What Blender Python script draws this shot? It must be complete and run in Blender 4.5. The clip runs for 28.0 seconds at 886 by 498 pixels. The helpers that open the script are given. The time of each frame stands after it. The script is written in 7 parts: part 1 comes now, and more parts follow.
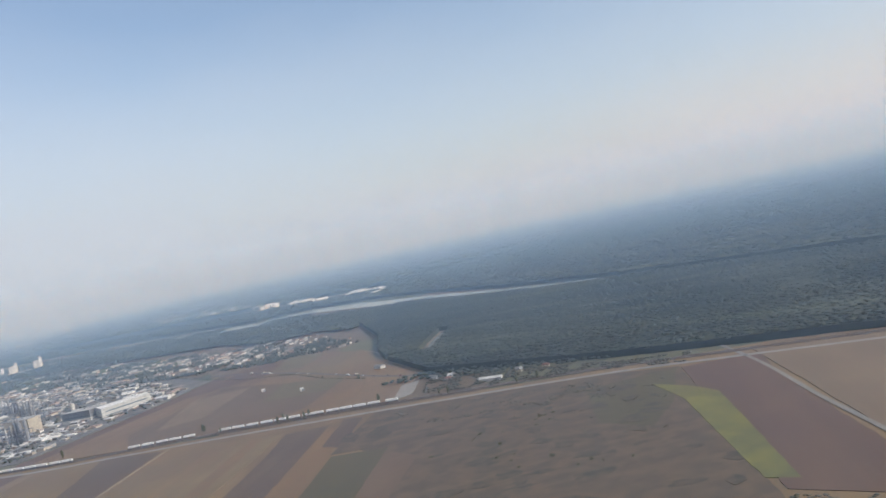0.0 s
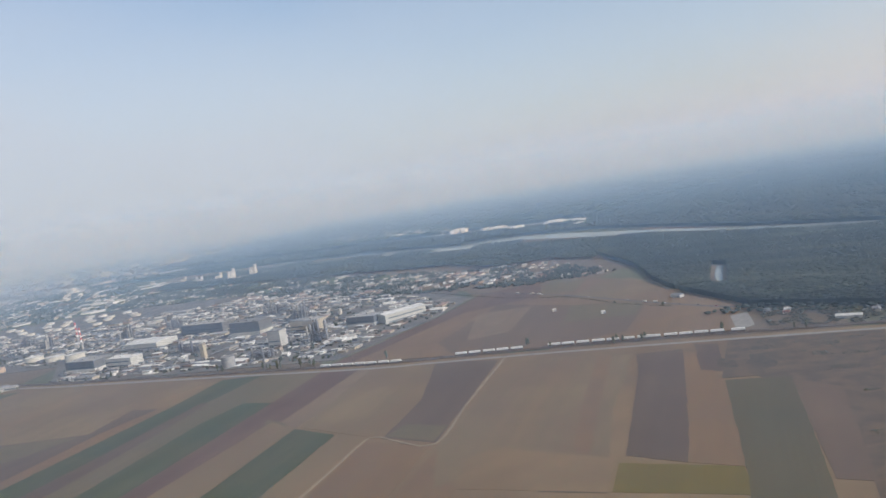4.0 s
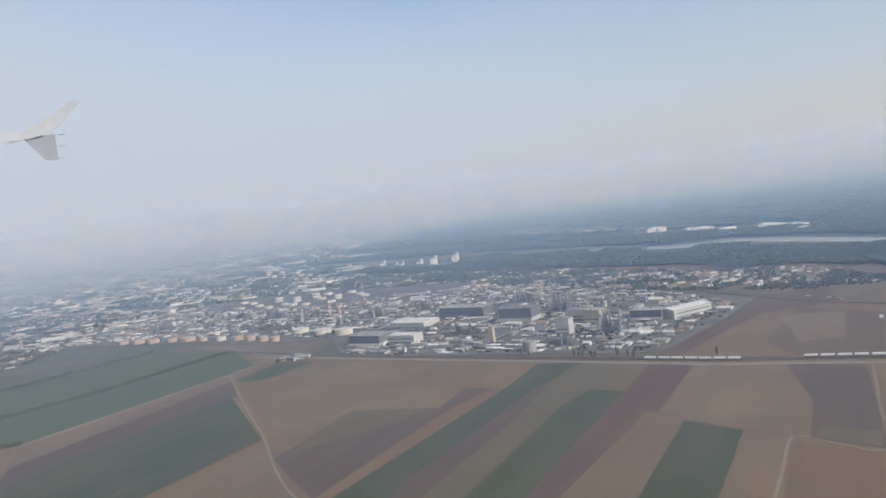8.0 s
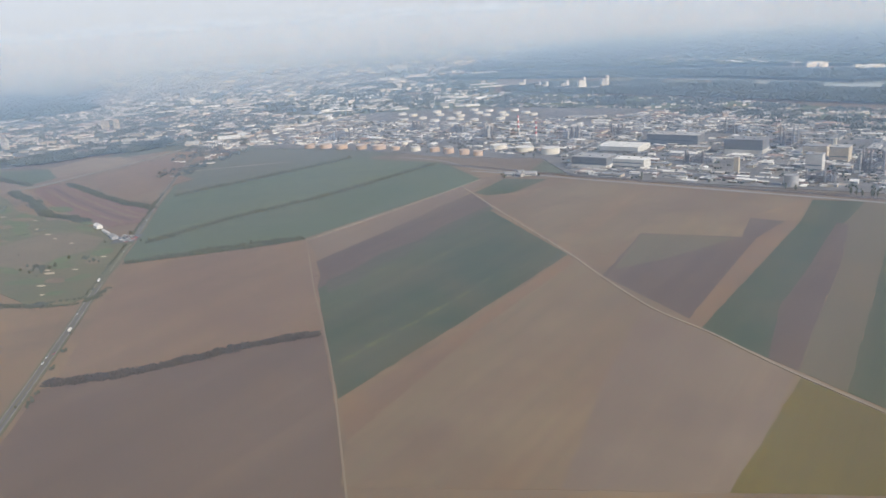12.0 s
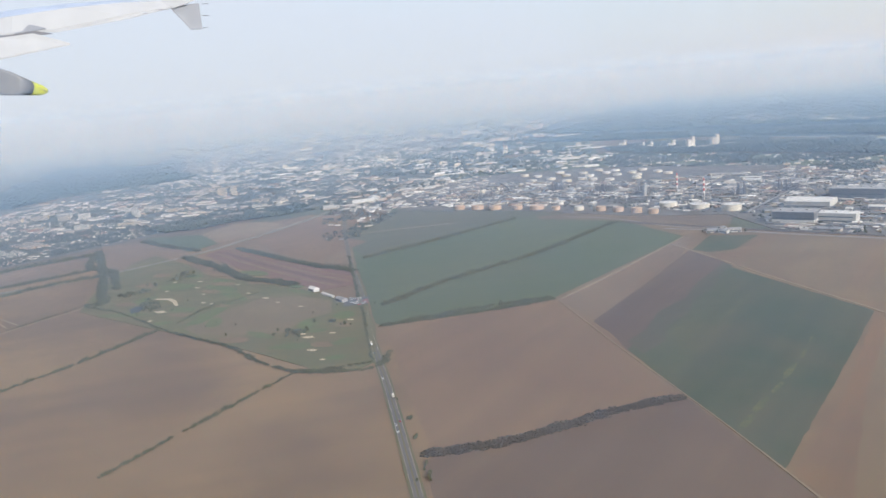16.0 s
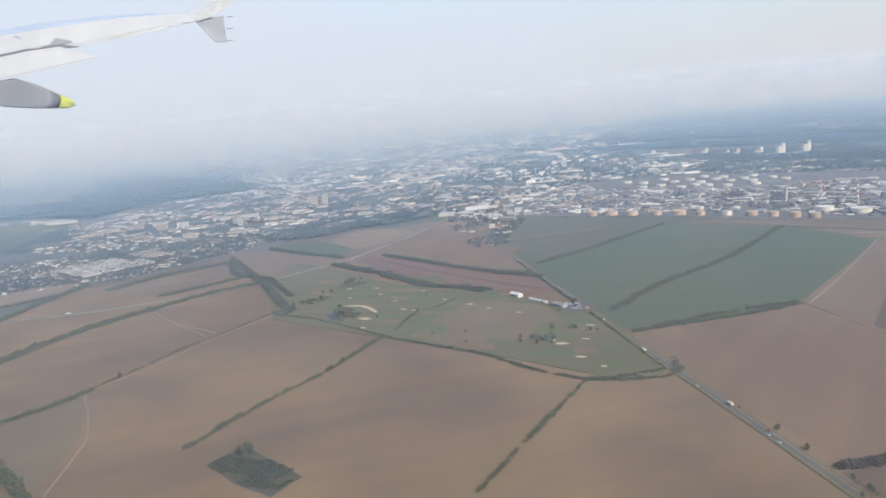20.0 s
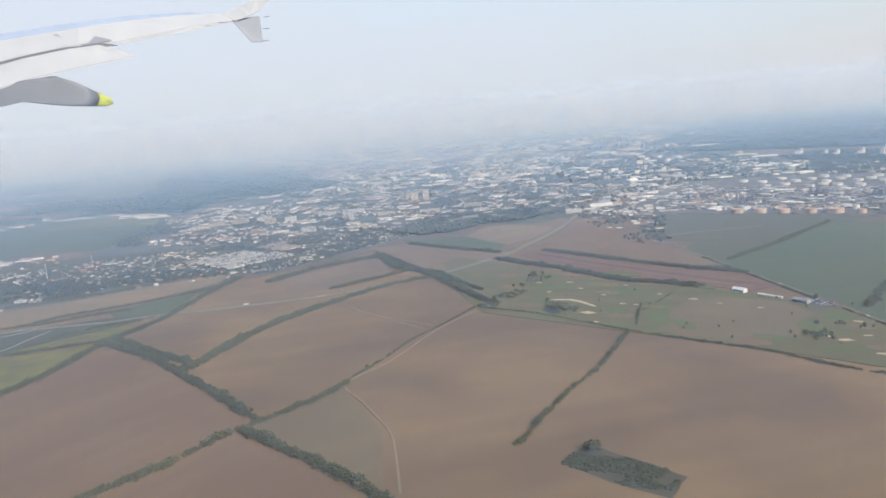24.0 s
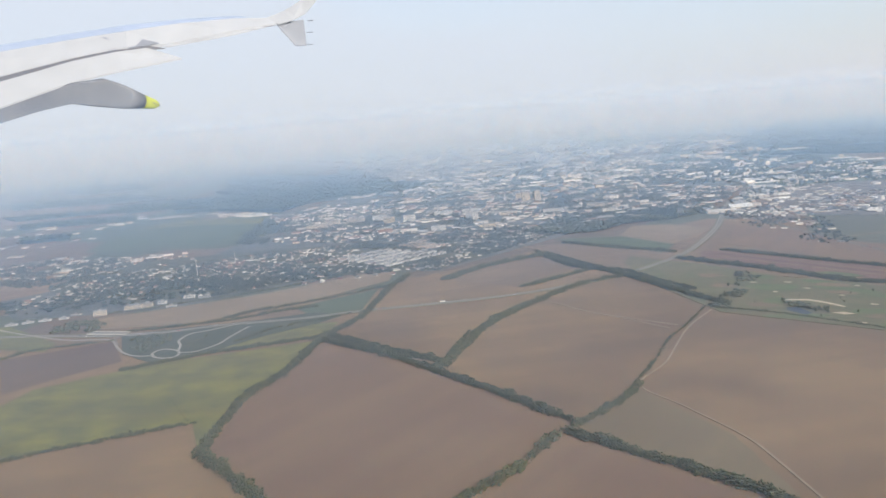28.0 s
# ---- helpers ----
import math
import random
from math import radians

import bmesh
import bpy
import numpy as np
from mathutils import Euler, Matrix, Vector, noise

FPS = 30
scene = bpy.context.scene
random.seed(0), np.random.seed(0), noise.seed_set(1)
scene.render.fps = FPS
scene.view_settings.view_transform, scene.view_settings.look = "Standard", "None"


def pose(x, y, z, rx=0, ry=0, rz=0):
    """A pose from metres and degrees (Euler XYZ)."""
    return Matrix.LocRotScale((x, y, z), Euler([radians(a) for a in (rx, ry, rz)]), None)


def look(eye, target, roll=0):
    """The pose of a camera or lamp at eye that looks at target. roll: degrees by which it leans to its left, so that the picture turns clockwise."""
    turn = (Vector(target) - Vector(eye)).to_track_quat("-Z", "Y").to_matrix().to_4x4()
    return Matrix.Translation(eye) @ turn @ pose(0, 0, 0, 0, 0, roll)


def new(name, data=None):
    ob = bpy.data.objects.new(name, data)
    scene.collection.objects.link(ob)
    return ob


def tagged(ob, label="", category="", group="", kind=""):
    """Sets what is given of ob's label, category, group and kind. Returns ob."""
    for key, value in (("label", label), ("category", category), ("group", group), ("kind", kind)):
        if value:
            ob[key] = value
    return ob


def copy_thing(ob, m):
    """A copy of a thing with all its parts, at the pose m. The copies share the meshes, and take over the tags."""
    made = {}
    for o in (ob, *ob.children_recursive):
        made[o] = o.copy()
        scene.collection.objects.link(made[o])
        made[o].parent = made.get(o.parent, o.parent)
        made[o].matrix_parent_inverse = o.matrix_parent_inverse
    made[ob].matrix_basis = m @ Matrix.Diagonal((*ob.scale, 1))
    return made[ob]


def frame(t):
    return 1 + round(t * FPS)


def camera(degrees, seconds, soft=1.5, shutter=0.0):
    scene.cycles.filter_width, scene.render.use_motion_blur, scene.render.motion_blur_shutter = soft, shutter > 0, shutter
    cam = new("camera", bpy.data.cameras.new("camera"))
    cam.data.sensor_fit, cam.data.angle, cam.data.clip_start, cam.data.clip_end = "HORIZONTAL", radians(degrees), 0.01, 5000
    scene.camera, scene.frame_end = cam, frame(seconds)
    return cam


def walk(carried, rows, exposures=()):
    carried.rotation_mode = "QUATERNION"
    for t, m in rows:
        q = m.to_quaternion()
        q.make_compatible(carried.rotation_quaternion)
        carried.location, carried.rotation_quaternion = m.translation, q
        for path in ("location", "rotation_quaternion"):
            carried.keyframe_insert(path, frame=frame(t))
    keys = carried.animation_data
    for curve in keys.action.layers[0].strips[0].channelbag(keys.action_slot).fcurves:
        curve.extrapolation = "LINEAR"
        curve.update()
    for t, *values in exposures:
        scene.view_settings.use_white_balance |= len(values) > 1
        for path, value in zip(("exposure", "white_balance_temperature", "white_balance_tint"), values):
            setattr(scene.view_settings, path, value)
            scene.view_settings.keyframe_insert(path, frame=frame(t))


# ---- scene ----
cam = camera(58.80, 28.0, soft=1.5)
ROWS = [
    (0.0, -0.00, 0.00, 86.11, 88.057, 12.388, 0.000),
    (0.5, -14.21, -0.37, 87.71, 86.835, 11.868, 1.204),
    (1.0, -28.41, -0.74, 89.33, 86.508, 10.992, 2.548),
    (1.5, -42.62, -1.11, 90.98, 85.866, 10.748, 3.610),
    (2.0, -56.84, -1.47, 92.72, 85.326, 10.390, 4.871),
    (2.5, -71.07, -1.91, 94.53, 85.335, 10.103, 5.890),
    (3.0, -85.33, -2.47, 96.34, 85.426, 9.692, 7.228),
    (3.5, -99.57, -3.18, 98.13, 85.093, 9.507, 8.477),
    (5.5, -156.85, -10.45, 104.37, 85.346, 8.852, 12.981),
    (6.0, -171.70, -13.43, 105.80, 85.474, 8.268, 14.154),
    (6.5, -186.63, -16.64, 107.20, 85.766, 7.682, 15.237),
    (7.0, -201.65, -20.08, 108.58, 86.037, 7.424, 16.488),
    (7.5, -216.76, -23.77, 109.92, 86.580, 7.266, 17.783),
    (8.0, -231.91, -27.69, 111.27, 86.181, 7.144, 19.201),
    (8.5, -247.06, -31.88, 112.60, 85.100, 6.932, 20.324),
    (9.0, -262.26, -36.32, 113.86, 83.226, 6.711, 21.359),
    (9.5, -277.51, -40.98, 115.01, 81.144, 6.268, 21.965),
    (10.0, -292.84, -45.79, 116.06, 78.834, 5.603, 22.504),
    (10.5, -308.24, -50.69, 117.01, 77.017, 4.930, 22.835),
    (11.0, -323.71, -55.68, 117.87, 75.561, 4.381, 23.431),
    (11.5, -339.21, -60.75, 118.61, 74.317, 3.917, 23.799),
    (12.0, -354.71, -65.90, 119.24, 73.760, 3.880, 24.287),
    (12.5, -370.19, -71.06, 119.77, 74.448, 4.933, 24.703),
    (14.5, -432.37, -91.33, 120.13, 76.403, 5.277, 25.385),
    (15.0, -448.17, -96.27, 120.55, 78.861, 5.698, 25.944),
    (15.5, -463.99, -101.21, 120.98, 78.515, 4.949, 25.549),
    (16.0, -479.78, -106.14, 121.39, 78.647, 5.080, 26.008),
    (16.5, -495.55, -111.12, 121.76, 79.371, 5.087, 26.360),
    (17.0, -511.30, -116.17, 122.05, 79.428, 5.315, 26.424),
    (17.5, -527.01, -121.27, 122.29, 79.720, 5.427, 26.983),
    (18.0, -542.70, -126.40, 122.51, 79.991, 5.826, 27.061),
    (18.5, -558.34, -131.51, 122.73, 79.709, 5.809, 26.423),
    (19.0, -573.94, -136.58, 122.95, 79.536, 5.650, 25.885),
    (19.5, -589.47, -141.57, 123.21, 79.526, 5.434, 25.917),
    (20.0, -604.94, -146.48, 123.46, 79.608, 5.277, 26.190),
    (20.5, -620.34, -151.32, 123.68, 79.857, 4.902, 26.330),
    (22.5, -680.55, -169.59, 123.44, 81.306, 5.204, 26.674),
    (23.0, -695.82, -174.51, 123.15, 81.091, 5.189, 26.922),
    (23.5, -711.07, -179.44, 122.84, 80.798, 5.131, 27.128),
    (24.0, -726.26, -184.39, 122.53, 79.968, 4.724, 27.210),
    (24.5, -741.35, -189.32, 122.26, 80.084, 4.643, 27.914),
    (25.0, -756.35, -194.24, 122.04, 80.572, 4.831, 28.468),
    (25.5, -771.26, -199.11, 121.85, 80.516, 4.515, 28.457),
    (26.0, -786.12, -203.96, 121.72, 80.564, 4.506, 28.590),
    (26.5, -800.95, -208.78, 121.64, 80.612, 4.382, 28.583),
    (27.0, -815.80, -213.59, 121.61, 80.702, 4.451, 28.777),
    (27.5, -830.67, -218.40, 121.61, 80.561, 4.276, 28.769),
    (28.0, -845.57, -223.21, 121.63, 80.535, 4.396, 28.800),
]
EXPOSURES = [(0.0, 0.15, 6420, 10), (2.0, 0.07, 6380, 10), (8.0, 0.05, 6350, 10), (9.0, -0.06, 6400, 10), (10.0, 0.16, 6500, 10), (11.0, 0.32, 6520, 10), (12.5, 0.34, 6480, 10), (15.0, 0.41, 6380, 10), (28.0, 0.4, 6470, 10)]
walk(cam, [(t, pose(x, y, z, rx, ry, rz)) for t, x, y, z, rx, ry, rz in ROWS], EXPOSURES)

# ---- sky, sun and haze ----
SUN_ELEVATION, SUN_BEARING = 34.0, -20.0   # bearing in degrees from +x towards +y
world = bpy.data.worlds.new("sky")
scene.world = world
world.use_nodes = True
wn, wl = world.node_tree.nodes, world.node_tree.links
wn.clear()
sky = wn.new("ShaderNodeTexSky")
sky.sky_type, sky.sun_disc = "NISHITA", False
sky.sun_elevation, sky.sun_rotation = radians(SUN_ELEVATION), radians(90 - SUN_BEARING)
sky.altitude, sky.air_density, sky.dust_density, sky.ozone_density = 200, 1.0, 2.5, 1.5
# a thin veil of high cloud, thicker towards the horizon and the west
coord = wn.new("ShaderNodeTexCoord")
veil_map = wn.new("ShaderNodeMapping")
veil_map.inputs["Scale"].default_value = (1.3, 1.3, 4.0)
veil_noise = wn.new("ShaderNodeTexNoise")
veil_noise.inputs["Scale"].default_value, veil_noise.inputs["Detail"].default_value = 1.7, 5.0
axis = wn.new("ShaderNodeSeparateXYZ")
wl.new(coord.outputs["Generated"], axis.inputs["Vector"])
wl.new(coord.outputs["Generated"], veil_map.inputs["Vector"])
wl.new(veil_map.outputs["Vector"], veil_noise.inputs["Vector"])


def sky_sum(a, k, b):
    """a * k + b on the sky's own coordinates."""
    node = wn.new("ShaderNodeMath")
    node.operation = "MULTIPLY_ADD"
    wl.new(a, node.inputs[0])
    node.inputs[1].default_value = k
    if isinstance(b, float):
        node.inputs[2].default_value = b
    else:
        wl.new(b, node.inputs[2])
    return node.outputs[0]


thick = sky_sum(axis.outputs["Z"], -3.4, sky_sum(axis.outputs["X"], -0.2, sky_sum(axis.outputs["Y"], -1.3, sky_sum(veil_noise.outputs["Fac"], 0.55, 2.02))))
veil_clamp = wn.new("ShaderNodeClamp")
veil_clamp.inputs["Min"].default_value, veil_clamp.inputs["Max"].default_value = 0.12, 0.96
wl.new(thick, veil_clamp.inputs["Value"])
veil = wn.new("ShaderNodeMix")
veil.data_type = "RGBA"
back = wn.new("ShaderNodeBackground")
back.inputs["Strength"].default_value = 0.15
wout = wn.new("ShaderNodeOutputWorld")
wl.new(veil_clamp.outputs["Result"], veil.inputs["Factor"])
wl.new(sky.outputs["Color"], veil.inputs["A"])
# the veil is dimmer and greyer low down, as seen through more air
low_air = wn.new("ShaderNodeMapRange")
low_air.interpolation_type = "SMOOTHSTEP"
low_air.inputs["From Min"].default_value, low_air.inputs["From Max"].default_value = 0.0, 0.16
wl.new(axis.outputs["Z"], low_air.inputs["Value"])
tone_of_veil = wn.new("ShaderNodeMix")
tone_of_veil.data_type = "RGBA"
tone_of_veil.inputs["B"].default_value = (3.66, 3.98, 4.5, 1)
wl.new(low_air.outputs["Result"], tone_of_veil.inputs["Factor"])
# a warmer tinge low in the east, towards the sun
east = wn.new("ShaderNodeMapRange")
east.interpolation_type = "SMOOTHSTEP"
east.inputs["From Min"].default_value, east.inputs["From Max"].default_value = -0.35, 0.6
wl.new(axis.outputs["X"], east.inputs["Value"])
warm_low = wn.new("ShaderNodeMix")
warm_low.data_type = "RGBA"
warm_low.inputs["A"].default_value, warm_low.inputs["B"].default_value = (3.5, 3.78, 4.22, 1), (4.3, 4.0, 3.75, 1)
wl.new(east.outputs["Result"], warm_low.inputs["Factor"])
wl.new(warm_low.outputs["Result"], tone_of_veil.inputs["A"])
wl.new(tone_of_veil.outputs["Result"], veil.inputs["B"])
wl.new(veil.outputs["Result"], back.inputs["Color"])
wl.new(back.outputs["Background"], wout.inputs["Surface"])

sun = new("sun", bpy.data.lights.new("sun", "SUN"))
sun.data.energy, sun.data.angle, sun.data.color = 4.2, radians(2.5), (1.0, 0.98, 0.95)
sun_way = Vector((math.cos(radians(SUN_ELEVATION)) * math.cos(radians(SUN_BEARING)),
                  math.cos(radians(SUN_ELEVATION)) * math.sin(radians(SUN_BEARING)), math.sin(radians(SUN_ELEVATION))))
sun.matrix_world = look(sun_way * 1000, (0, 0, 0))

# ---- materials ----
def material(name, roughness=0.8, metal=0.0):
    m = bpy.data.materials.new(name)
    m.use_nodes = True
    bsdf = m.node_tree.nodes["Principled BSDF"]
    bsdf.inputs["Roughness"].default_value, bsdf.inputs["Metallic"].default_value = roughness, metal
    bsdf.inputs["Specular IOR Level"].default_value = 0.2
    return m, m.node_tree.nodes, m.node_tree.links, bsdf


def rgba(c):
    return (*c, 1.0)


def noise_node(nodes, links, scale, detail=4.0, stretch=None, turn=0.0, at=None):
    """Noise over world position; stretch squeezes it along a direction turned by so many degrees."""
    geo = nodes.new("ShaderNodeNewGeometry")
    n = nodes.new("ShaderNodeTexNoise")
    n.inputs["Scale"].default_value, n.inputs["Detail"].default_value = scale, detail
    if stretch:
        first = nodes.new("ShaderNodeMapping")
        first.inputs["Rotation"].default_value = (0, 0, radians(-turn))
        second = nodes.new("ShaderNodeMapping")
        second.inputs["Scale"].default_value = stretch
        links.new(geo.outputs["Position"], first.inputs["Vector"])
        links.new(first.outputs["Vector"], second.inputs["Vector"])
        links.new(second.outputs["Vector"], n.inputs["Vector"])
    else:
        links.new(geo.outputs["Position"], n.inputs["Vector"])
    return n.outputs["Fac"]


def mix_node(nodes, links, factor, a, b, blend="MIX"):
    m = nodes.new("ShaderNodeMix")
    m.data_type, m.blend_type = "RGBA", blend
    for key, value in (("Factor", factor), ("A", a), ("B", b)):
        if isinstance(value, (tuple, float, int)):
            m.inputs[key].default_value = rgba(value) if isinstance(value, tuple) else value
        else:
            links.new(value, m.inputs[key])
    return m.outputs["Result"]


def spread(nodes, links, value, low, high):
    r = nodes.new("ShaderNodeMapRange")
    r.inputs["From Min"].default_value, r.inputs["From Max"].default_value = low, high
    links.new(value, r.inputs["Value"])
    return r.outputs["Result"]


def bumped(nodes, links, bsdf, value, strength=0.5, distance=0.2):
    b = nodes.new("ShaderNodeBump")
    b.inputs["Strength"].default_value, b.inputs["Distance"].default_value = strength, distance
    links.new(value, b.inputs["Height"])
    links.new(b.outputs["Normal"], bsdf.inputs["Normal"])


def soil(name, main, other, turn=0.0, patch=0.02, rows=0.35, bands=0.5, tint=None, relief=0.25):
    """Farmland: broad patches of two tones, bands and streaks along the working direction, fine clods."""
    m, n, l, bsdf = material(name, 0.95)
    broad = spread(n, l, noise_node(n, l, patch, 4.0), 0.38, 0.62)
    band = spread(n, l, noise_node(n, l, 0.07, 2.0, (0.06, 1.0, 1.0), turn), 0.35, 0.65)
    wide = spread(n, l, noise_node(n, l, 0.022, 2.0, (0.12, 1.0, 1.0), turn), 0.45, 0.65)
    streak = spread(n, l, noise_node(n, l, rows, 3.0, (0.05, 1.0, 1.0), turn), 0.3, 0.7)
    grain = noise_node(n, l, 1.8, 6.0)
    colour = mix_node(n, l, broad, main, other)
    for source, share, tone in ((wide, bands * 0.8, tint or tuple(v * 0.85 for v in other)), (band, bands, tuple(v * 0.78 for v in main)), (streak, 0.22, tuple(v * 0.74 for v in other))):
        part_of = n.new("ShaderNodeMath")
        part_of.operation = "MULTIPLY"
        part_of.inputs[1].default_value = share
        l.new(source, part_of.inputs[0])
        colour = mix_node(n, l, part_of.outputs[0], colour, tone)
    colour = mix_node(n, l, 0.3, colour, mix_node(n, l, grain, (0.25, 0.25, 0.25), (0.78, 0.78, 0.78)), "OVERLAY")
    l.new(colour, bsdf.inputs["Base Color"])
    bumped(n, l, bsdf, streak, relief, 0.2)
    return m


def plain(name, main, other, scale=0.6, roughness=0.7, metal=0.0, grime=0.25, island=0.0, objects=0.0):
    """A painted, stony or metal surface with stains and grain; island and objects vary its brightness piece by piece."""
    m, n, l, bsdf = material(name, roughness, metal)
    colour = mix_node(n, l, spread(n, l, noise_node(n, l, scale, 5.0), 0.35, 0.7), main, other)
    fine = spread(n, l, noise_node(n, l, scale * 7, 3.0), 0.3, 0.75)
    colour = mix_node(n, l, grime, colour, mix_node(n, l, fine, (0.2, 0.2, 0.19), (0.9, 0.9, 0.9)), "MULTIPLY")
    if island or objects:
        if island:
            source = n.new("ShaderNodeNewGeometry").outputs["Random Per Island"]
        else:
            source = n.new("ShaderNodeObjectInfo").outputs["Random"]
        hsv = n.new("ShaderNodeHueSaturation")
        r = n.new("ShaderNodeMapRange")
        r.inputs["To Min"].default_value, r.inputs["To Max"].default_value = 1 - (island or objects), 1 + (island or objects)
        l.new(source, r.inputs["Value"])
        l.new(r.outputs["Result"], hsv.inputs["Value"])
        l.new(colour, hsv.inputs["Color"])
        colour = hsv.outputs["Color"]
    l.new(colour, bsdf.inputs["Base Color"])
    bumped(n, l, bsdf, fine, 0.15, 0.05)
    return m


def foliage(name, dark, light, bare):
    """Leaves and twigs: each clump has its own tone between dark, light and bare grey-brown."""
    m, n, l, bsdf = material(name, 0.9)
    geo = n.new("ShaderNodeNewGeometry")
    ramp = n.new("ShaderNodeValToRGB")
    e = ramp.color_ramp.elements
    e[0].color, e[1].color = rgba(dark), rgba(bare)
    e.new(0.55).color = rgba(light)
    l.new(geo.outputs["Random Per Island"], ramp.inputs["Fac"])
    grain = noise_node(n, l, 1.6, 5.0)
    colour = mix_node(n, l, 0.5, ramp.outputs["Color"], mix_node(n, l, grain, (0.2, 0.2, 0.2), (0.85, 0.85, 0.85)), "OVERLAY")
    l.new(colour, bsdf.inputs["Base Color"])
    bumped(n, l, bsdf, grain, 0.6, 0.3)
    return m


def woodland(name, dark, light, scale):
    """Crowns of a wood seen from afar: broad patches of two tones, each crown a little apart."""
    m, n, l, bsdf = material(name, 0.95)
    colour = mix_node(n, l, spread(n, l, noise_node(n, l, scale, 4.0), 0.35, 0.65), dark, light)
    streak = spread(n, l, noise_node(n, l, scale * 3, 3.0, (0.25, 1.0, 1.0), -25), 0.5, 0.75)
    colour = mix_node(n, l, streak, colour, tuple(v * 1.45 for v in light))
    own = n.new("ShaderNodeHueSaturation")
    r = n.new("ShaderNodeMapRange")
    r.inputs["To Min"].default_value, r.inputs["To Max"].default_value = 0.82, 1.18
    l.new(n.new("ShaderNodeNewGeometry").outputs["Random Per Island"], r.inputs["Value"])
    l.new(r.outputs["Result"], own.inputs["Value"])
    l.new(colour, own.inputs["Color"])
    l.new(own.outputs["Color"], bsdf.inputs["Base Color"])
    return m


def assorted(name, colours, roughness=0.7, grime=0.25):
    """One of several paints for each loose piece of a mesh."""
    m, n, l, bsdf = material(name, roughness)
    ramp = n.new("ShaderNodeValToRGB")
    ramp.color_ramp.interpolation = "CONSTANT"
    e = ramp.color_ramp.elements
    e[0].color = rgba(colours[0])
    e[1].position, e[1].color = 1 / len(colours), rgba(colours[1])
    for k in range(2, len(colours)):
        e.new(k / len(colours)).color = rgba(colours[k])
    l.new(n.new("ShaderNodeNewGeometry").outputs["Random Per Island"], ramp.inputs["Fac"])
    fine = spread(n, l, noise_node(n, l, 1.5, 4.0), 0.3, 0.75)
    colour = mix_node(n, l, grime, ramp.outputs["Color"], mix_node(n, l, fine, (0.3, 0.3, 0.3), (0.95, 0.95, 0.95)), "MULTIPLY")
    l.new(colour, bsdf.inputs["Base Color"])
    return m


WORK = 80.0   # direction in which the long strips of the farmland run
SOIL_BROWN = soil("soil_brown", (0.125, 0.086, 0.046), (0.19, 0.131, 0.065), 40, 0.012, 0.3, 0.26, (0.19, 0.124, 0.06))
SOIL_STRIP = soil("soil_strip", (0.174, 0.13, 0.068), (0.13, 0.088, 0.049), WORK, 0.016, 0.3, 0.7, (0.165, 0.105, 0.05))
SOIL_TAN = soil("soil_tan", (0.178, 0.131, 0.079), (0.145, 0.102, 0.062), WORK, 0.02, 0.35, 0.6)
SOIL_RED = soil("soil_red", (0.137, 0.089, 0.05), (0.163, 0.11, 0.06), WORK, 0.014, 0.35, 0.32, (0.17, 0.118, 0.062))
SOIL_PURPLE = soil("soil_purple", (0.093, 0.065, 0.042), (0.11, 0.078, 0.049), WORK)
SOIL_MAROON = soil("soil_maroon", (0.1, 0.062, 0.042), (0.12, 0.077, 0.049), WORK)
SOIL_CLAY = soil("soil_clay", (0.135, 0.075, 0.05), (0.155, 0.092, 0.06), -28, 0.014, 0.35, 0.4)
SOIL_UMBER = soil("soil_umber", (0.108, 0.074, 0.046), (0.128, 0.089, 0.054), WORK, 0.014, 0.35, 0.4)
FALLOW = soil("fallow_soil", (0.158, 0.125, 0.066), (0.135, 0.104, 0.056), WORK)
JUNCTION_GRASS = soil("junction_grass", (0.062, 0.068, 0.037), (0.083, 0.08, 0.045), 20, 0.05)
GARDENS = soil("garden_ground", (0.105, 0.096, 0.06), (0.06, 0.066, 0.038), 30, 0.11, 0.2, 0.5)
STUBBLE = soil("pale_stubble", (0.2, 0.153, 0.092), (0.17, 0.128, 0.077), 25, 0.02, 0.3, 0.4)
SOIL_ORANGE = soil("soil_orange", (0.168, 0.107, 0.05), (0.14, 0.094, 0.052), WORK)
CROP_GREEN = soil("crop_green", (0.053, 0.064, 0.028), (0.08, 0.075, 0.037), WORK, 0.025, 0.35, 0.5, (0.085, 0.085, 0.03))
CROP_DARK = soil("crop_dark", (0.075, 0.09, 0.041), (0.089, 0.097, 0.047), 25, 0.012, 0.3, 0.3)
CROP_MEADOW = soil("crop_meadow", (0.088, 0.088, 0.05), (0.1, 0.093, 0.054), 25, 0.014, 0.3, 0.3)
CROP_OLIVE = soil("crop_olive", (0.13, 0.1, 0.052), (0.108, 0.09, 0.048), WORK)
CROP_YELLOW = soil("crop_yellow", (0.132, 0.099, 0.016), (0.105, 0.082, 0.022), WORK)
WEEDS = soil("yellow_weeds", (0.105, 0.098, 0.034), (0.075, 0.08, 0.033), WORK, 0.3, 0.6, 0.5, (0.085, 0.085, 0.034))
PASTURE = soil("pasture", (0.102, 0.1, 0.036), (0.165, 0.155, 0.037), 20, 0.055, 0.3, 0.45, (0.13, 0.1, 0.044))
TURF_ROUGH = soil("turf_rough", (0.098, 0.097, 0.036), (0.13, 0.107, 0.048), 20, 0.045)
TURF_GREEN = soil("turf_green", (0.088, 0.112, 0.032), (0.11, 0.112, 0.042), 20, 0.08)
SCRUB_SOIL = soil("scrub_soil", (0.116, 0.081, 0.048), (0.078, 0.06, 0.036), 10, 0.13, 0.4, 0.16, (0.1, 0.073, 0.043))
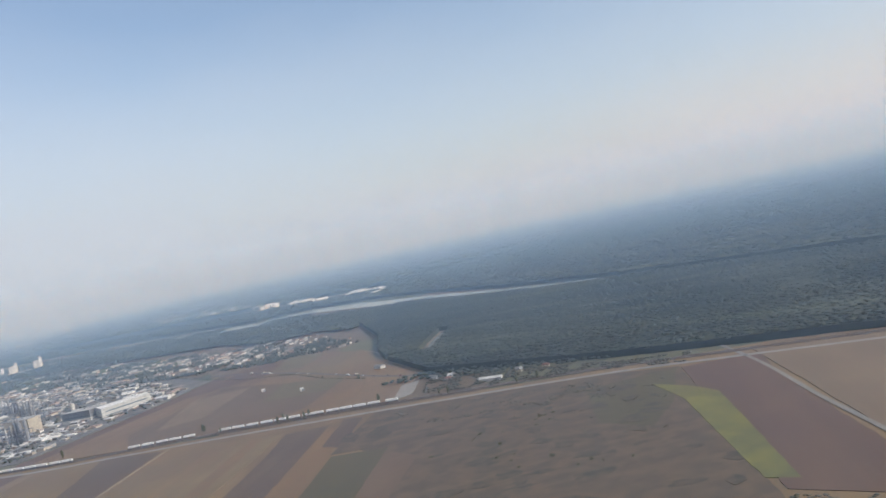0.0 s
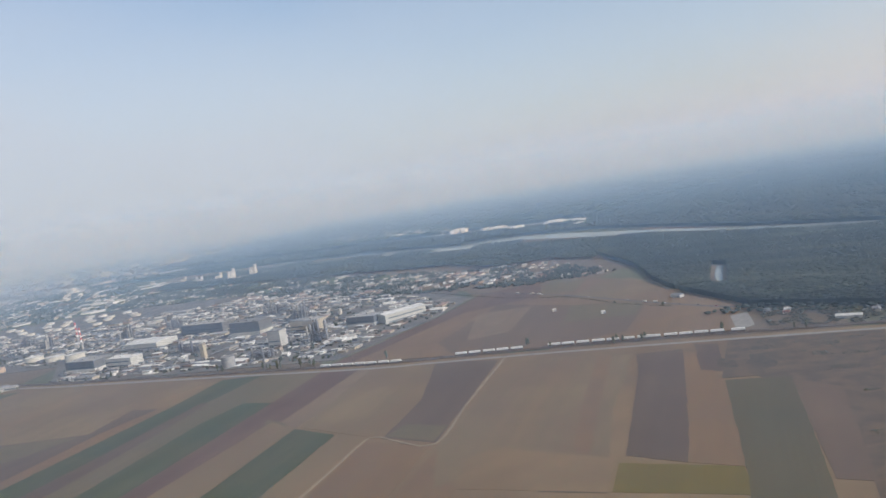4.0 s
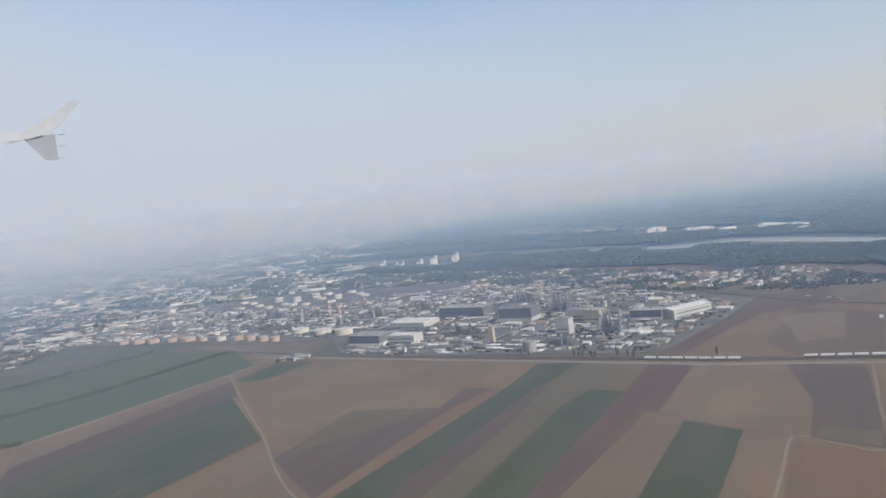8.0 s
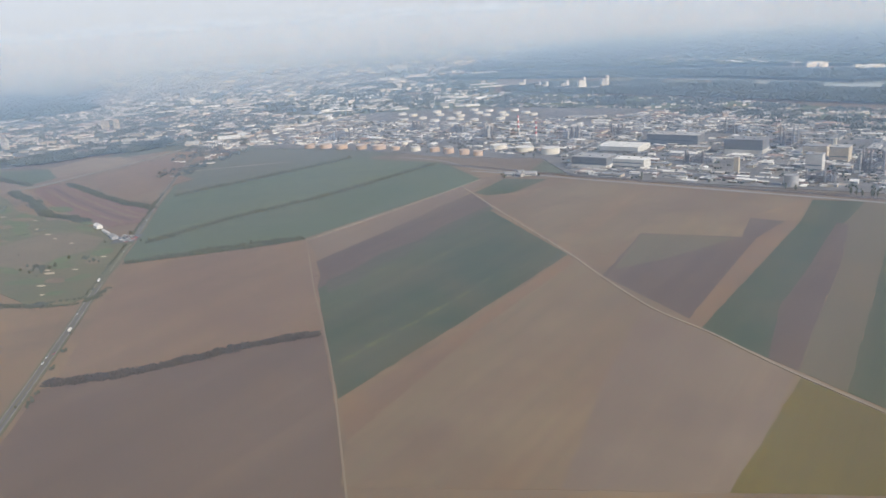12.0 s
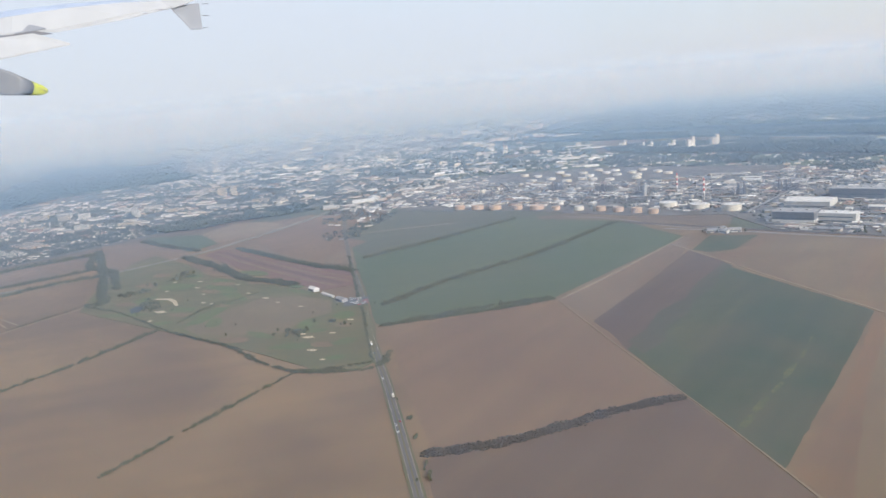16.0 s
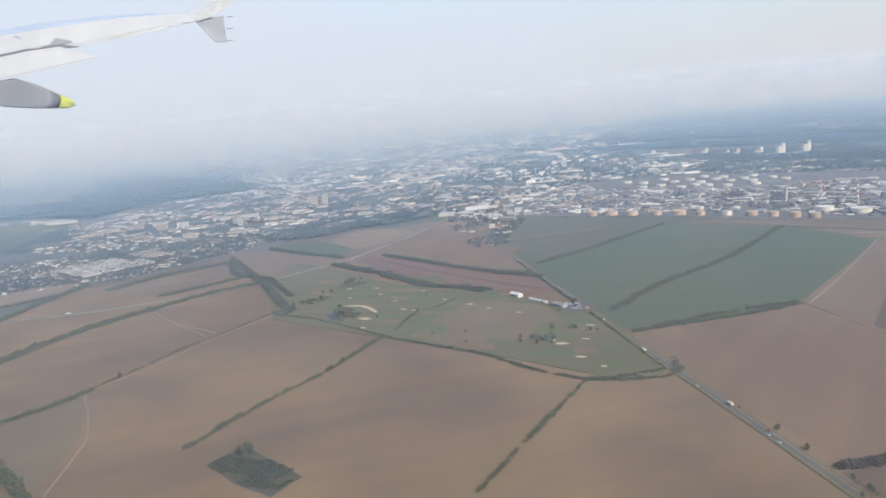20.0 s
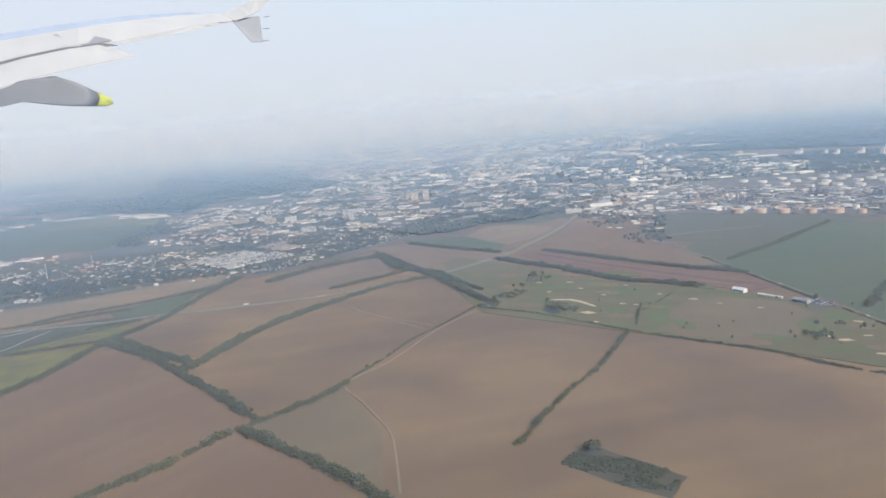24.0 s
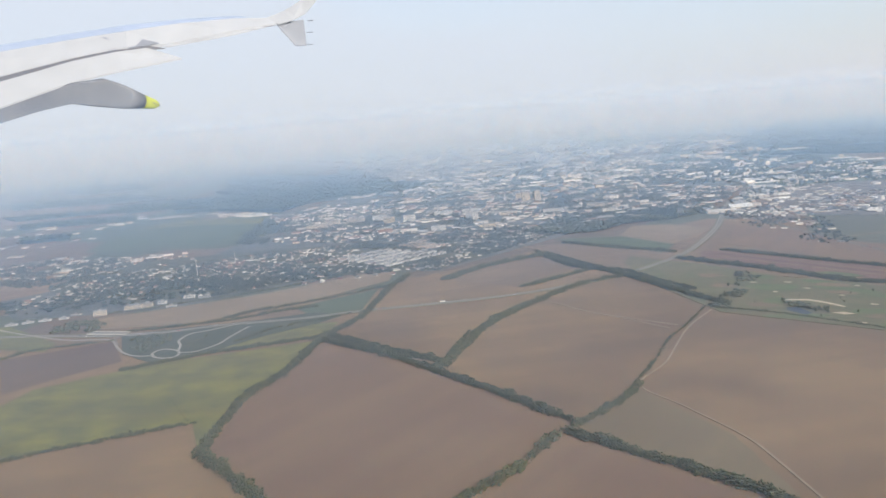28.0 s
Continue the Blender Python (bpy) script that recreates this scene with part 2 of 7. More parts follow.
SCRUB_WEEDS = soil("dark_weeds", (0.05, 0.046, 0.026), (0.09, 0.068, 0.04), 10, 0.3, 0.5, 0.2)
OLIVE_FALLOW = soil("olive_fallow", (0.094, 0.076, 0.036), (0.078, 0.067, 0.033), WORK)
THIN_CROP = soil("thin_crop", (0.078, 0.07, 0.038), (0.07, 0.07, 0.034), WORK, 0.04, 0.35, 0.5, (0.09, 0.072, 0.044))
BRUSH_SOIL = soil("brush_soil", (0.066, 0.06, 0.034), (0.082, 0.07, 0.04), 10, 0.12, 0.3, 0.4)
DIRT_TRACK = soil("dirt_track", (0.23, 0.182, 0.12), (0.19, 0.15, 0.1), 0, 0.1)
WORN_ROAD = plain("worn_concrete_road", (0.215, 0.195, 0.168), (0.175, 0.158, 0.136), 0.1, 0.9)
SAND = plain("sand", (0.47, 0.4, 0.29), (0.38, 0.32, 0.23), 0.5, 0.95)
ASPHALT = plain("asphalt", (0.105, 0.102, 0.098), (0.08, 0.078, 0.075), 0.2, 0.9)
SLIP_ROAD = plain("slip_road_concrete", (0.32, 0.3, 0.27), (0.26, 0.245, 0.22), 0.2, 0.9)
ROAD_GREY = soil("road_grey", (0.125, 0.11, 0.094), (0.1, 0.089, 0.077), 55, 0.05, 0.3, 0.2)
PALE_ROAD = plain("pale_road", (0.25, 0.232, 0.205), (0.2, 0.187, 0.167), 0.2, 0.9)
PAINT_LINE = plain("road_paint", (0.5, 0.5, 0.48), (0.36, 0.36, 0.35), 1.0, 0.7)
YARD = soil("works_yard", (0.165, 0.148, 0.128), (0.088, 0.082, 0.072), -13, 0.05, 0.12, 0.5)
TOWN_GROUND = soil("town_ground", (0.125, 0.122, 0.108), (0.075, 0.08, 0.063), -15, 0.03, 0.08, 0.4)
WATER = plain("river_water", (0.2, 0.22, 0.21), (0.24, 0.25, 0.23), 0.02, 0.2, 0.0, 0.05)
POND_WATER = plain("pond_water", (0.035, 0.04, 0.04), (0.05, 0.052, 0.05), 0.05, 0.8, 0.0, 0.05)
LEAF_HEDGE = foliage("hedge_foliage", (0.05, 0.055, 0.026), (0.088, 0.09, 0.04), (0.115, 0.094, 0.056))
LEAF_SCRUB = foliage("scrub_foliage", (0.05, 0.048, 0.028), (0.066, 0.06, 0.034), (0.09, 0.072, 0.044))
LEAF_BRUSH = foliage("fallow_brush", (0.034, 0.038, 0.016), (0.048, 0.05, 0.02), (0.062, 0.054, 0.026))
LEAF_BARE = foliage("leafless_twigs", (0.05, 0.04, 0.026), (0.066, 0.053, 0.034), (0.085, 0.068, 0.045))
LEAF_WOOD = woodland("woodland_foliage", (0.034, 0.04, 0.025), (0.054, 0.058, 0.036), 0.012)
LEAF_TOWN = woodland("town_foliage", (0.042, 0.047, 0.03), (0.06, 0.062, 0.041), 0.03)
BARK = plain("bark", (0.09, 0.07, 0.055), (0.06, 0.05, 0.04), 2.0, 0.95)

# ---- building helpers ----
class Bag:
    """Collects loose solid pieces that become one mesh."""

    def __init__(self):
        self.v, self.f, self.count = [], [], 0

    def add(self, verts, faces):
        verts = np.asarray(verts, float)
        self.v.append(verts)
        k = self.count
        self.f.extend([tuple(i + k for i in f) for f in faces])
        self.count += len(verts)
        return self

    def prism(self, outline, z0, z1, taper=1.0):
        """An upright solid over an outline that runs anticlockwise."""
        n = len(outline)
        low = np.array([(x, y, z0) for x, y in outline], float)
        mid = low[:, :2].mean(0)
        top = np.c_[mid + (low[:, :2] - mid) * taper, np.full(n, z1)]
        faces = [tuple(range(n, 2 * n)), tuple(range(n - 1, -1, -1))]
        faces += [(i, (i + 1) % n, n + (i + 1) % n, n + i) for i in range(n)]
        return self.add(np.r_[low, top], faces)

    def box(self, x, y, z, w, d, h, rz=0.0, taper=1.0):
        """w along x, d along y, h up from z, turned about its middle by rz degrees."""
        c, s = math.cos(radians(rz)), math.sin(radians(rz))
        corners = [(x + c * a - s * b, y + s * a + c * b) for a, b in ((-w / 2, -d / 2), (w / 2, -d / 2), (w / 2, d / 2), (-w / 2, d / 2))]
        return self.prism(corners, z, z + h, taper)

    def round(self, x, y, z, r, h, sides=16, top=None):
        ring = [(x + r * math.cos(2 * math.pi * i / sides), y + r * math.sin(2 * math.pi * i / sides)) for i in range(sides)]
        return self.prism(ring, z, z + h, 1.0 if top is None else top / r)

    def gable(self, x, y, z, w, d, h, rz=0.0, over=0.2):
        """A pitched roof, ridge along w."""
        c, s = math.cos(radians(rz)), math.sin(radians(rz))
        a, b = w / 2 + over, d / 2 + over
        pts = [(-a, -b, 0), (a, -b, 0), (a, b, 0), (-a, b, 0), (-a, 0, h), (a, 0, h)]
        return self.add([(x + c * p - s * q, y + s * p + c * q, z + k) for p, q, k in pts],
                        [(0, 1, 5, 4), (2, 3, 4, 5), (1, 2, 5), (3, 0, 4), (3, 2, 1, 0)])

    def tube(self, a, b, r, sides=6, r2=None):
        a, b = Vector(a), Vector(b)
        q = (b - a).to_track_quat("Z", "Y")
        ring = [q @ Vector((math.cos(2 * math.pi * i / sides), math.sin(2 * math.pi * i / sides), 0)) for i in range(sides)]
        verts = [a + p * r for p in ring] + [b + p * (r if r2 is None else r2) for p in ring]
        faces = [(i, (i + 1) % sides, sides + (i + 1) % sides, sides + i) for i in range(sides)]
        return self.add([tuple(v) for v in verts], faces + [tuple(range(sides, 2 * sides)), tuple(range(sides - 1, -1, -1))])


def part(name, bag, mat, parent=None, label=""):
    """Links what a bag holds as one mesh object, under parent if there is one."""
    me = bpy.data.meshes.new(name)
    me.from_pydata(np.concatenate(bag.v).tolist(), [], bag.f)
    me.materials.append(mat)
    me.update()
    ob = new(name, me)
    ob.parent = parent
    return tagged(ob, label)


def thing(name, x, y, z=0.0, rz=0.0, label="", category="", group="", kind=""):
    ob = new(name)
    ob.empty_display_size = 0.5
    ob.matrix_world = pose(x, y, z, 0, 0, rz)
    return tagged(ob, label, category, group, kind)


def inside(x, y, outline):
    hit = False
    for i, (x0, y0) in enumerate(outline):
        x1, y1 = outline[i - 1]
        if (y0 > y) != (y1 > y) and x < (x1 - x0) * (y - y0) / (y1 - y0) + x0:
            hit = not hit
    return hit


def anticlockwise(outline):
    area = sum(a[0] * b[1] - b[0] * a[1] for a, b in zip(outline, outline[1:] + outline[:1]))
    return outline if area > 0 else outline[::-1]


def smooth_line(points, step=6.0):
    """A rounded line through the points."""
    p = [Vector((*q, 0)) for q in points]
    p = [2 * p[0] - p[1], *p, 2 * p[-1] - p[-2]]
    out = []
    for a, b, c, d in zip(p, p[1:], p[2:], p[3:]):
        n = max(1, int((c - b).length / step))
        for i in range(n):
            t = i / n
            out.append(0.5 * (2 * b + (c - a) * t + (2 * a - 5 * b + 4 * c - d) * t * t + (3 * b - a - 3 * c + d) * t ** 3))
    return out + [p[-2]]


def ribbon(name, points, width, z, mat, label="", category="road", kind="structure", step=6.0, shift=0.0, parent=None, thick=0.06):
    """A flat strip with a small kerb-like thickness along a rounded line."""
    line = smooth_line(points, step)
    verts, faces = [], []
    for i, p in enumerate(line):
        way = (line[min(i + 1, len(line) - 1)] - line[max(i - 1, 0)]).normalized()
        side = Vector((-way.y, way.x, 0))
        for s, h in ((0.5, 0), (0.5, 1), (-0.5, 1), (-0.5, 0)):
            q = p + side * (shift + s * width)
            verts.append((q.x, q.y, z - thick + thick * h))
    for i in range(len(line) - 1):
        k = 4 * i
        for a in range(3):
            faces.append((k + a, k + a + 1, k + a + 5, k + a + 4))
    b = Bag()
    b.add(verts, faces)
    ob = part(name, b, mat, parent)
    return ob if parent else tagged(ob, label, category, "", kind)


FIELD_LEVEL = [0.05]
rng = random.Random(7)


def field(outline, mat, label, name="field", category="field"):
    """One plot of land, a low slab a hand above the ground; later plots lie a little higher."""
    FIELD_LEVEL[0] += 0.0015
    ring, outline = [], anticlockwise(outline)
    for (x0, y0), (x1, y1) in zip(outline, outline[1:] + outline[:1]):
        far = math.hypot(x1 - x0, y1 - y0)
        n = min(40, max(1, int(far / 5)))
        for i in range(n):
            wobble = min(0.16, far * 0.01) if i else 0.0
            ring.append((x0 + (x1 - x0) * i / n + rng.gauss(0, wobble), y0 + (y1 - y0) * i / n + rng.gauss(0, wobble)))
    b = Bag().prism(ring, -0.2, FIELD_LEVEL[0])
    return tagged(part(name, b, mat), label, category, "", "structure")


ICO = []
for k in range(10):
    bm = bmesh.new()
    bmesh.ops.create_icosphere(bm, subdivisions=1, radius=1.0)
    bm.verts.ensure_lookup_table()
    ICO.append((np.array([v.co[:] for v in bm.verts]) * np.array([[rng.uniform(0.55, 1.25)] for _ in bm.verts]), [tuple(v.index for v in f.verts) for f in bm.faces]))
    bm.free()

# ---- ground and haze ----
m, n, l, bsdf = material("distant_farmland", 0.95)
geo = n.new("ShaderNodeNewGeometry")
turned, squeezed = n.new("ShaderNodeMapping"), n.new("ShaderNodeMapping")
turned.inputs["Rotation"].default_value = (0, 0, radians(-18))
squeezed.inputs["Scale"].default_value = (0.011, 0.0042, 0.0)
cells = n.new("ShaderNodeTexVoronoi")
cells.inputs["Scale"].default_value = 1.0
pick = n.new("ShaderNodeSeparateColor")
plots = n.new("ShaderNodeValToRGB")
plots.color_ramp.interpolation = "CONSTANT"
e = plots.color_ramp.elements
e[0].color, e[1].position, e[1].color = rgba((0.11, 0.082, 0.05)), 0.25, rgba((0.135, 0.098, 0.058))
for at, c in ((0.45, (0.08, 0.082, 0.046)), (0.6, (0.12, 0.088, 0.055)), (0.75, (0.072, 0.08, 0.045)), (0.9, (0.1, 0.095, 0.05))):
    e.new(at).color = rgba(c)
l.new(geo.outputs["Position"], turned.inputs["Vector"])
l.new(turned.outputs["Vector"], squeezed.inputs["Vector"])
l.new(squeezed.outputs["Vector"], cells.inputs["Vector"])
l.new(cells.outputs["Color"], pick.inputs["Color"])
l.new(pick.outputs["Red"], plots.inputs["Fac"])
grain = noise_node(n, l, 0.06, 6.0)
l.new(mix_node(n, l, 0.4, plots.outputs["Color"], mix_node(n, l, grain, (0.2, 0.2, 0.2), (0.8, 0.8, 0.8)), "OVERLAY"), bsdf.inputs["Base Color"])
FARMLAND = m

# one sheet, flat under the plain and rising to low hills far off
CENTRE, RINGS, SIDES = (-430.0, -100.0), (600, 1500, 2500, 3400, 3700, 4000, 4250, 4450, 4600, 6500), 144
verts, faces = [(*CENTRE, 0.0)], []
for k, radius in enumerate(RINGS):
    for i in range(SIDES):
        a = 2 * math.pi * i / SIDES
        rise = max(0.0, min(1.0, (radius - 3100) / 1350)) ** 2
        hill = rise * (14 + 8 * noise.noise((3.1 * math.cos(a), 3.1 * math.sin(a), 0.4)) + 7 * noise.noise((11 * math.cos(a), 11 * math.sin(a), k * 0.3)))
        verts.append((CENTRE[0] + radius * math.cos(a), CENTRE[1] + radius * math.sin(a), hill))
faces += [(0, 1 + i, 1 + (i + 1) % SIDES) for i in range(SIDES)]
for k in range(len(RINGS) - 1):
    p, q = 1 + k * SIDES, 1 + (k + 1) * SIDES
    faces += [(p + i, q + i, q + (i + 1) % SIDES, p + (i + 1) % SIDES) for i in range(SIDES)]
tagged(part("ground", Bag().add(verts, faces), FARMLAND), "flat patchwork of brown and olive farmland with low hills far off", "ground", "", "structure")

def haze_material(name, density, tone, soaked):
    """Thin air that scatters the tone; soaked: how far it dims the other colours as well."""
    mat = bpy.data.materials.new(name)
    mat.use_nodes = True
    nodes, links = mat.node_tree.nodes, mat.node_tree.links
    nodes.clear()
    scatter, soak, both = nodes.new("ShaderNodeVolumeScatter"), nodes.new("ShaderNodeVolumeAbsorption"), nodes.new("ShaderNodeAddShader")
    for node in (scatter, soak):
        node.inputs["Color"].default_value, node.inputs["Density"].default_value = (*tone, 1), density * (soaked if node is soak else 1)
    links.new(scatter.outputs["Volume"], both.inputs[0])
    links.new(soak.outputs["Volume"], both.inputs[1])
    links.new(both.outputs["Shader"], nodes.new("ShaderNodeOutputMaterial").inputs["Volume"])
    return mat


tagged(part("haze", Bag().round(CENTRE[0], CENTRE[1], -2.0, 4900, 146, 64), haze_material("low_haze", 0.00033, (0.43, 0.645, 1.0), 0.0)), "low layer of pale blue haze over the plain", "haze", "", "structure")

# thicker haze in the distance, banks all round the plain, each lower than the nearer one
def haze_bank(near, swing, top, density, tone, soaked, label):
    mat = haze_material("far_haze", density, tone, soaked)
    verts, faces = [], []
    for i in range(96):
        a = 2 * math.pi * i / 96
        inner = near - swing * math.cos(a - 2.2) + 0.08 * near * noise.noise((2 * math.cos(a), 2 * math.sin(a), near))
        for r, z in ((inner, -2.5), (4880, -2.5), (4880, top), (inner, top)):
            verts.append((CENTRE[0] + r * math.cos(a), CENTRE[1] + r * math.sin(a), z))
    for i in range(96):
        p, q = 4 * i, 4 * ((i + 1) % 96)
        faces += [(p + k, p + (k + 1) % 4, q + (k + 1) % 4, q + k) for k in range(4)]
    return tagged(part("haze_bank", Bag().add(verts, [f[::-1] for f in faces]), mat), label, "haze", "", "structure")


for near, top, density, tone, soaked, label in ((760, 138, 0.00023, (0.33, 0.6, 1.0), 0.1, "thin bank of blue haze over the town"),
                                                (1150, 146, 0.00022, (0.36, 0.62, 1.0), 0.15, "bank of blue haze beyond the works"),
                                                (1500, 148, 0.00017, (0.6, 0.78, 1.0), 0.3, "bank of blue haze over the river"),
                                                (1900, 148, 0.00018, (0.76, 0.87, 1.0), 0.2, "distant bank of pale blue haze"),
                                                (2350, 146, 0.0002, (0.82, 0.91, 1.0), 0.2, "distant bank of pale haze"),
                                                (2850, 144, 0.00024, (0.87, 0.94, 1.0), 0.2, "far bank of pale grey haze"),
                                                (3350, 140, 0.0003, (0.9, 0.95, 1.0), 0.2, "farthest bank of pale grey haze")):
    haze_bank(near, 120, top, density, tone, soaked, label)

# an added ring that glows by itself for the bright hazy sky low over the plain, where ground and air can no longer be
# told apart
glow_mat = bpy.data.materials.new("glowing_backdrop")
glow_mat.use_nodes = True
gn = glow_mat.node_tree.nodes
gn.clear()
# emission, not scattered sunlight, gives the ring its brightness
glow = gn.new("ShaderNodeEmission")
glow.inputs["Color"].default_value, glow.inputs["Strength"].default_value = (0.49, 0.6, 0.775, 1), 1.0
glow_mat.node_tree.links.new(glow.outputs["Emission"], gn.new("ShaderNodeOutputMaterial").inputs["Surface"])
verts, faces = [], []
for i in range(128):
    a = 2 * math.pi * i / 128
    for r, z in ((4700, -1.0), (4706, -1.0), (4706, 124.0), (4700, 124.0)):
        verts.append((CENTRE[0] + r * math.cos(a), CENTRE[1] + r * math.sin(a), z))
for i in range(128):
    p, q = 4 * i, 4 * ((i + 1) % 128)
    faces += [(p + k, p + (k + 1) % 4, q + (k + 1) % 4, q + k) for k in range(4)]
tagged(part("backdrop", Bag().add(verts, faces), glow_mat), "added glowing ring for the pale hazy sky over the plain", "sky", "", "structure")

# ---- fields ----
# plain ploughland under all the plots
field([(-1420, -260), (-1330, 70), (-1180, 250), (-1110, 420), (-1000, 600), (-560, 520), (-250, 440), (150, 360), (420, 250), (420, -260)], SOIL_BROWN, "bare brown ploughland under the flight path", "ploughland", "field")
# the large brown fields and pastures of the west
field([(-1123, 121), (-1028.7, 93.9), (-953.8, 54.9), (-955.2, 34.3), (-961.6, 7.9), (-959.5, -22), (-1019.1, -44.3), (-1073.4, -19.6), (-1096.9, 22.4), (-1108.3, 66.8)], SOIL_RED, "bare red-brown ploughed field framed by hedges")
field([(-1030.1, 102.4), (-1033, 240), (-941.5, 198.7), (-939.3, 183.5), (-939, 139.1), (-938.8, 106), (-951.6, 61.8)], SOIL_BROWN, "bare grey-brown field between hedges")
field([(-1031, 245), (-1018, 298), (-1001, 323), (-939, 255), (-943, 204), (-993, 220)], SOIL_BROWN, "small bare brown field beside the bypass")
field([(-1127, 131), (-1135, 176), (-1128, 206), (-1085, 230), (-1047, 255), (-1038, 243), (-1039.4, 139.3), (-1040.1, 108.9)], SOIL_BROWN, "bare brown field below the bypass")
field([(-1171, 295), (-1049, 261), (-1089, 237), (-1142, 195)], SOIL_BROWN, "narrow bare field between town and bypass")
field([(-1135, 289), (-1128, 333), (-1094, 385), (-1050, 343), (-1068, 275)], SOIL_TAN, "pale tan field beside the suburb trees")
field([(-1201, 188), (-1172, 251), (-1146, 191), (-1167, 169)], CROP_DARK, "small dark green field beside the bypass")
field([(-1218.9, -12.3), (-1226, 10), (-1207, 43), (-1191, 68), (-1156, 99), (-1130, 125), (-1114.6, 74.2), (-1107.8, 37.7), (-1078.9, -18.8), (-1104.6, 2.8), (-1126.6, -20.4), (-1153.5, -52.9)], PASTURE, "yellow-green pasture sloping to a hedge")
field([(-1175.2, -84.1), (-1146.3, -57.4), (-1100.5, -1.1), (-1072.8, -23.2), (-1019.1, -44.3), (-1126.1, -108)], SOIL_BROWN, "bare brown field along a hedge")
field([(-1300, 38), (-1264, 89), (-1220, 60), (-1233, 15), (-1236, -1)], SOIL_UMBER, "dull brown field beside the interchange")
field([(-1182, 94), (-1173, 127), (-1157, 157), (-1144, 163), (-1132, 132), (-1154, 110)], PASTURE, "narrow yellow-green strip below the bypass")
field([(-936.9, 103.4), (-931, 240), (-830.6, 209.2), (-833.9, 66), (-826.8, 35.2), (-861.9, 24.8), (-887.5, 61.1)], SOIL_BROWN, "broad bare brown field with pale patches")
field([(-936.3, 98.5), (-891.1, 61.2), (-861.8, 14.5), (-865.3, 19.9), (-904.3, 29.5), (-939.9, 47.8), (-950.4, 51.8), (-945.9, 73.3)], FALLOW, "wedge of olive-brown fallow land between track and hedge")
field([(-949.1, 41.9), (-925.1, 34.2), (-884.4, 17.5), (-873.7, 10.1), (-957.8, -21.4), (-957.6, 3.8)], SOIL_RED, "bare red-brown field corner between two hedges")
field([(-828.4, 207.5), (-704.7, 168.4), (-708.1, 70.5), (-825, 35.8), (-832.1, 63)], SOIL_BROWN, "broad bare brown field south of the golf course")
field([(-702.6, 168.9), (-674.4, 183.9), (-666.8, 180.7), (-670.9, 81.6), (-708.1, 70.5)], SOIL_BROWN, "bare brown field beside the main road")
field([(-815.6, 55), (-810.7, 72.5), (-805.2, 70.4), (-773, 57.5), (-775, 41.8), (-794.6, 46.2)], BRUSH_SOIL, "overgrown dark green fallow patch in a field", "fallow_patch", "scrub")
# around the green field and the main road
field([(-691.2, 239.1), (-619, 305), (-566.1, 237.4), (-528.2, 183.7), (-603.5, 114.4), (-660.7, 191.5)], SOIL_RED, "large bare red-brown field beside the main road")
field([(-602.1, 110.5), (-527.7, 181.6), (-499.2, 142.6), (-500.4, 114.7), (-593.9, 86.3)], SOIL_RED, "bare red-brown field behind the windbreak")
field([(-603.9, 108), (-529.4, 181.7), (-481.2, 116.4), (-448.7, 69.8), (-549.5, 34.9), (-558.2, 47.2), (-580.4, 74.2)], SOIL_UMBER, "dark red-brown ploughed field behind the windbreak")
field([(-873, 489), (-805, 538), (-749, 566), (-643, 551), (-580, 485), (-619, 308), (-698, 243), (-706, 247), (-745, 302), (-798, 374), (-851, 450)], CROP_DARK, "large dark green field of winter wheat")
field([(-852, 451), (-884, 496), (-903, 530), (-896, 616), (-758, 606), (-700, 590), (-749, 566), (-774, 479), (-807, 400)], CROP_MEADOW, "dull grey-green field below the refinery")
# strips between the green field and the railway
field([(-623, 310), (-584, 467), (-575, 492), (-572, 445), (-571, 390), (-581.8, 262.3)], SOIL_TAN, "pale tan stubble strip beside the green field")
field([(-581.8, 262.3), (-571, 390), (-566, 435), (-554, 409), (-562.3, 229)], SOIL_PURPLE, "dark purple-brown ploughed strip")
field([(-563.1, 230.5), (-555, 412), (-462.2, 308.3), (-479.5, 206), (-489.8, 149), (-492.5, 134), (-511.4, 158.9)], CROP_GREEN, "long green field with a yellow streak")
for a, b, wide in (((-508, 158), (-505, 172), 2.4), ((-505, 174), (-501, 190), 3.0), ((-500, 193), (-497, 207), 2.2), ((-497, 209), (-493, 228), 3.2), ((-492, 233), (-490, 247), 1.6), ((-489, 256), (-488, 266), 1.3), ((-527, 292), (-525, 302), 2.2), ((-548, 262), (-546, 268), 1.8)):
    ring = []
    for k in range(16):
        t, r = 2 * math.pi * k / 16, rng.uniform(0.6, 1.25)
        along, across = 0.5 + 0.5 * math.cos(t) * min(r, 1.1), wide * 0.5 * math.sin(t) * r
        ring.append((a[0] + (b[0] - a[0]) * along + across, a[1] + (b[1] - a[1]) * along - 0.2 * across))
    field(ring, WEEDS, "yellow streak of weeds in the green field", "weed_streak", "crop")
field([(-572, 252), (-570, 300), (-564, 360), (-560, 424), (-536, 396), (-541, 372), (-540, 340), (-547, 318), (-546, 290), (-552, 268), (-549, 246), (-555, 226)], THIN_CROP, "thin patchy crop at the edge of the green field")
field([(-589.6, 269.4), (-579, 347), (-569, 438), (-541, 407), (-545, 384), (-551, 350), (-552, 318), (-561, 290), (-561, 262), (-566, 239)], SOIL_PURPLE, "dark brown ploughed land fading into green crops")
field([(-490.4, 131.5), (-476.5, 193.2), (-462.4, 304.5), (-455.3, 298.9), (-468.4, 206.9), (-470.9, 105.2)], SOIL_ORANGE, "narrow orange-brown strip of dry stubble")
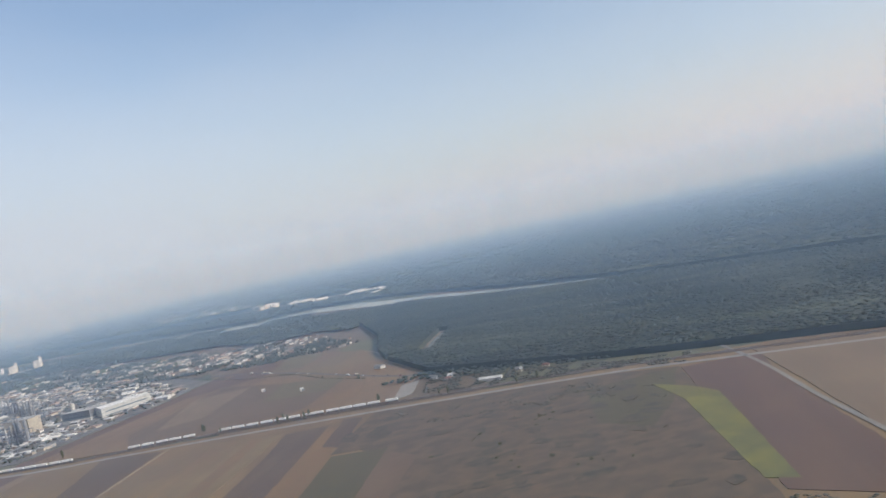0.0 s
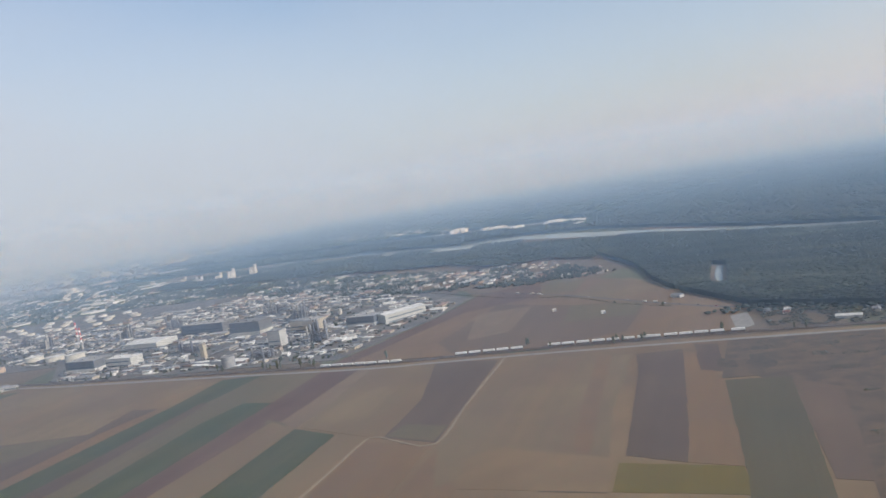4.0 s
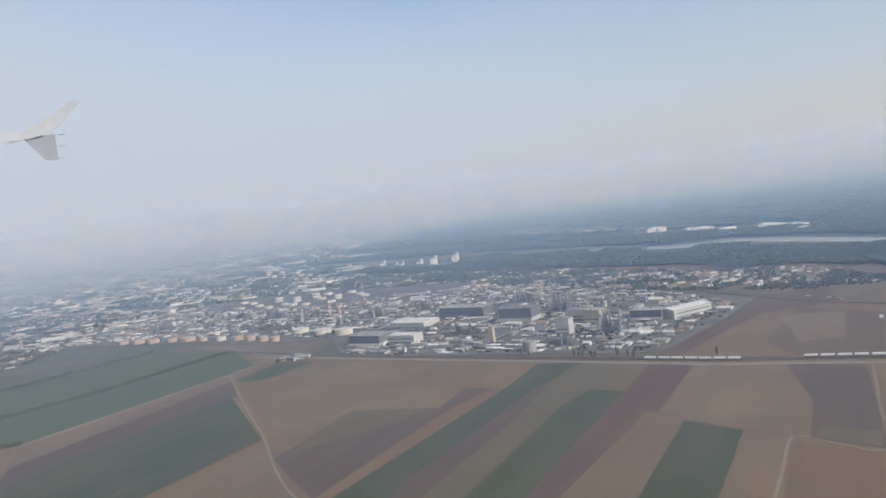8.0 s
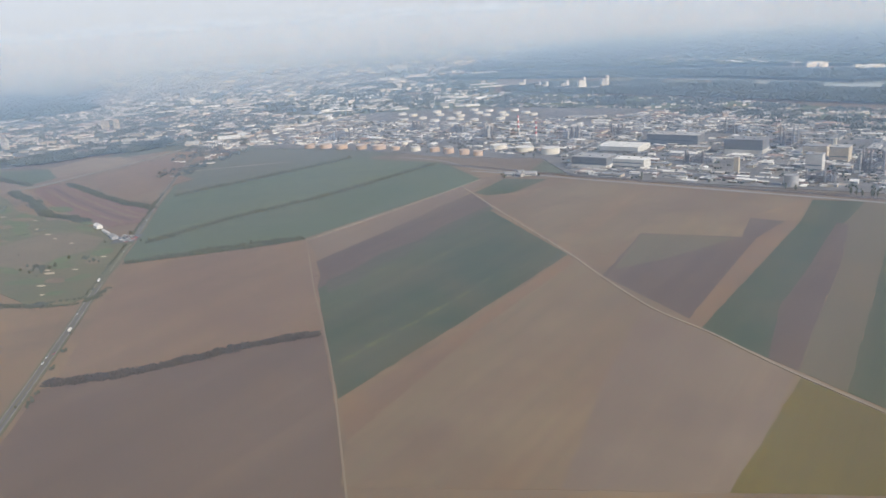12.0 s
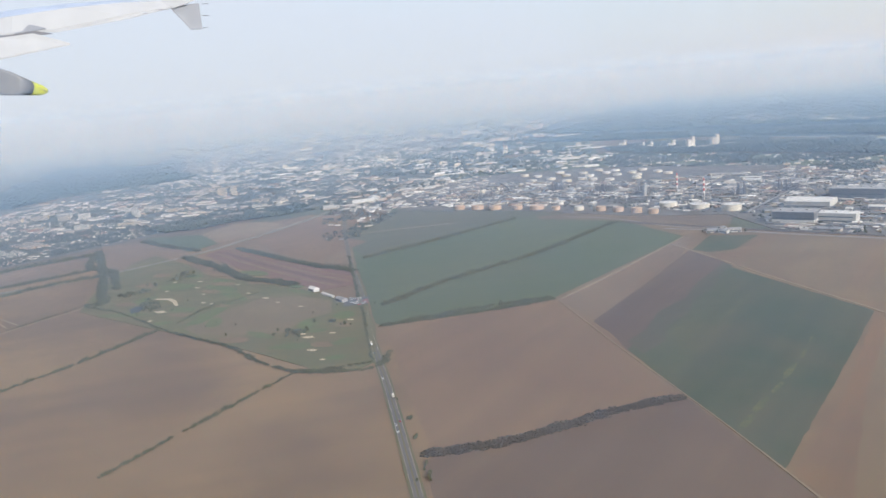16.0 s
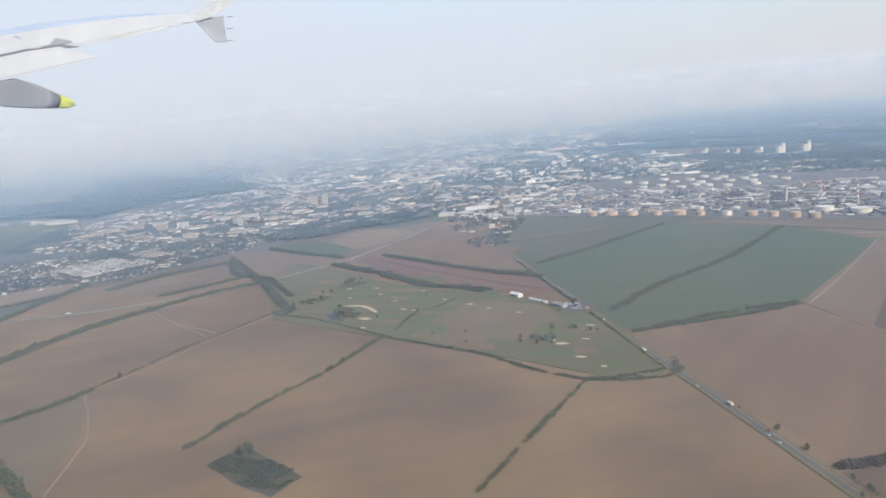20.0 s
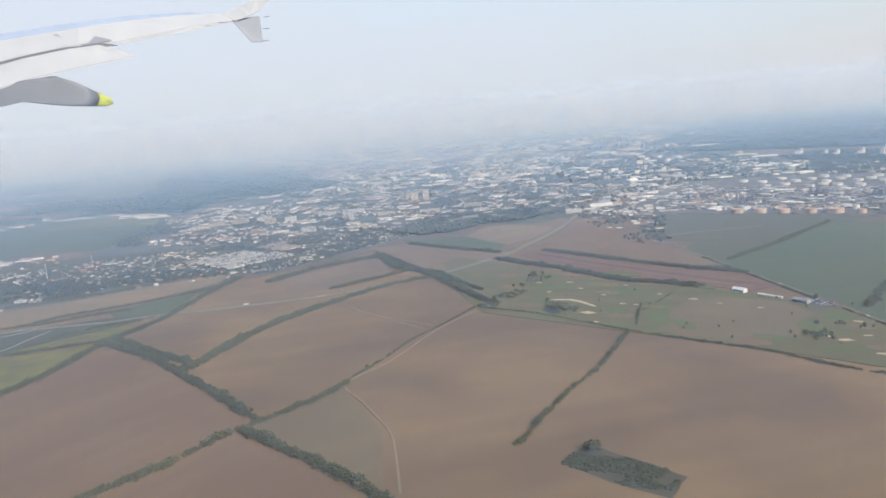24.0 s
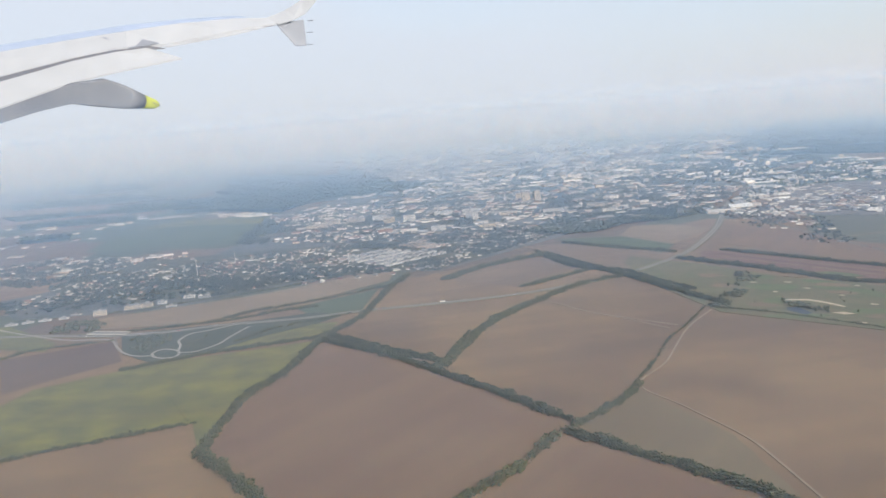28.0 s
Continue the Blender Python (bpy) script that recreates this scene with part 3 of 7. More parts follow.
field([(-455.3, 298.9), (-352, 193), (-364.5, 119.3), (-464.2, 89.3), (-475.1, 110.5), (-468.4, 206.9)], SOIL_STRIP, "broad tan and brown field beside the dirt track")
field([(-412.2, 246.3), (-354.2, 193.3), (-364.5, 119.3), (-407.6, 106.3), (-411.5, 169.9)], SOIL_TAN, "paler tan part of the broad field", "field")
field([(-567, 439), (-562, 489), (-529, 491), (-543, 426)], CROP_GREEN, "small green triangle of crops by the farm")
field([(-560, 429), (-542, 440), (-501, 496), (-376, 457), (-358, 443), (-382, 398), (-382.3, 353.8), (-434.1, 354.8), (-443.2, 310.5), (-480.9, 336.8)], SOIL_STRIP, "tan stubble field along the railway road")
field([(-437.8, 279.5), (-434.1, 354.8), (-382.6, 356), (-381, 398), (-359, 391), (-390.8, 232.7)], SOIL_PURPLE, "dark brown ploughed plot with a green tinge")
field([(-435, 288.6), (-433.3, 351.4), (-409.2, 354.6), (-385.2, 353.4), (-414.1, 310.4)], CROP_OLIVE, "dull green part of the ploughed plot")
field([(-393.7, 228.4), (-384.4, 293.4), (-375.2, 355.2), (-361, 397), (-355, 393), (-371.4, 307.2), (-387.2, 225.4)], SOIL_ORANGE, "thin orange-brown strip between crops")
field([(-335, 391), (-321, 446), (-245, 430), (-258, 336), (-300, 300), (-330, 300)], CROP_OLIVE, "dull olive land between the crops and the railway road")
field([(-387.2, 225.4), (-371.4, 307.2), (-355, 393), (-349, 446), (-321, 445), (-334, 391), (-345.5, 289.4), (-352.7, 196.4), (-362.4, 204.4)], CROP_GREEN, "long dark green strip of crops")
field([(-362.4, 204.4), (-360.6, 255.9), (-350.8, 309), (-337, 394), (-331, 391), (-337.5, 314.3), (-347.4, 242.3), (-352.7, 196.4)], SOIL_PURPLE, "narrow dark brown strip between crops")
field([(-352.7, 196.4), (-347.4, 242.3), (-337.5, 314.3), (-331, 391), (-321, 445), (-308, 442), (-310, 397), (-316.1, 352.8), (-327, 270), (-338.5, 184.5)], CROP_OLIVE, "long pale olive strip of stubble")
field([(-338.5, 184.5), (-327, 270), (-316.1, 352.8), (-306.5, 383), (-287.5, 376.8), (-294.9, 326.2), (-308.3, 236.9), (-319.3, 169.4)], CROP_GREEN, "second long dark green strip of crops")
field([(-306.6, 387.6), (-308, 442), (-281, 436), (-287.5, 379)], CROP_OLIVE, "dull olive plot by the railway road")
field([(-319.3, 169.4), (-308.3, 236.9), (-294.9, 326.2), (-287.5, 379), (-275.2, 336.3), (-285.4, 262.7), (-298.5, 156.9), (-304.7, 155.5)], SOIL_MAROON, "long red-brown ploughed strip beside green crops")
field([(-290.6, 354), (-279, 434), (-254, 430), (-267.7, 339.3)], SOIL_MAROON, "dark maroon plot by the railway road")
field([(-267.7, 339.3), (-254, 430), (-235, 422), (-255.7, 326.4)], SOIL_TAN, "long tan stubble strip towards the railway")
field([(-256, 326), (-273, 206), (-282, 140), (-310, 140), (-303, 205), (-273, 341)], SOIL_STRIP, "tan stubble strip beside the green plot")
field([(-256, 326), (-232, 311), (-246, 209), (-255, 145), (-282, 140), (-273, 206)], CROP_GREEN, "dark green plot of winter crops")
field([(-230.2, 311.3), (-214.7, 300.6), (-225, 234.2), (-242.8, 235.8)], SOIL_STRIP, "tan strip along the zigzag track")
field([(-253, 326.7), (-245, 435), (-207.1, 422.2), (-201.3, 350.1), (-207.3, 299.9), (-214.2, 302.6), (-231.1, 313)], SOIL_STRIP, "bare brown plot north of the green corner")
field([(-207.1, 422.2), (-170.1, 409.3), (-177.5, 337.2), (-182.9, 287.1), (-207.3, 299.9), (-201.3, 350.1)], SOIL_PURPLE, "dark brown plot enclosed by the track")
field([(-201.6, 314.6), (-181.3, 306.9), (-184.2, 289.2), (-206.7, 301.2)], CROP_OLIVE, "small yellow-green corner of weeds at the track")
field([(-181.3, 277.6), (-164.2, 272.1), (-168.8, 229.1), (-190.4, 231)], SOIL_ORANGE, "ochre stubble plot below the zigzag track")
field([(-141.5, 260), (-116.7, 251.3), (-119.4, 226), (-140.5, 231.6)], SOIL_PURPLE, "dark plot with brown stalks beside the mustard")
field([(-351.8, 191.3), (-319.2, 164.4), (-316.1, 133.8), (-367.2, 118.5)], CROP_YELLOW, "bright yellow-green mustard field by the track")
field([(-319.2, 164.4), (-295.4, 147.7), (-296.5, 137.3), (-323.7, 129.1)], SOIL_MAROON, "red-brown field corner below the track")
field([(-213.9, 296.1), (-184.3, 283.9), (-191.5, 234.3), (-222.9, 233.1)], SOIL_ORANGE, "orange-brown stubble field beside the track")
# the east, towards the scrub and the river
field([(-181.6, 284.1), (-170.9, 377.3), (-139.1, 400.8), (-141.1, 318), (-148.7, 263.4), (-175.9, 241.9)], SOIL_STRIP, "tan stubble field crossed by faint strips")
field([(-148.7, 263.4), (-141.1, 318), (-139.1, 400.8), (-100.3, 387.8), (-114, 303.4), (-117.5, 251.1)], SOIL_STRIP, "pale brown strip field below the railway road")
field([(-129.3, 262.5), (-126.1, 311.9), (-117.7, 391.6), (-110.4, 389.9), (-118.9, 309), (-123.8, 258.2)], SOIL_ORANGE, "faint ochre strip in a stubble field")
field([(-111.9, 254.4), (-100.4, 351), (-98.9, 387), (-76.4, 385.9), (-81.4, 324.1), (-93.2, 243.6)], SOIL_PURPLE, "dark purple-brown ploughed field by the railway")
field([(-92.3, 243.3), (-76.8, 380.3), (-70.2, 376.6), (-67.1, 325.9), (-76.9, 236.3)], SOIL_ORANGE, "ochre stubble strip beside the dark field")
field([(-72.5, 346.6), (-67.8, 389.2), (-59.6, 388), (-64.4, 340.6)], SOIL_PURPLE, "small dark garden plot by the railway")
field([(-117.6, 226.4), (-114.5, 248.7), (-77.7, 236.5), (-77.7, 215.7)], CROP_YELLOW, "bright yellow-green mustard plot")
field([(-166.7, 269), (-154.8, 273.6), (-115.7, 253), (-119.4, 226.8), (-169.6, 240.2)], SOIL_BROWN, "brown plot below the pale strips")
field([(-54, 393), (60, 366), (90, 352), (84, 300), (70, 205), (62, 120), (-62, 120), (-50, 205), (-36, 275), (-54, 328), (-68, 330)], SCRUB_SOIL, "brown scrubland dotted with dark bushes", "scrubland", "scrub")
field([(-67, 327), (-42, 322), (-57, 222), (-60, 205), (-81, 212), (-78, 228)], OLIVE_FALLOW, "olive fallow field beside the scrub")
field([(-43, 318), (-29, 302), (-46, 218), (-56, 222)], SOIL_UMBER, "dull brown strip at the edge of scrub")
field([(-70, 393), (-60, 388), (-66, 340), (-74, 346)], SOIL_PURPLE, "small dark garden plot by the railway")
field([(46, 346), (88, 350), (72, 300), (57, 275), (41, 293)], OLIVE_FALLOW, "rough olive grass beside the scrubland")
for k in range(64):
    x, y = rng.uniform(-24, 70), rng.uniform(200, 345)
    w, d = rng.uniform(1.5, 5.5), rng.uniform(1.2, 4.5)
    if k < 6:
        x, y, w, d = (-48, -62, -44, 22, 40, 58)[k], (350, 352, 372, 338, 350, 335)[k], (5, 4, 4, 8, 9, 6)[k], (10, 9, 5, 4, 4, 6)[k]
    phase = rng.uniform(0, 6)
    field([(x + w * (1 + 0.3 * math.sin(3 * a + phase) + rng.uniform(-0.2, 0.2)) * math.cos(a), y + d * (1 + 0.3 * math.sin(2 * a + phase) + rng.uniform(-0.2, 0.2)) * math.sin(a)) for a in [2 * math.pi * i / 16 for i in range(16)]],
          SCRUB_WEEDS, "ragged patch of dark weeds on the scrubland", "weed_patch", "scrub")
field([(90, 349), (125, 345), (116, 308), (108, 215), (92, 185), (72, 200), (84, 300)], SOIL_MAROON, "reddish ploughed field beside a road")
field([(72, 331), (84, 315), (90, 300), (78, 205), (70, 210), (76, 300)], PASTURE, "yellow-green grass strip beside the red field")
field([(125, 360), (420, 300), (380, 120), (118, 150), (113, 226)], SOIL_TAN, "pale tan fields east of the road")
# between refinery, village and river
field([(-280, 447), (-250, 520), (-230, 570), (-208, 650), (-158, 670), (-156, 599), (-200, 560), (-225, 500), (-255, 440)], SOIL_MAROON, "dull brown field along the refinery fence")
field([(-265, 447), (-229, 532), (-211, 571), (-158, 599), (-151, 695), (-82, 620), (-64, 555), (-30, 478), (-47, 412), (-141, 422)], SOIL_RED, "brown fields between refinery and village")
field([(-187, 586), (-85, 507), (-100, 440), (-142, 427), (-199, 436), (-215, 473)], SOIL_UMBER, "dull brown field behind the freight train")
field([(-132, 543), (-85, 521), (-91, 483), (-136, 488)], CROP_OLIVE, "olive plot with a small white tank")
field([(-200, 560), (-160, 560), (-170, 480), (-196, 470)], SOIL_TAN, "tan strip beside the refinery fence")
field([(-87, 471), (-64, 461), (-76, 423), (-102, 431)], SOIL_ORANGE, "small ochre stubble plot by the railway")
field([(-151, 690), (-120, 655), (-130, 600), (-156, 610)], CROP_OLIVE, "olive plot below the village")
field([(-86, 631), (-68, 566), (-98, 546), (-132, 580), (-110, 622)], SOIL_STRIP, "tan field between village and wood")
field([(-43, 446), (-33, 450), (-36, 417), (-46, 411)], PALE_ROAD, "pale grey gravelled lot among trees", "gravel_lot", "yard")
# north of the golf course
field([(-968, 399), (-971, 420), (-948, 422), (-895, 395), (-787, 359), (-768, 322), (-781, 308), (-811, 318), (-876, 346)], SOIL_CLAY, "long red-brown field with pale strips")
for shift, width, mat, label in ((2.0, 3.2, SOIL_STRIP, "pale strip in the long red-brown field"), (9.0, 3.0, SOIL_MAROON, "dark strip in the long red-brown field"), (15.0, 3.4, SOIL_STRIP, "pale strip in the long red-brown field"), (22.0, 3.0, SOIL_ORANGE, "ochre strip in the long red-brown field")):
    near = [(-962, 402), (-920, 379), (-860, 349), (-811, 326), (-782, 316)]
    field([(x + 0.36 * shift, y + 0.93 * shift) for x, y in near] + [(x + 0.36 * (shift + width), y + 0.93 * (shift + width)) for x, y in near[::-1]], mat, label)
field([(-946, 438), (-872, 457), (-855, 450), (-801, 379), (-839, 379), (-892, 403)], SOIL_TAN, "tan field north of the tree belt")
field([(-1106, 410), (-1060, 418), (-976, 384), (-977, 340), (-1001, 327)], SOIL_TAN, "tan field west of the golf course")
field([(-986, 310), (-983, 347), (-962, 368), (-944, 305), (-935, 267), (-949, 266)], CROP_DARK, "grey-green meadow corner of the golf course")
field([(-1135, 430), (-1097, 447), (-1025, 429), (-990, 402), (-990, 361), (-1024, 346), (-1070, 387)], SOIL_TAN, "long tan field behind a shelter belt")
field([(-1118, 471), (-1055, 489), (-1000, 450), (-1000, 412), (-1065, 444)], CROP_DARK, "dark green field before the wood")
field([(-1060, 491), (-1064, 552), (-1032, 562), (-985, 541), (-987, 491), (-1003, 452)], STUBBLE, "tan field beside the wood")
field([(-966, 545), (-916, 535), (-877, 478), (-842, 461), (-842, 382), (-905, 414), (-956, 455)], SOIL_RED, "red-brown field beyond the bypass bridge")
# the plain beyond the suburb
field([(-1649, 357), (-1478, 397), (-1458, 436), (-1492, 518), (-1488, 610), (-1565, 629), (-1750, 620), (-1769, 516)], CROP_DARK, "wide blue-green field beyond the suburb")
field([(-1769, 516), (-1750, 620), (-1565, 629), (-1488, 610), (-1490, 575), (-1560, 590), (-1690, 560)], PASTURE, "pale green field beyond the suburb")
field([(-1700, 160), (-1560, 260), (-1480, 200), (-1420, 120), (-1600, 40)], SOIL_BROWN, "bare brown field beyond the bypass")
field([(-2300, 300), (-1850, 420), (-1800, 250), (-2100, 60)], SOIL_PURPLE, "wide dark brown field on the plain")
field([(-2700, 700), (-2250, 860), (-2000, 690), (-1930, 560), (-2500, 420)], SOIL_RED, "wide reddish field before the wooded hills")
field([(-1380, 95), (-1300, 75), (-1290, 60), (-1420, 40), (-1450, 70)], PASTURE, "yellow-green verge beside the junction")

# ground under the town and behind the works
field([(-1480, 150), (-1400, 110), (-1300, 160), (-1235, 296), (-1158, 320), (-1130, 430), (-1110, 525), (-1040, 640), (-1000, 900), (-1060, 1500), (-1900, 1900), (-2300, 1760), (-1640, 830), (-1620, 640), (-1500, 520), (-1440, 330)], TOWN_GROUND, "mixed ground of gardens, yards and streets", "town_ground", "ground")
field([(-1000, 900), (-930, 880), (-760, 950), (-520, 890), (-330, 780), (-260, 840), (-480, 1000), (-640, 1080), (-800, 1150), (-1000, 1150)], CROP_DARK, "dull green land behind the refinery", "meadow", "meadow")
field([(-1420, 165), (-1300, 195), (-1235, 298), (-1160, 322), (-1140, 425), (-1240, 450), (-1330, 430), (-1420, 380), (-1530, 300), (-1490, 200)], GARDENS, "green gardens and yards of the suburb", "suburb_ground", "ground")
field([(-1332, 127), (-1299, 166), (-1268, 204), (-1235, 258), (-1217, 295), (-1199, 317), (-1180, 279), (-1201, 213), (-1223, 172), (-1248, 134), (-1305, 108)], STUBBLE, "long tan stubble field beside the housing estate")
field([(-1271, 101), (-1239, 126), (-1202, 154), (-1175, 181), (-1151, 176), (-1156, 156), (-1171, 125), (-1180, 92), (-1185, 76), (-1203, 63), (-1232, 70)], JUNCTION_GRASS, "dull green grass inside the road junction", "verge", "grass")
# works yard under the refinery
field([(-900, 622), (-755, 608), (-640, 575), (-560, 575), (-520, 512), (-494, 497), (-278, 462), (-236, 560), (-215, 640), (-330, 780), (-520, 900), (-760, 960), (-930, 900), (-960, 700)], YARD, "grey gravel and concrete ground of the refinery", "works_yard", "yard")

# ---- golf course ----
field([(-925, 233), (-977, 294), (-1019, 365), (-1022, 393), (-962, 368), (-900, 331), (-810, 310), (-786, 304), (-758, 289), (-736, 278), (-733, 282), (-698.1, 235.2), (-672.2, 191.6), (-674.9, 179.4), (-690.4, 172.6), (-703.9, 177.8), (-761, 194.9), (-830.8, 210.6)], TURF_ROUGH, "patchy green and brown golf course grass", "golf_course", "golf course")
field([(-817.2, 216), (-818, 248), (-813, 283), (-790, 291), (-759, 283), (-744.8, 261.7), (-751.5, 239.9), (-748.2, 221.2), (-775, 211.9), (-798, 208)], FALLOW, "dry brown oval meadow inside the golf course", "meadow", "meadow")
for spot, size, turn in (((-733, 228), (13, 7), 30), ((-695, 192), (9, 6), 30), ((-822, 245), (9, 42), 12), ((-733, 258), (10, 14), 40), ((-840, 223), (9, 7), 20),
                         ((-727, 203), (24, 9), 20), ((-905, 300), (26, 14), 10), ((-862, 300), (34, 10), -18), ((-806, 230), (8, 18), 40), ((-760, 215), (20, 6), -15),
                         ((-915, 330), (16, 9), -30), ((-850, 250), (14, 10), 20), ((-705, 215), (12, 8), 60), ((-885, 232), (30, 7), 15), ((-900, 262), (10, 22), 5), ((-838, 285), (30, 8), -25), ((-870, 345), (26, 9), -15), ((-820, 318), (30, 7), -20), ((-745, 238), (9, 20), 30), ((-880, 320), (22, 8), -20), ((-795, 300), (26, 5), -18)):
    c, s = math.cos(radians(turn)), math.sin(radians(turn))
    ring = []
    for i in range(14):
        a, r = 2 * math.pi * i / 14, rng.uniform(0.8, 1.15)
        ring.append((spot[0] + r * (c * size[0] * math.cos(a) - s * size[1] * math.sin(a)) / 1.6, spot[1] + r * (s * size[0] * math.cos(a) + c * size[1] * math.sin(a)) / 1.6))
    field(ring, TURF_GREEN, "mown bright green fairway of the golf course", "fairway", "golf green")
for x, y, w in ((-905, 253, 9), (-864, 292, 8), (-842, 240, 9), (-873, 312, 10), (-935, 300, 9), (-846, 318, 8), (-715, 208, 7), (-828, 262, 6), (-950, 330, 10), (-895, 335, 8), (-770, 205, 10), (-722, 240, 6)):
    ring = [(x + w * rng.uniform(0.6, 1.3) * math.cos(k * 0.45), y + 0.55 * w * rng.uniform(0.6, 1.3) * math.sin(k * 0.45)) for k in range(14)]
    field(ring, SOIL_STRIP, "dry brown patch of rough grass on the golf course", "dry_patch", "golf rough")
for x, y, r in ((-724, 250, 2.2), (-720, 226, 2), (-714, 199, 2.4), (-736, 221, 2.0), (-729, 217, 3.2), (-897, 316, 2.4), (-869, 328, 2.4), (-848, 266, 2), (-840, 265, 1.8),
                (-810, 283, 2.6), (-794, 275, 1.6), (-772, 269, 1.6), (-853, 225, 2.0), (-885, 300, 2), (-865, 285, 1.6), (-918, 312, 2), (-700, 188, 1.6), (-858, 312, 1.7), (-832, 292, 1.6), (-902, 288, 1.8)):
    r *= 0.8
    ring = [(x + r * rng.uniform(0.7, 1.3) * 1.3 * math.cos(k * 0.63), y + r * rng.uniform(0.5, 1.0) * math.sin(k * 0.63)) for k in range(10)]
    field(ring, SAND, "pale sand bunker in the golf course", "bunker", "sand bunker")
field([(-868, 243), (-863, 246), (-857, 243), (-862, 240)], SAND, "pale sand edge of the golf pond", "sand_bank", "sand bunker")
field([(-895, 269), (-883, 272), (-875, 269), (-862, 258), (-863, 256.4), (-873, 264), (-882, 268.6), (-891, 267.4)], SAND, "long curved pale sand bank by the pond", "sand_bank", "sand bunker")
field([(-891, 244), (-892, 251), (-885, 250), (-878, 240), (-881, 236)], POND_WATER, "small pond in the golf course", "pond", "water")

# ---- water ----
field([(-306, 1150), (-260, 1165), (-215, 1172), (-149, 1110), (-97, 1048), (-25, 965), (50, 862), (113, 797), (195, 711), (420, 520), (400, 500), (187, 675), (105, 752), (44, 817), (-27, 912), (-96, 990), (-160, 1060), (-207, 1105), (-240, 1095), (-296, 1080)], WATER, "pale grey river winding between woods", "river", "river")
field([(-720, 1470), (-631, 1395), (-541, 1345), (-430, 1235), (-306, 1150), (-296, 1080), (-411, 1165), (-517, 1270), (-600, 1320), (-690, 1390)], WATER, "pale grey side arm of the river", "river", "river")
field([(-1000, 1590), (-700, 1500), (-420, 1420), (-300, 1330), (-280, 1350), (-400, 1460), (-700, 1545), (-1000, 1640)], WATER, "far reach of the pale river", "river", "river")
field([(-32, 550), (-28, 586), (-19, 629), (-14, 627), (-21, 593), (-29, 547)], WATER, "narrow pale pond in the wood", "pond", "water")

# ---- roads, tracks and railway ----
MAIN_ROAD = [(-1010, 690), (-920, 545), (-855, 449), (-801, 372), (-748, 301), (-709, 244), (-673, 195), (-647, 160), (-594, 86), (-560, 38), (-500, -46)]
ribbon("verge", MAIN_ROAD, 5.0, 0.26, TURF_ROUGH, "dull green grass verge of the main road", "verge", thick=0.2)
main_road = ribbon("main_road", MAIN_ROAD, 3.0, 0.31, ROAD_GREY, "straight grey dual main road through fields", "road")
for shift, width in ((0.0, 0.55), (-1.4, 0.05), (1.4, 0.05)):
    if width > 0.5:
        ribbon("median", MAIN_ROAD, width, 0.36, TURF_ROUGH, parent=main_road, shift=shift)
    else:
        ribbon("edge_line", MAIN_ROAD, width, 0.35, PAINT_LINE, parent=main_road, shift=shift, thick=0.03)
BYPASS = [(-1470, 20), (-1352, 76), (-1262, 104), (-1217, 138), (-1176, 163), (-1142, 192), (-1086, 232), (-1047, 268), (-1009, 324), (-985, 400), (-980, 459), (-982, 552), (-999, 720), (-998, 893), (-1040, 1300)]
ribbon("verge", BYPASS, 7.0, 0.26, TURF_ROUGH, "dull green embankment of the bypass", "verge", thick=0.2)
bypass = ribbon("bypass", BYPASS, 4.2, 0.32, WORN_ROAD, "pale grey dual carriageway round the town", "road")
ribbon("median", BYPASS, 0.7, 0.37, TURF_ROUGH, parent=bypass)
for shift in (-2.0, 2.0):
    ribbon("edge_line", BYPASS, 0.14, 0.35, PAINT_LINE, parent=bypass, shift=shift, thick=0.03)
# the junction west of the pasture: a round island, a loop and slip roads
SLIP = "pale curved slip road of the junction"
ribbon("roundabout", [(-1214, 76), (-1215, 82), (-1212, 85), (-1204, 85), (-1197, 81), (-1194, 75), (-1198, 71), (-1206, 71), (-1214, 76)], 1.6, 0.36, SLIP_ROAD, "pale oval roundabout of the junction", "road", step=1.5)
ribbon("slip_road", [(-1394, 89), (-1378, 87), (-1349, 84), (-1300, 82), (-1275, 90), (-1262, 88), (-1244, 77), (-1227, 70), (-1215, 70), (-1210, 73)], 1.6, 0.34, SLIP_ROAD, "pale winding feeder road to the junction", "road", step=3)
ribbon("slip_road", [(-1202, 85), (-1210, 94), (-1219, 101), (-1224, 115), (-1218, 124), (-1211, 138)], 1.6, 0.35, SLIP_ROAD, SLIP, "road", step=3)
ribbon("slip_road", [(-1198, 82), (-1191, 85), (-1188, 91), (-1187, 103), (-1191, 114), (-1194, 126), (-1197, 139)], 1.6, 0.352, SLIP_ROAD, SLIP, "road", step=3)
ribbon("slip_road", [(-1252, 83), (-1268, 94), (-1268, 102), (-1257, 110), (-1237, 117)], 1.6, 0.348, WORN_ROAD, SLIP, "road", step=3)
WALL_PARAPET = plain("parapet_concrete", (0.5, 0.49, 0.46), (0.42, 0.41, 0.39), 0.5, 0.85)
bridge = thing("road_bridge", -1284, 102, 0, math.degrees(math.atan2(6, 28)), "low concrete bridge with white parapets over the feeder road", "bridge")
part("deck", Bag().box(0, 0, 0.2, 30, 5.6, 0.35), PALE_ROAD, bridge)
for side in (-2.9, 2.9):
    part("parapet", Bag().box(0, side, 0.2, 30, 0.3, 0.6), WALL_PARAPET, bridge, "white concrete parapet")
for end in (-14.6, 14.6):
    part("abutment", Bag().box(end, 0, -0.1, 0.8, 5.4, 0.3), WORN_ROAD, bridge)
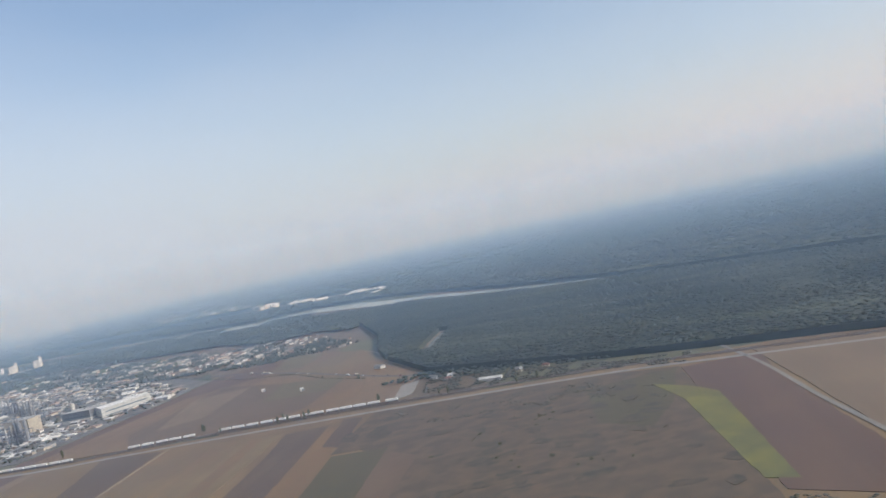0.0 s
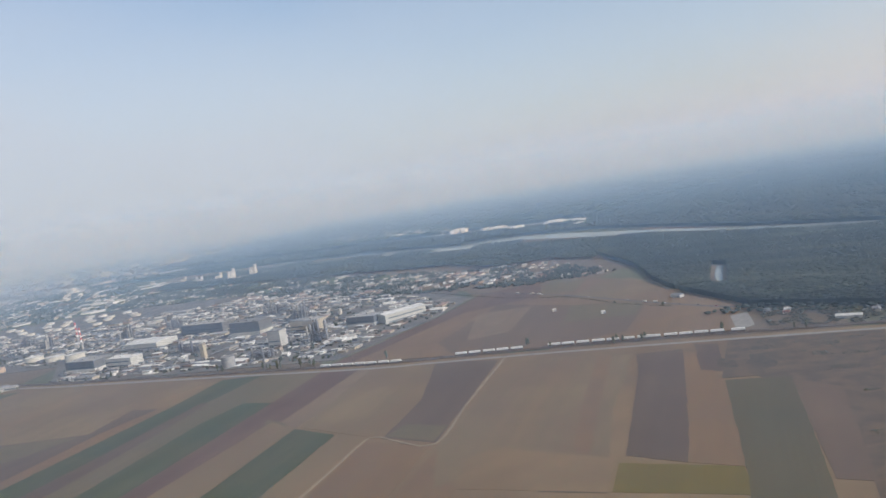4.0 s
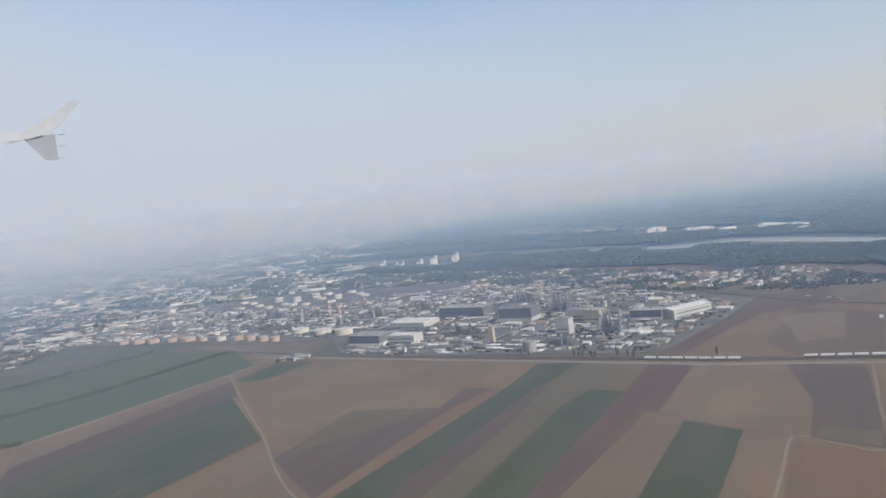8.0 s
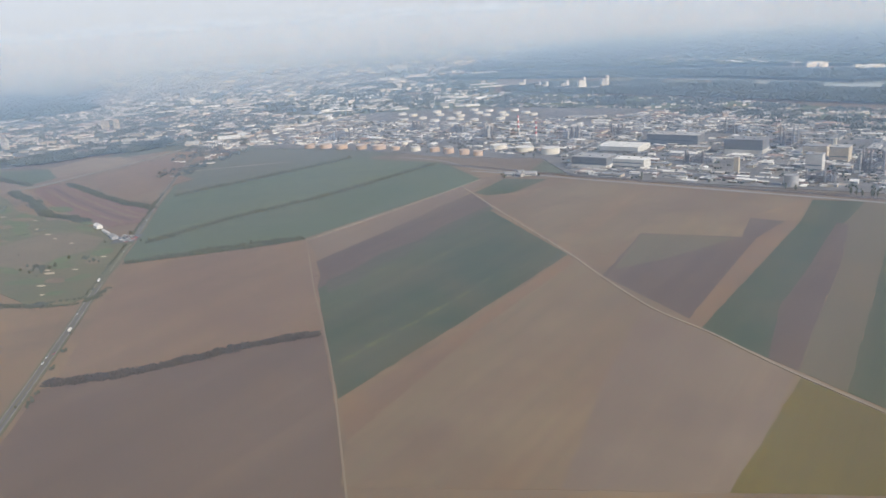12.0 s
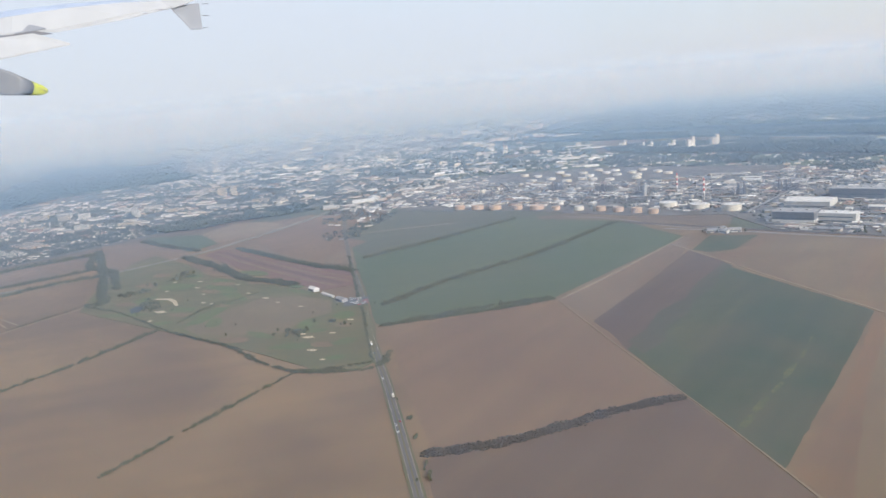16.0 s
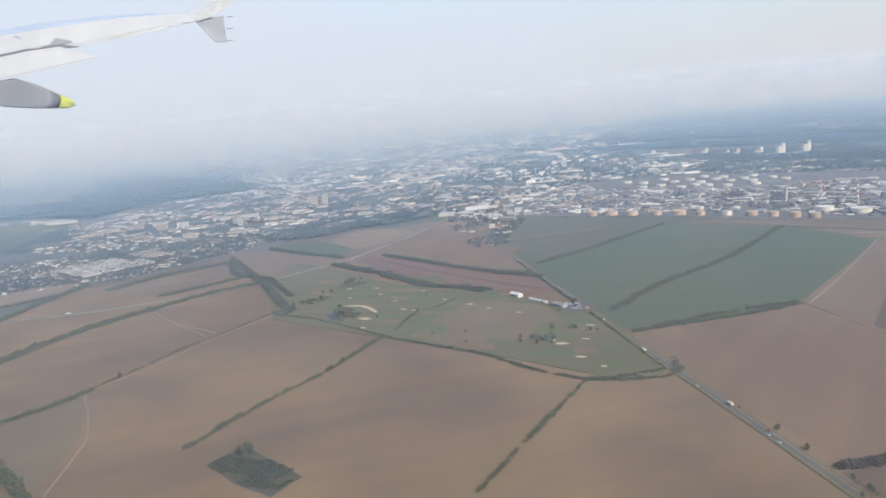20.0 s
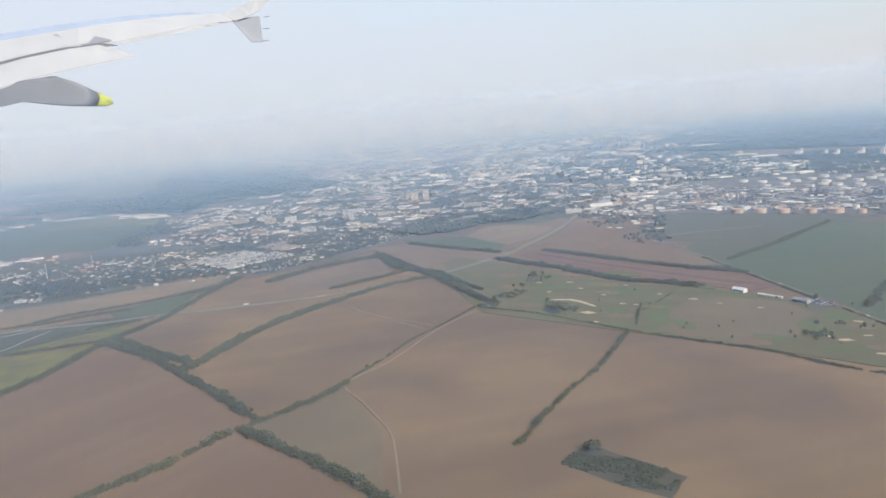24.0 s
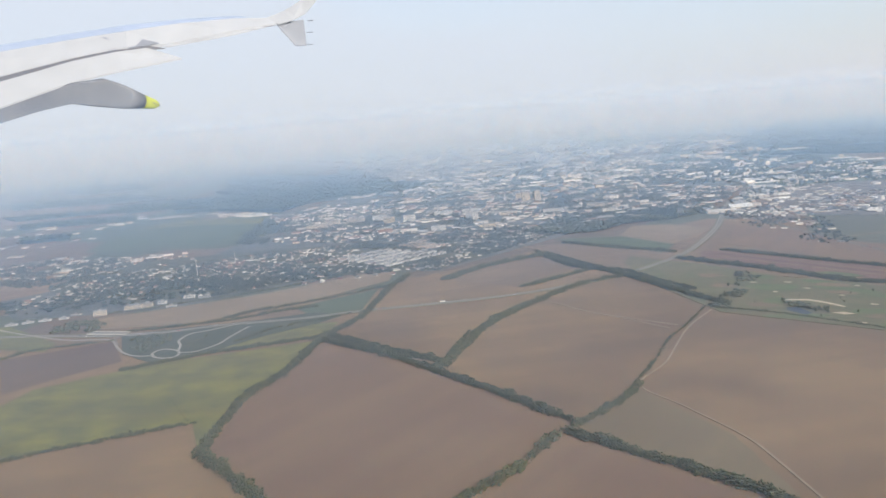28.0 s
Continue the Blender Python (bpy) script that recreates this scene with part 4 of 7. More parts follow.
ribbon("railway_road", [(-600, 515), (-543, 504), (-495, 490), (-349, 453), (-250, 427), (-202, 420), (-143, 411), (-55, 394), (55, 369), (120, 345), (300, 270)], 3.6, 0.3, PALE_ROAD, "pale straight road beside the railway", "road")
RAIL = [(-640, 545), (-543, 514), (-495, 499), (-349, 463), (-250, 438), (-202, 431), (-143, 424), (-55, 408), (55, 382), (140, 350), (320, 280)]
ballast = ribbon("railway", RAIL, 5.5, 0.32, SOIL_PURPLE, "dark ballasted double-track railway", "railway")
STEEL = plain("rail_steel", (0.3, 0.28, 0.27), (0.22, 0.2, 0.19), 1.0, 0.4, 0.8)
for shift in (-1.7, -1.1, 1.1, 1.7):
    ribbon("rail", RAIL, 0.12, 0.4, STEEL, parent=ballast, shift=shift, thick=0.08)
for pts, width in (([(-586, 460), (-511, 368), (-463.7, 312.3), (-434.7, 274.2), (-407.4, 241.9), (-383.5, 222.5), (-358.5, 198.6), (-337.5, 181), (-317, 164.4), (-299.2, 149.3), (-285.2, 136)], 1.3), ([(-623, 310), (-570.4, 237.4), (-532.4, 187.4), (-502.4, 146.8), (-463, 89.9), (-451.9, 73.9)], 0.7),
                   ([(-230, 208.3), (-225.1, 236.9), (-220, 267.2), (-214, 301.2), (-202.9, 295.8), (-182.9, 285.8), (-176.8, 337), (-167.1, 412)], 1.3), ([(-931, 240), (-936, 194), (-933.5, 137.7), (-936.9, 103.4), (-914.7, 84.5), (-887.5, 61.1), (-874.5, 43.8), (-857.4, 18)], 0.9),
                   ([(-1032, 237), (-992, 216), (-942, 201)], 0.9), ([(-87, 625), (-70, 594), (-64, 560), (-45, 511), (-29, 483)], 1.6), ([(-1011, 224), (-944, 194)], 0.9),
                   ([(-962, 406), (-881, 360), (-823, 341), (-770, 319)], 1.6), ([(-619, 306), (-601, 382), (-580, 485)], 1.4), ([(-875, 492), (-841, 518), (-797, 546)], 1.6)):
    ribbon("dirt_track", pts, width, 0.27, DIRT_TRACK if width > 0.8 else STUBBLE, "pale unpaved farm track between fields", "track", thick=0.2)
ribbon("road", [(116, 420), (118, 333), (114, 269), (111, 200), (100, 100)], 2.0, 0.3, WORN_ROAD, "pale grey country road past the red field", "road")
ribbon("road", [(-293, 713), (-196, 645), (-134, 584), (-71, 505), (-33, 466), (30, 425)], 2.6, 0.3, ASPHALT, "dark lane with parked cars to the village", "road")
ribbon("works_road", [(-700, 573), (-655, 562), (-622, 541), (-600, 526), (-560, 512)], 2.2, 0.3, PALE_ROAD, "pale works road along the green field", "road")
ribbon("works_road", [(-278, 466), (-256, 520), (-236, 570), (-215, 640)], 2.6, 0.3, PALE_ROAD, "pale perimeter road of the refinery", "road")

# ---- trees and hedges ----
def clumps(name, spots, mat, parent=None, label=""):
    """Many ragged leaf clumps (x, y, z, radius, height) as one mesh."""
    spots = np.asarray(spots, float)
    n, tops, tris = len(spots), ICO[0][0].shape[0], np.array(ICO[0][1])
    shape = np.array([v for v, f in ICO])[np.random.randint(0, len(ICO), n)]
    a = np.random.uniform(0, 2 * np.pi, n)
    c, s = np.cos(a)[:, None], np.sin(a)[:, None]
    x, y = shape[..., 0] * c - shape[..., 1] * s, shape[..., 0] * s + shape[..., 1] * c
    v = np.stack([x * spots[:, 3:4] + spots[:, 0:1], y * spots[:, 3:4] + spots[:, 1:2], shape[..., 2] * spots[:, 4:5] + spots[:, 2:3]], -1)
    f = (tris[None] + (np.arange(n) * tops)[:, None, None]).reshape(-1)
    me = bpy.data.meshes.new(name)
    me.vertices.add(n * tops)
    me.vertices.foreach_set("co", v.reshape(-1))
    me.loops.add(len(f))
    me.loops.foreach_set("vertex_index", f.astype(np.int32))
    me.polygons.add(len(f) // 3)
    me.polygons.foreach_set("loop_start", np.arange(0, len(f), 3, dtype=np.int32))
    me.update(calc_edges=True)
    me.materials.append(mat)
    ob = new(name, me)
    ob.parent = parent
    return tagged(ob, label)


def bush_mesh(height, spread_out, count, mat=None):
    spots = []
    for _ in range(count):
        a, r = rng.uniform(0, 6.28), spread_out * rng.random() ** 0.6
        z = rng.uniform(0.1, 0.95) * height * (1.15 - 0.5 * r / spread_out)
        size = rng.uniform(0.14, 0.36)
        spots.append((r * math.cos(a), r * math.sin(a), z * 0.85, size * height * 0.42, size * height * 0.38))
    ob = clumps("bush", spots, mat or LEAF_HEDGE)
    me = ob.data
    bpy.data.objects.remove(ob)
    return me


BUSHES = [bush_mesh(rng.uniform(1.6, 2.6), rng.uniform(1.5, 2.2), 76) for _ in range(10)]
BARE_BUSHES = [bush_mesh(rng.uniform(1.8, 2.4), rng.uniform(1.5, 2.0), 84, LEAF_BARE) for _ in range(5)]
LOW_BUSHES = [bush_mesh(rng.uniform(0.7, 1.1), rng.uniform(0.9, 1.4), 44) for _ in range(6)]


def tree(x, y, height, label, wide=0.34, mat=None, bare=False, name="tree"):
    """A tapered trunk with limbs under a ragged crown of clumps."""
    ob = thing(name, x, y, 0.0, 0.0, label, "tree")
    trunk, limbs = Bag(), []
    trunk.tube((0, 0, -0.1), (0, 0, height * 0.55), height * 0.03, 7, height * 0.016)
    for k in range(7):
        a, z = k * 2.4 + rng.random(), height * rng.uniform(0.25, 0.55)
        tip = (height * wide * 0.75 * math.cos(a), height * wide * 0.75 * math.sin(a), z + height * rng.uniform(0.12, 0.3))
        trunk.tube((0, 0, z), tip, height * 0.012, 5, height * 0.004)
        limbs.append(tip)
    part("trunk", trunk, BARK, ob, "grey-brown bark")
    spots = []
    for k in range(70):
        a, t = rng.uniform(0, 6.28), rng.uniform(-1, 1)
        r = height * wide * math.sqrt(max(0.05, 1 - t * t)) * rng.uniform(0.45, 1.05)
        size = rng.uniform(0.05, 0.11) * height
        spots.append((r * math.cos(a), r * math.sin(a), height * (0.6 + 0.36 * t), size, size * 0.85))
    clumps("crown", spots, mat or LEAF_HEDGE, ob)
    return ob


TREES = [tree(-900 - 40 * k, -420, rng.uniform(3.2, 5.0), "bushy dark green hedgerow tree", rng.uniform(0.28, 0.4)) for k in range(5)]
POPLAR = tree(-1150, -420, 6.0, "slender dark poplar beside the railway", 0.12, None, False, "poplar")


def stand(x, y, scale, label="", group="", source=None):
    source = source or rng.choice(TREES)
    ob = copy_thing(source, pose(x, y, 0, 0, 0, rng.uniform(0, 360)))
    ob.scale = (scale * rng.uniform(0.85, 1.15), scale * rng.uniform(0.85, 1.15), scale)
    return tagged(ob, label, "tree", group)


def hedge(points, label, width=2.5, height=1.0, trees=0.0, low=False, gap=2.55, name="hedgerow"):
    """A line of bushes, each a part, with trees of their own standing in it (trees: how many each metre)."""
    line = smooth_line(points, gap)
    ob = thing(name, line[0].x, line[0].y, 0, 0, label, "hedge")
    back_to = Matrix.Translation((-line[0].x, -line[0].y, 0))
    for p in line:
        way = math.degrees(math.atan2(line[-1].y - line[0].y, line[-1].x - line[0].x))
        for _ in range(3 if width > 4.8 else 2 if width > 3.5 else 1):
            if rng.random() < 0.04:
                continue
            bush = new("bush", rng.choice(BARE_BUSHES if name == "windbreak" else LOW_BUSHES if low else BUSHES))
            bush.parent = ob
            k = height * rng.uniform(0.65, 1.25)
            bush.matrix_local = back_to @ pose(p.x + rng.gauss(0, 0.2) * width, p.y + rng.gauss(0, 0.2) * width, -0.05, 0, 0, way + rng.choice((0, 180)) + rng.gauss(0, 15)) @ Matrix.Diagonal((k * rng.uniform(1.25, 1.9), k * rng.uniform(0.75, 1.0), k, 1))
        if rng.random() < trees * gap * 0.55:
            stand(p.x + rng.uniform(-1, 1), p.y + rng.uniform(-1, 1), rng.uniform(0.45, 0.8), "dark green tree rising from a hedgerow", "trees of the hedgerows")
    return ob


HEDGE = "dense dark green hedgerow between brown fields"
hedge([(-1154.5, -59.3), (-1150.7, -54.7), (-1139.2, -37.8), (-1124.9, -21.7), (-1104.6, 2.8)], "dense green hedgerow below the pasture", 2.2, 0.9, 0.03)
hedge([(-1020.9, -45), (-1034.4, -38.3), (-1053.5, -29.5), (-1075.3, -20.8), (-1084, -6.1), (-1093.4, 11.7), (-1105, 38.5), (-1111.5, 75.1), (-1130, 128), (-1137, 179), (-1165, 256), (-1176, 300)], "long winding dark hedgerow between fields", 3.6, 1.25, 0.06)
hedge([(-1126, 125), (-1094.3, 116.7), (-1067.6, 109.3), (-1031.4, 93.2), (-993.3, 76.2), (-954, 56.7)], HEDGE, 4.0, 1.2, 0.06)
hedge([(-1132, 136), (-1077, 118), (-1040.4, 109.3)], HEDGE, 5.5, 1.2, 0.06)
hedge([(-949.3, 44.1), (-930.3, 38.7), (-904.8, 30.3), (-882.2, 22.6), (-866.1, 15.6), (-851.6, 9.3)], HEDGE, 3.8, 1.3, 0.06)
hedge([(-1037, 98.9), (-1038.9, 121.4), (-1046, 171), (-1045, 207), (-1038, 245)], HEDGE, 5.5, 1.35, 0.05)
hedge([(-948.2, 50.5), (-943.1, 65.9), (-939.2, 82.6), (-936.6, 103.3)], HEDGE, 2.6, 1.0, 0.08)
hedge([(-951, 38.9), (-953.4, 25.9), (-954.9, 5.1), (-960, -6.9), (-962.9, -20.1), (-964.3, -28.7)], HEDGE, 3.0, 1.3, 0.04)
hedge([(-939.4, 105.7), (-938.8, 130), (-940.7, 173), (-938.4, 198), (-936, 244)], "thin ragged hedge along a farm track", 1.2, 0.55, 0.02)
hedge([(-1204, 49), (-1191, 68), (-1176, 88), (-1154, 110), (-1132, 132)], "hedgerow between pasture and junction", 3.6, 1.0, 0.05)
hedge([(-1141.4, 23.5), (-1109.7, 4.4)], "thin hedge across the pasture", 0.8, 0.6, 0.0, True)
hedge([(-1302, 40), (-1299, 59), (-1278, 79), (-1265, 90)], "low hedge beside the feeder road", 1.5, 0.9, 0.02)
hedge([(-1135, 289), (-1128, 333), (-1107, 378), (-1095, 392)], "tree belt round the tan field", 6.0, 1.4, 0.08)
hedge([(-1095, 392), (-1058, 353), (-1027, 339), (-1004, 334)], "tree belt round the tan field", 5.5, 1.4, 0.08)
hedge([(-1066, 275), (-1051, 308), (-1039, 338)], "short dark hedge in the fields", 4.0, 1.2, 0.04)
hedge([(-1038, 247), (-1032, 281), (-1020, 305), (-1002, 327)], "wide scrubby belt beside the bypass", 8.0, 1.0, 0.06)
hedge([(-1003, 330), (-972, 305), (-952, 288)], "dark hedge beside the golf course", 6.0, 1.0, 0.08)
hedge([(-1229, 151), (-1223, 172), (-1202, 202), (-1168, 261)], "scrubby belt below the tan field", 3.0, 1.0, 0.06)
hedge([(-1179, 110), (-1176, 136), (-1161, 162), (-1148, 182)], "scrub along the bypass embankment", 3.5, 0.8, 0.04)
hedge([(-1099, 453), (-1051, 433), (-994, 416)], "dark shelter belt between fields", 5.0, 1.2, 0.03)
hedge([(-930, 243), (-891, 236), (-832.1, 213.1), (-791.5, 201.4), (-761.9, 193.4), (-729.2, 177.5), (-703.7, 170.6), (-691.1, 175.4), (-674.3, 188.8)], "long low hedge bounding the golf course", 1.6, 0.75, 0.01)
hedge([(-831.3, 211.1), (-830.3, 154.9), (-833.5, 124.3), (-834.5, 99.2), (-834.7, 80.6), (-834.8, 65.8)], "ragged hedgerow running into the field", 1.6, 0.85, 0.05)
hedge([(-703.6, 168.6), (-705, 141.7), (-706.9, 104.4), (-708.6, 66.7)], "thin hedge down a field boundary", 1.2, 0.7, 0.0)
hedge([(-602.3, 112.1), (-578.2, 130.1), (-549.6, 164), (-532, 179.6)], "straight dense dark windbreak between ploughed fields", 1.9, 1.2, 0.0, False, 0.9, "windbreak")
hedge([(-699, 243.5), (-666, 277), (-640, 298), (-626, 308)], "dark hedge along the foot of the green field", 2.6, 0.95, 0.02)
hedge([(-263, 702), (-182, 611), (-134, 577), (-100, 527), (-70, 495)], "dark line of bushes along the village lane", 1.2, 0.5, 0.01)
hedge([(-165.5, 273), (-166.5, 260.9), (-167.8, 248.9)], "short line of dark weeds between plots", 1.4, 0.6, 0.0, True)
hedge([(-805, 401), (-774, 479), (-746, 566)], "straight dark hedge across the green field", 3.6, 1.1, 0.04)
hedge([(-719, 282), (-705, 343), (-672, 429), (-647, 543)], "straight dark hedge across the green field", 3.6, 1.1, 0.04)
hedge([(-696.6, 244.1), (-672.3, 262.4), (-646.9, 282.3), (-623, 306)], "dark hedge below the green field", 1.8, 0.9, 0.03)
hedge([(-980, 388), (-915, 357), (-864, 328), (-814, 318)], "broad dark tree belt above the golf course", 8.0, 1.3, 0.10)
hedge([(-955, 426), (-902, 401), (-836, 372), (-792, 359)], "broad dark tree belt between fields", 6.0, 1.2, 0.06)
hedge([(-1107, 405), (-1032, 344), (-982, 302), (-943, 267), (-925, 252)], "dark belt beside the golf course", 5.5, 1.3, 0.08)
hedge([(-672, 205), (-668, 186), (-680, 176), (-702, 171)], "bushes at the tip of the golf course", 2.0, 0.9, 0.0)

hedge([(-763, 318), (-727, 268), (-694.6, 220.9), (-673.7, 190.8)], "low row of bushes beside the main road", 1.4, 0.6, 0.0)
hedge([(-824, 404), (-793, 360), (-762, 316)], "thin row of bushes beside the main road", 1.4, 0.7, 0.0)
hedge([(-1274, 110), (-1244, 131), (-1220, 153), (-1203, 178), (-1186, 194)], "dark belt of bushes along the bypass", 4.0, 0.85, 0.04)
hedge([(-1342, 135), (-1307, 173), (-1276, 212), (-1243, 267), (-1224, 305), (-1204, 326)], "dark hedge between stubble and gardens", 3.0, 0.8, 0.05)
hedge([(-830, 225), (-834, 244), (-837, 265)], "short hedge on the golf course", 1.4, 0.6, 0.05)
hedge([(-833, 253), (-829, 273), (-826, 294)], "short hedge on the golf course", 1.2, 0.5, 0.03)
# trees of the golf course, the roads and the scrub
for (x, y), r, count in zip([(-927, 271), (-924, 279), (-928, 299), (-930, 330), (-928, 337), (-928, 246), (-925, 253), (-883, 251), (-872, 246), (-897, 266)] + [(-748.3, 219.4), (-738.6, 224.1), (-738, 217.4), (-731.7, 242.5), (-720.3, 238.2), (-741.7, 240.9)], (4, 5, 3, 4, 4, 4, 4, 4, 5, 2, 5, 5, 5, 3, 3, 2), (8, 9, 4, 8, 7, 10, 9, 7, 8, 2, 7, 7, 6, 4, 4, 2)):
    for _ in range(count):
        a, d = rng.uniform(0, 6.28), r * rng.random() ** 0.5
        stand(x + 1.4 * d * math.cos(a), y + d * math.sin(a), rng.uniform(0.4, 0.75), "dark green tree on the golf course", "trees of the golf course")
for _ in range(24):
    stand(rng.uniform(-915, -720), rng.uniform(205, 300), rng.uniform(0.3, 0.5), "small dark green tree on the golf course", "trees of the golf course")
for x, y in [(-625.3, 135.9), (-615.4, 122.3), (-602.2, 103.9), (-597.2, 96.9), (-640, 152)] + [(-615.7, 123.1), (-625.4, 137.2), (-602.4, 105.3), (-598, 99.2)] + [(-626.1, 135.8), (-615.6, 121.4), (-596, 95.4), (-600.2, 94.2), (-601.2, 101.2), (-587, 74.3), (-575, 57.4)]:
    stand(x + 1.5, y, rng.uniform(0.35, 0.6), "small roadside tree beside the main road", "trees along the main road")
for x, y in [(-808.2, 69.4), (-806.1, 69.1), (-809.5, 67.1), (-807, 66)]:
    stand(x, y, rng.uniform(0.9, 1.2), "dark round tree on the fallow patch", "trees of the fallow patch")
for x, y in [(-365, 470), (-328, 459), (-317, 455), (-294, 453), (-155, 433), (-142.1, 419.9), (-108.2, 410.6), (-103.3, 412.9), (-93.7, 409.7), (-53.1, 408.3), (18.8, 384.3), (29.3, 384.9), (-20.7, 397.8), (-15.9, 394.6)] + [(-461, 497), (-359, 465), (-322, 456), (-314, 454), (-290, 448), (-242, 444)] + [(-156, 433), (-106.4, 416.4), (-91.7, 413.5), (-290, 450), (-325, 458), (-316, 454)]:
    stand(x, y + 3, rng.uniform(0.55, 0.95), "", "poplars along the railway", POPLAR)
low = []
for k in range(16):
    x, y = rng.uniform(-60, 120), rng.uniform(200, 385)
    if inside(x, y, [(-52, 385), (60, 360), (70, 300), (75, 210), (-13, 200), (-45, 215), (-35, 275)]):
        low.append((x, y))
scrub = thing("scrub_bushes", 0, 290, 0, 0, "scattered low dark bushes on brown scrubland", "bush")
for x, y in low:
    bush = new("bush", rng.choice(LOW_BUSHES))
    bush.parent = scrub
    k = rng.uniform(0.6, 1.8)
    bush.matrix_local = pose(x, y - 290, -0.05, 0, 0, rng.uniform(0, 360)) @ Matrix.Diagonal((k, k, 0.6 * k, 1))
for cx, cy, n in ((20, 320, 9), (45, 330, 7), (-8, 300, 6), (5, 275, 8), (30, 255, 5)):
    for _ in range(n):
        bush = new("bush", rng.choice(BUSHES))
        bush.parent = scrub
        k = rng.uniform(0.25, 0.55)
        bush.matrix_local = pose(cx + rng.gauss(0, 8), cy - 290 + rng.gauss(0, 7), -0.05, 0, 0, rng.uniform(0, 360)) @ Matrix.Diagonal((k, k, k, 1))


WOOD_POND = [(-34, 546), (-29, 587), (-20, 634), (-13, 629), (-19, 592), (-28, 541)]


def wood(outline, spacing, radius, height, label, name="wood", mat=None, bare=-1.0, even=1.0):
    """A closed wood as ragged crowns side by side."""
    xs, ys = [p[0] for p in outline], [p[1] for p in outline]
    spots, y = [], min(ys)
    while y < max(ys):
        x = min(xs)
        while x < max(xs):
            px, py = x + rng.uniform(-0.5, 0.5) * spacing, y + rng.uniform(-0.5, 0.5) * spacing
            if inside(px, py, outline) and not inside(px, py, WOOD_POND) and noise.noise((px / 9, py / 9, 2.0)) > bare:
                h = height * rng.uniform(0.8, 1.15) * (1 + 0.25 * noise.noise((px / 60, py / 60, 0)))
                spots.append((px, py, h * (1 - 0.38 * even), radius * rng.uniform(0.9, 1.5), h * 0.34 * even))
            x += spacing
        y += spacing
    ob = tagged(clumps(name, spots, mat or LEAF_WOOD), label, "woodland", "", "stuff")
    ob.data.polygons.foreach_set("use_smooth", np.ones(len(ob.data.polygons), bool))
    if even < 0.4:
        tagged(part("understorey", Bag().prism(anticlockwise(outline), -0.2, height * (0.93 - 0.45 * even)), mat or LEAF_WOOD, ob), "", "", "", "stuff")
    return ob


# floodplain woods by the river
wood([(-58, 545), (-27, 466), (6, 444), (70, 400), (200, 330), (420, 260), (420, 500), (190, 690), (100, 755), (36, 815), (-36, 915), (-75, 950), (-110, 830), (-78, 690), (-73, 645), (-20, 640), (-12, 630), (-18, 592), (-27, 540)], 2.7, 1.8, 4.2, "dark floodplain wood beside the river", even=0.17)
wood([(-60, 552), (-36, 548), (-31, 588), (-22, 635), (-73, 642), (-70, 600)], 2.7, 1.8, 4.2, "dark floodplain wood beside the pond", even=0.17)
wood([(-275, 900), (-208, 815), (-160, 830), (-110, 780), (-100, 850), (-78, 950), (-130, 985), (-205, 1040), (-300, 1066), (-420, 1146), (-545, 1206), (-650, 1268), (-760, 1300), (-840, 1240), (-800, 1150), (-640, 1080), (-480, 1000)], 4.4, 3.0, 3.6, "dark belt of woodland before the river", even=0.6)
wood([(-640, 1360), (-420, 1245), (-300, 1160), (-222, 1185), (-150, 1140), (-100, 1105), (-26, 1008), (50, 880), (113, 800), (200, 715), (430, 530), (900, 500), (900, 1400), (300, 1900), (-160, 1290), (-430, 1410), (-700, 1490), (-980, 1550), (-1150, 1480), (-850, 1400)], 7.0, 4.5, 5.0, "blue-green floodplain forest beyond the river", even=0.35)
wood([(-1150, 1650), (-700, 1560), (-400, 1480), (-90, 1345), (300, 1950), (900, 1450), (1500, 900), (2300, 2400), (600, 4000), (-1200, 3200)], 24.0, 15.0, 7.0, "far blue forest on the horizon", even=0.35)
wood([(430, 260), (900, 100), (1500, 300), (1500, 900), (900, 1350), (900, 490), (430, 510)], 12.0, 7.4, 5.5, "dark forest east of the river", even=0.35)
# groves along the near bank, with gaps through which the river shows
NEAR_BANK = [(-205, 1040), (-300, 1066), (-420, 1146), (-545, 1206), (-650, 1268)]
for (x0, y0), (x1, y1), first, last in zip(NEAR_BANK, NEAR_BANK[1:], (0.0, 0.35, 0.1, 0.3), (0.7, 0.9, 0.55, 0.75)):
    a, b = (x0 + (x1 - x0) * first, y0 + (y1 - y0) * first), (x0 + (x1 - x0) * last, y0 + (y1 - y0) * last)
    wood([a, (a[0] + 8, a[1] + 46), (b[0] + 4, b[1] + 46), b], 4.4, 3.0, 3.6, "dark grove on the river bank", "grove", even=0.6)
# woods round the town
wood([(-1163, 510), (-1161, 570), (-1126, 640), (-1090, 690), (-1044, 657), (-1030, 600), (-1075, 565), (-1085, 520), (-1115, 496)], 4.0, 2.8, 2.9, "dark wood at the edge of town")
wood([(-1870, 695), (-1790, 712), (-1720, 700), (-1641, 695), (-1670, 800), (-1605, 929), (-1640, 1040), (-1744, 1156), (-1840, 1200), (-1900, 1290), (-2035, 1356), (-2120, 1340), (-2301, 1439), (-2418, 1400), (-2330, 1300), (-2230, 1190), (-2116, 1132), (-2090, 1010), (-1985, 960), (-1960, 850), (-1895, 800)], 9.0, 6.0, 5.5, "wide dark blue forest beyond the town", even=0.35)
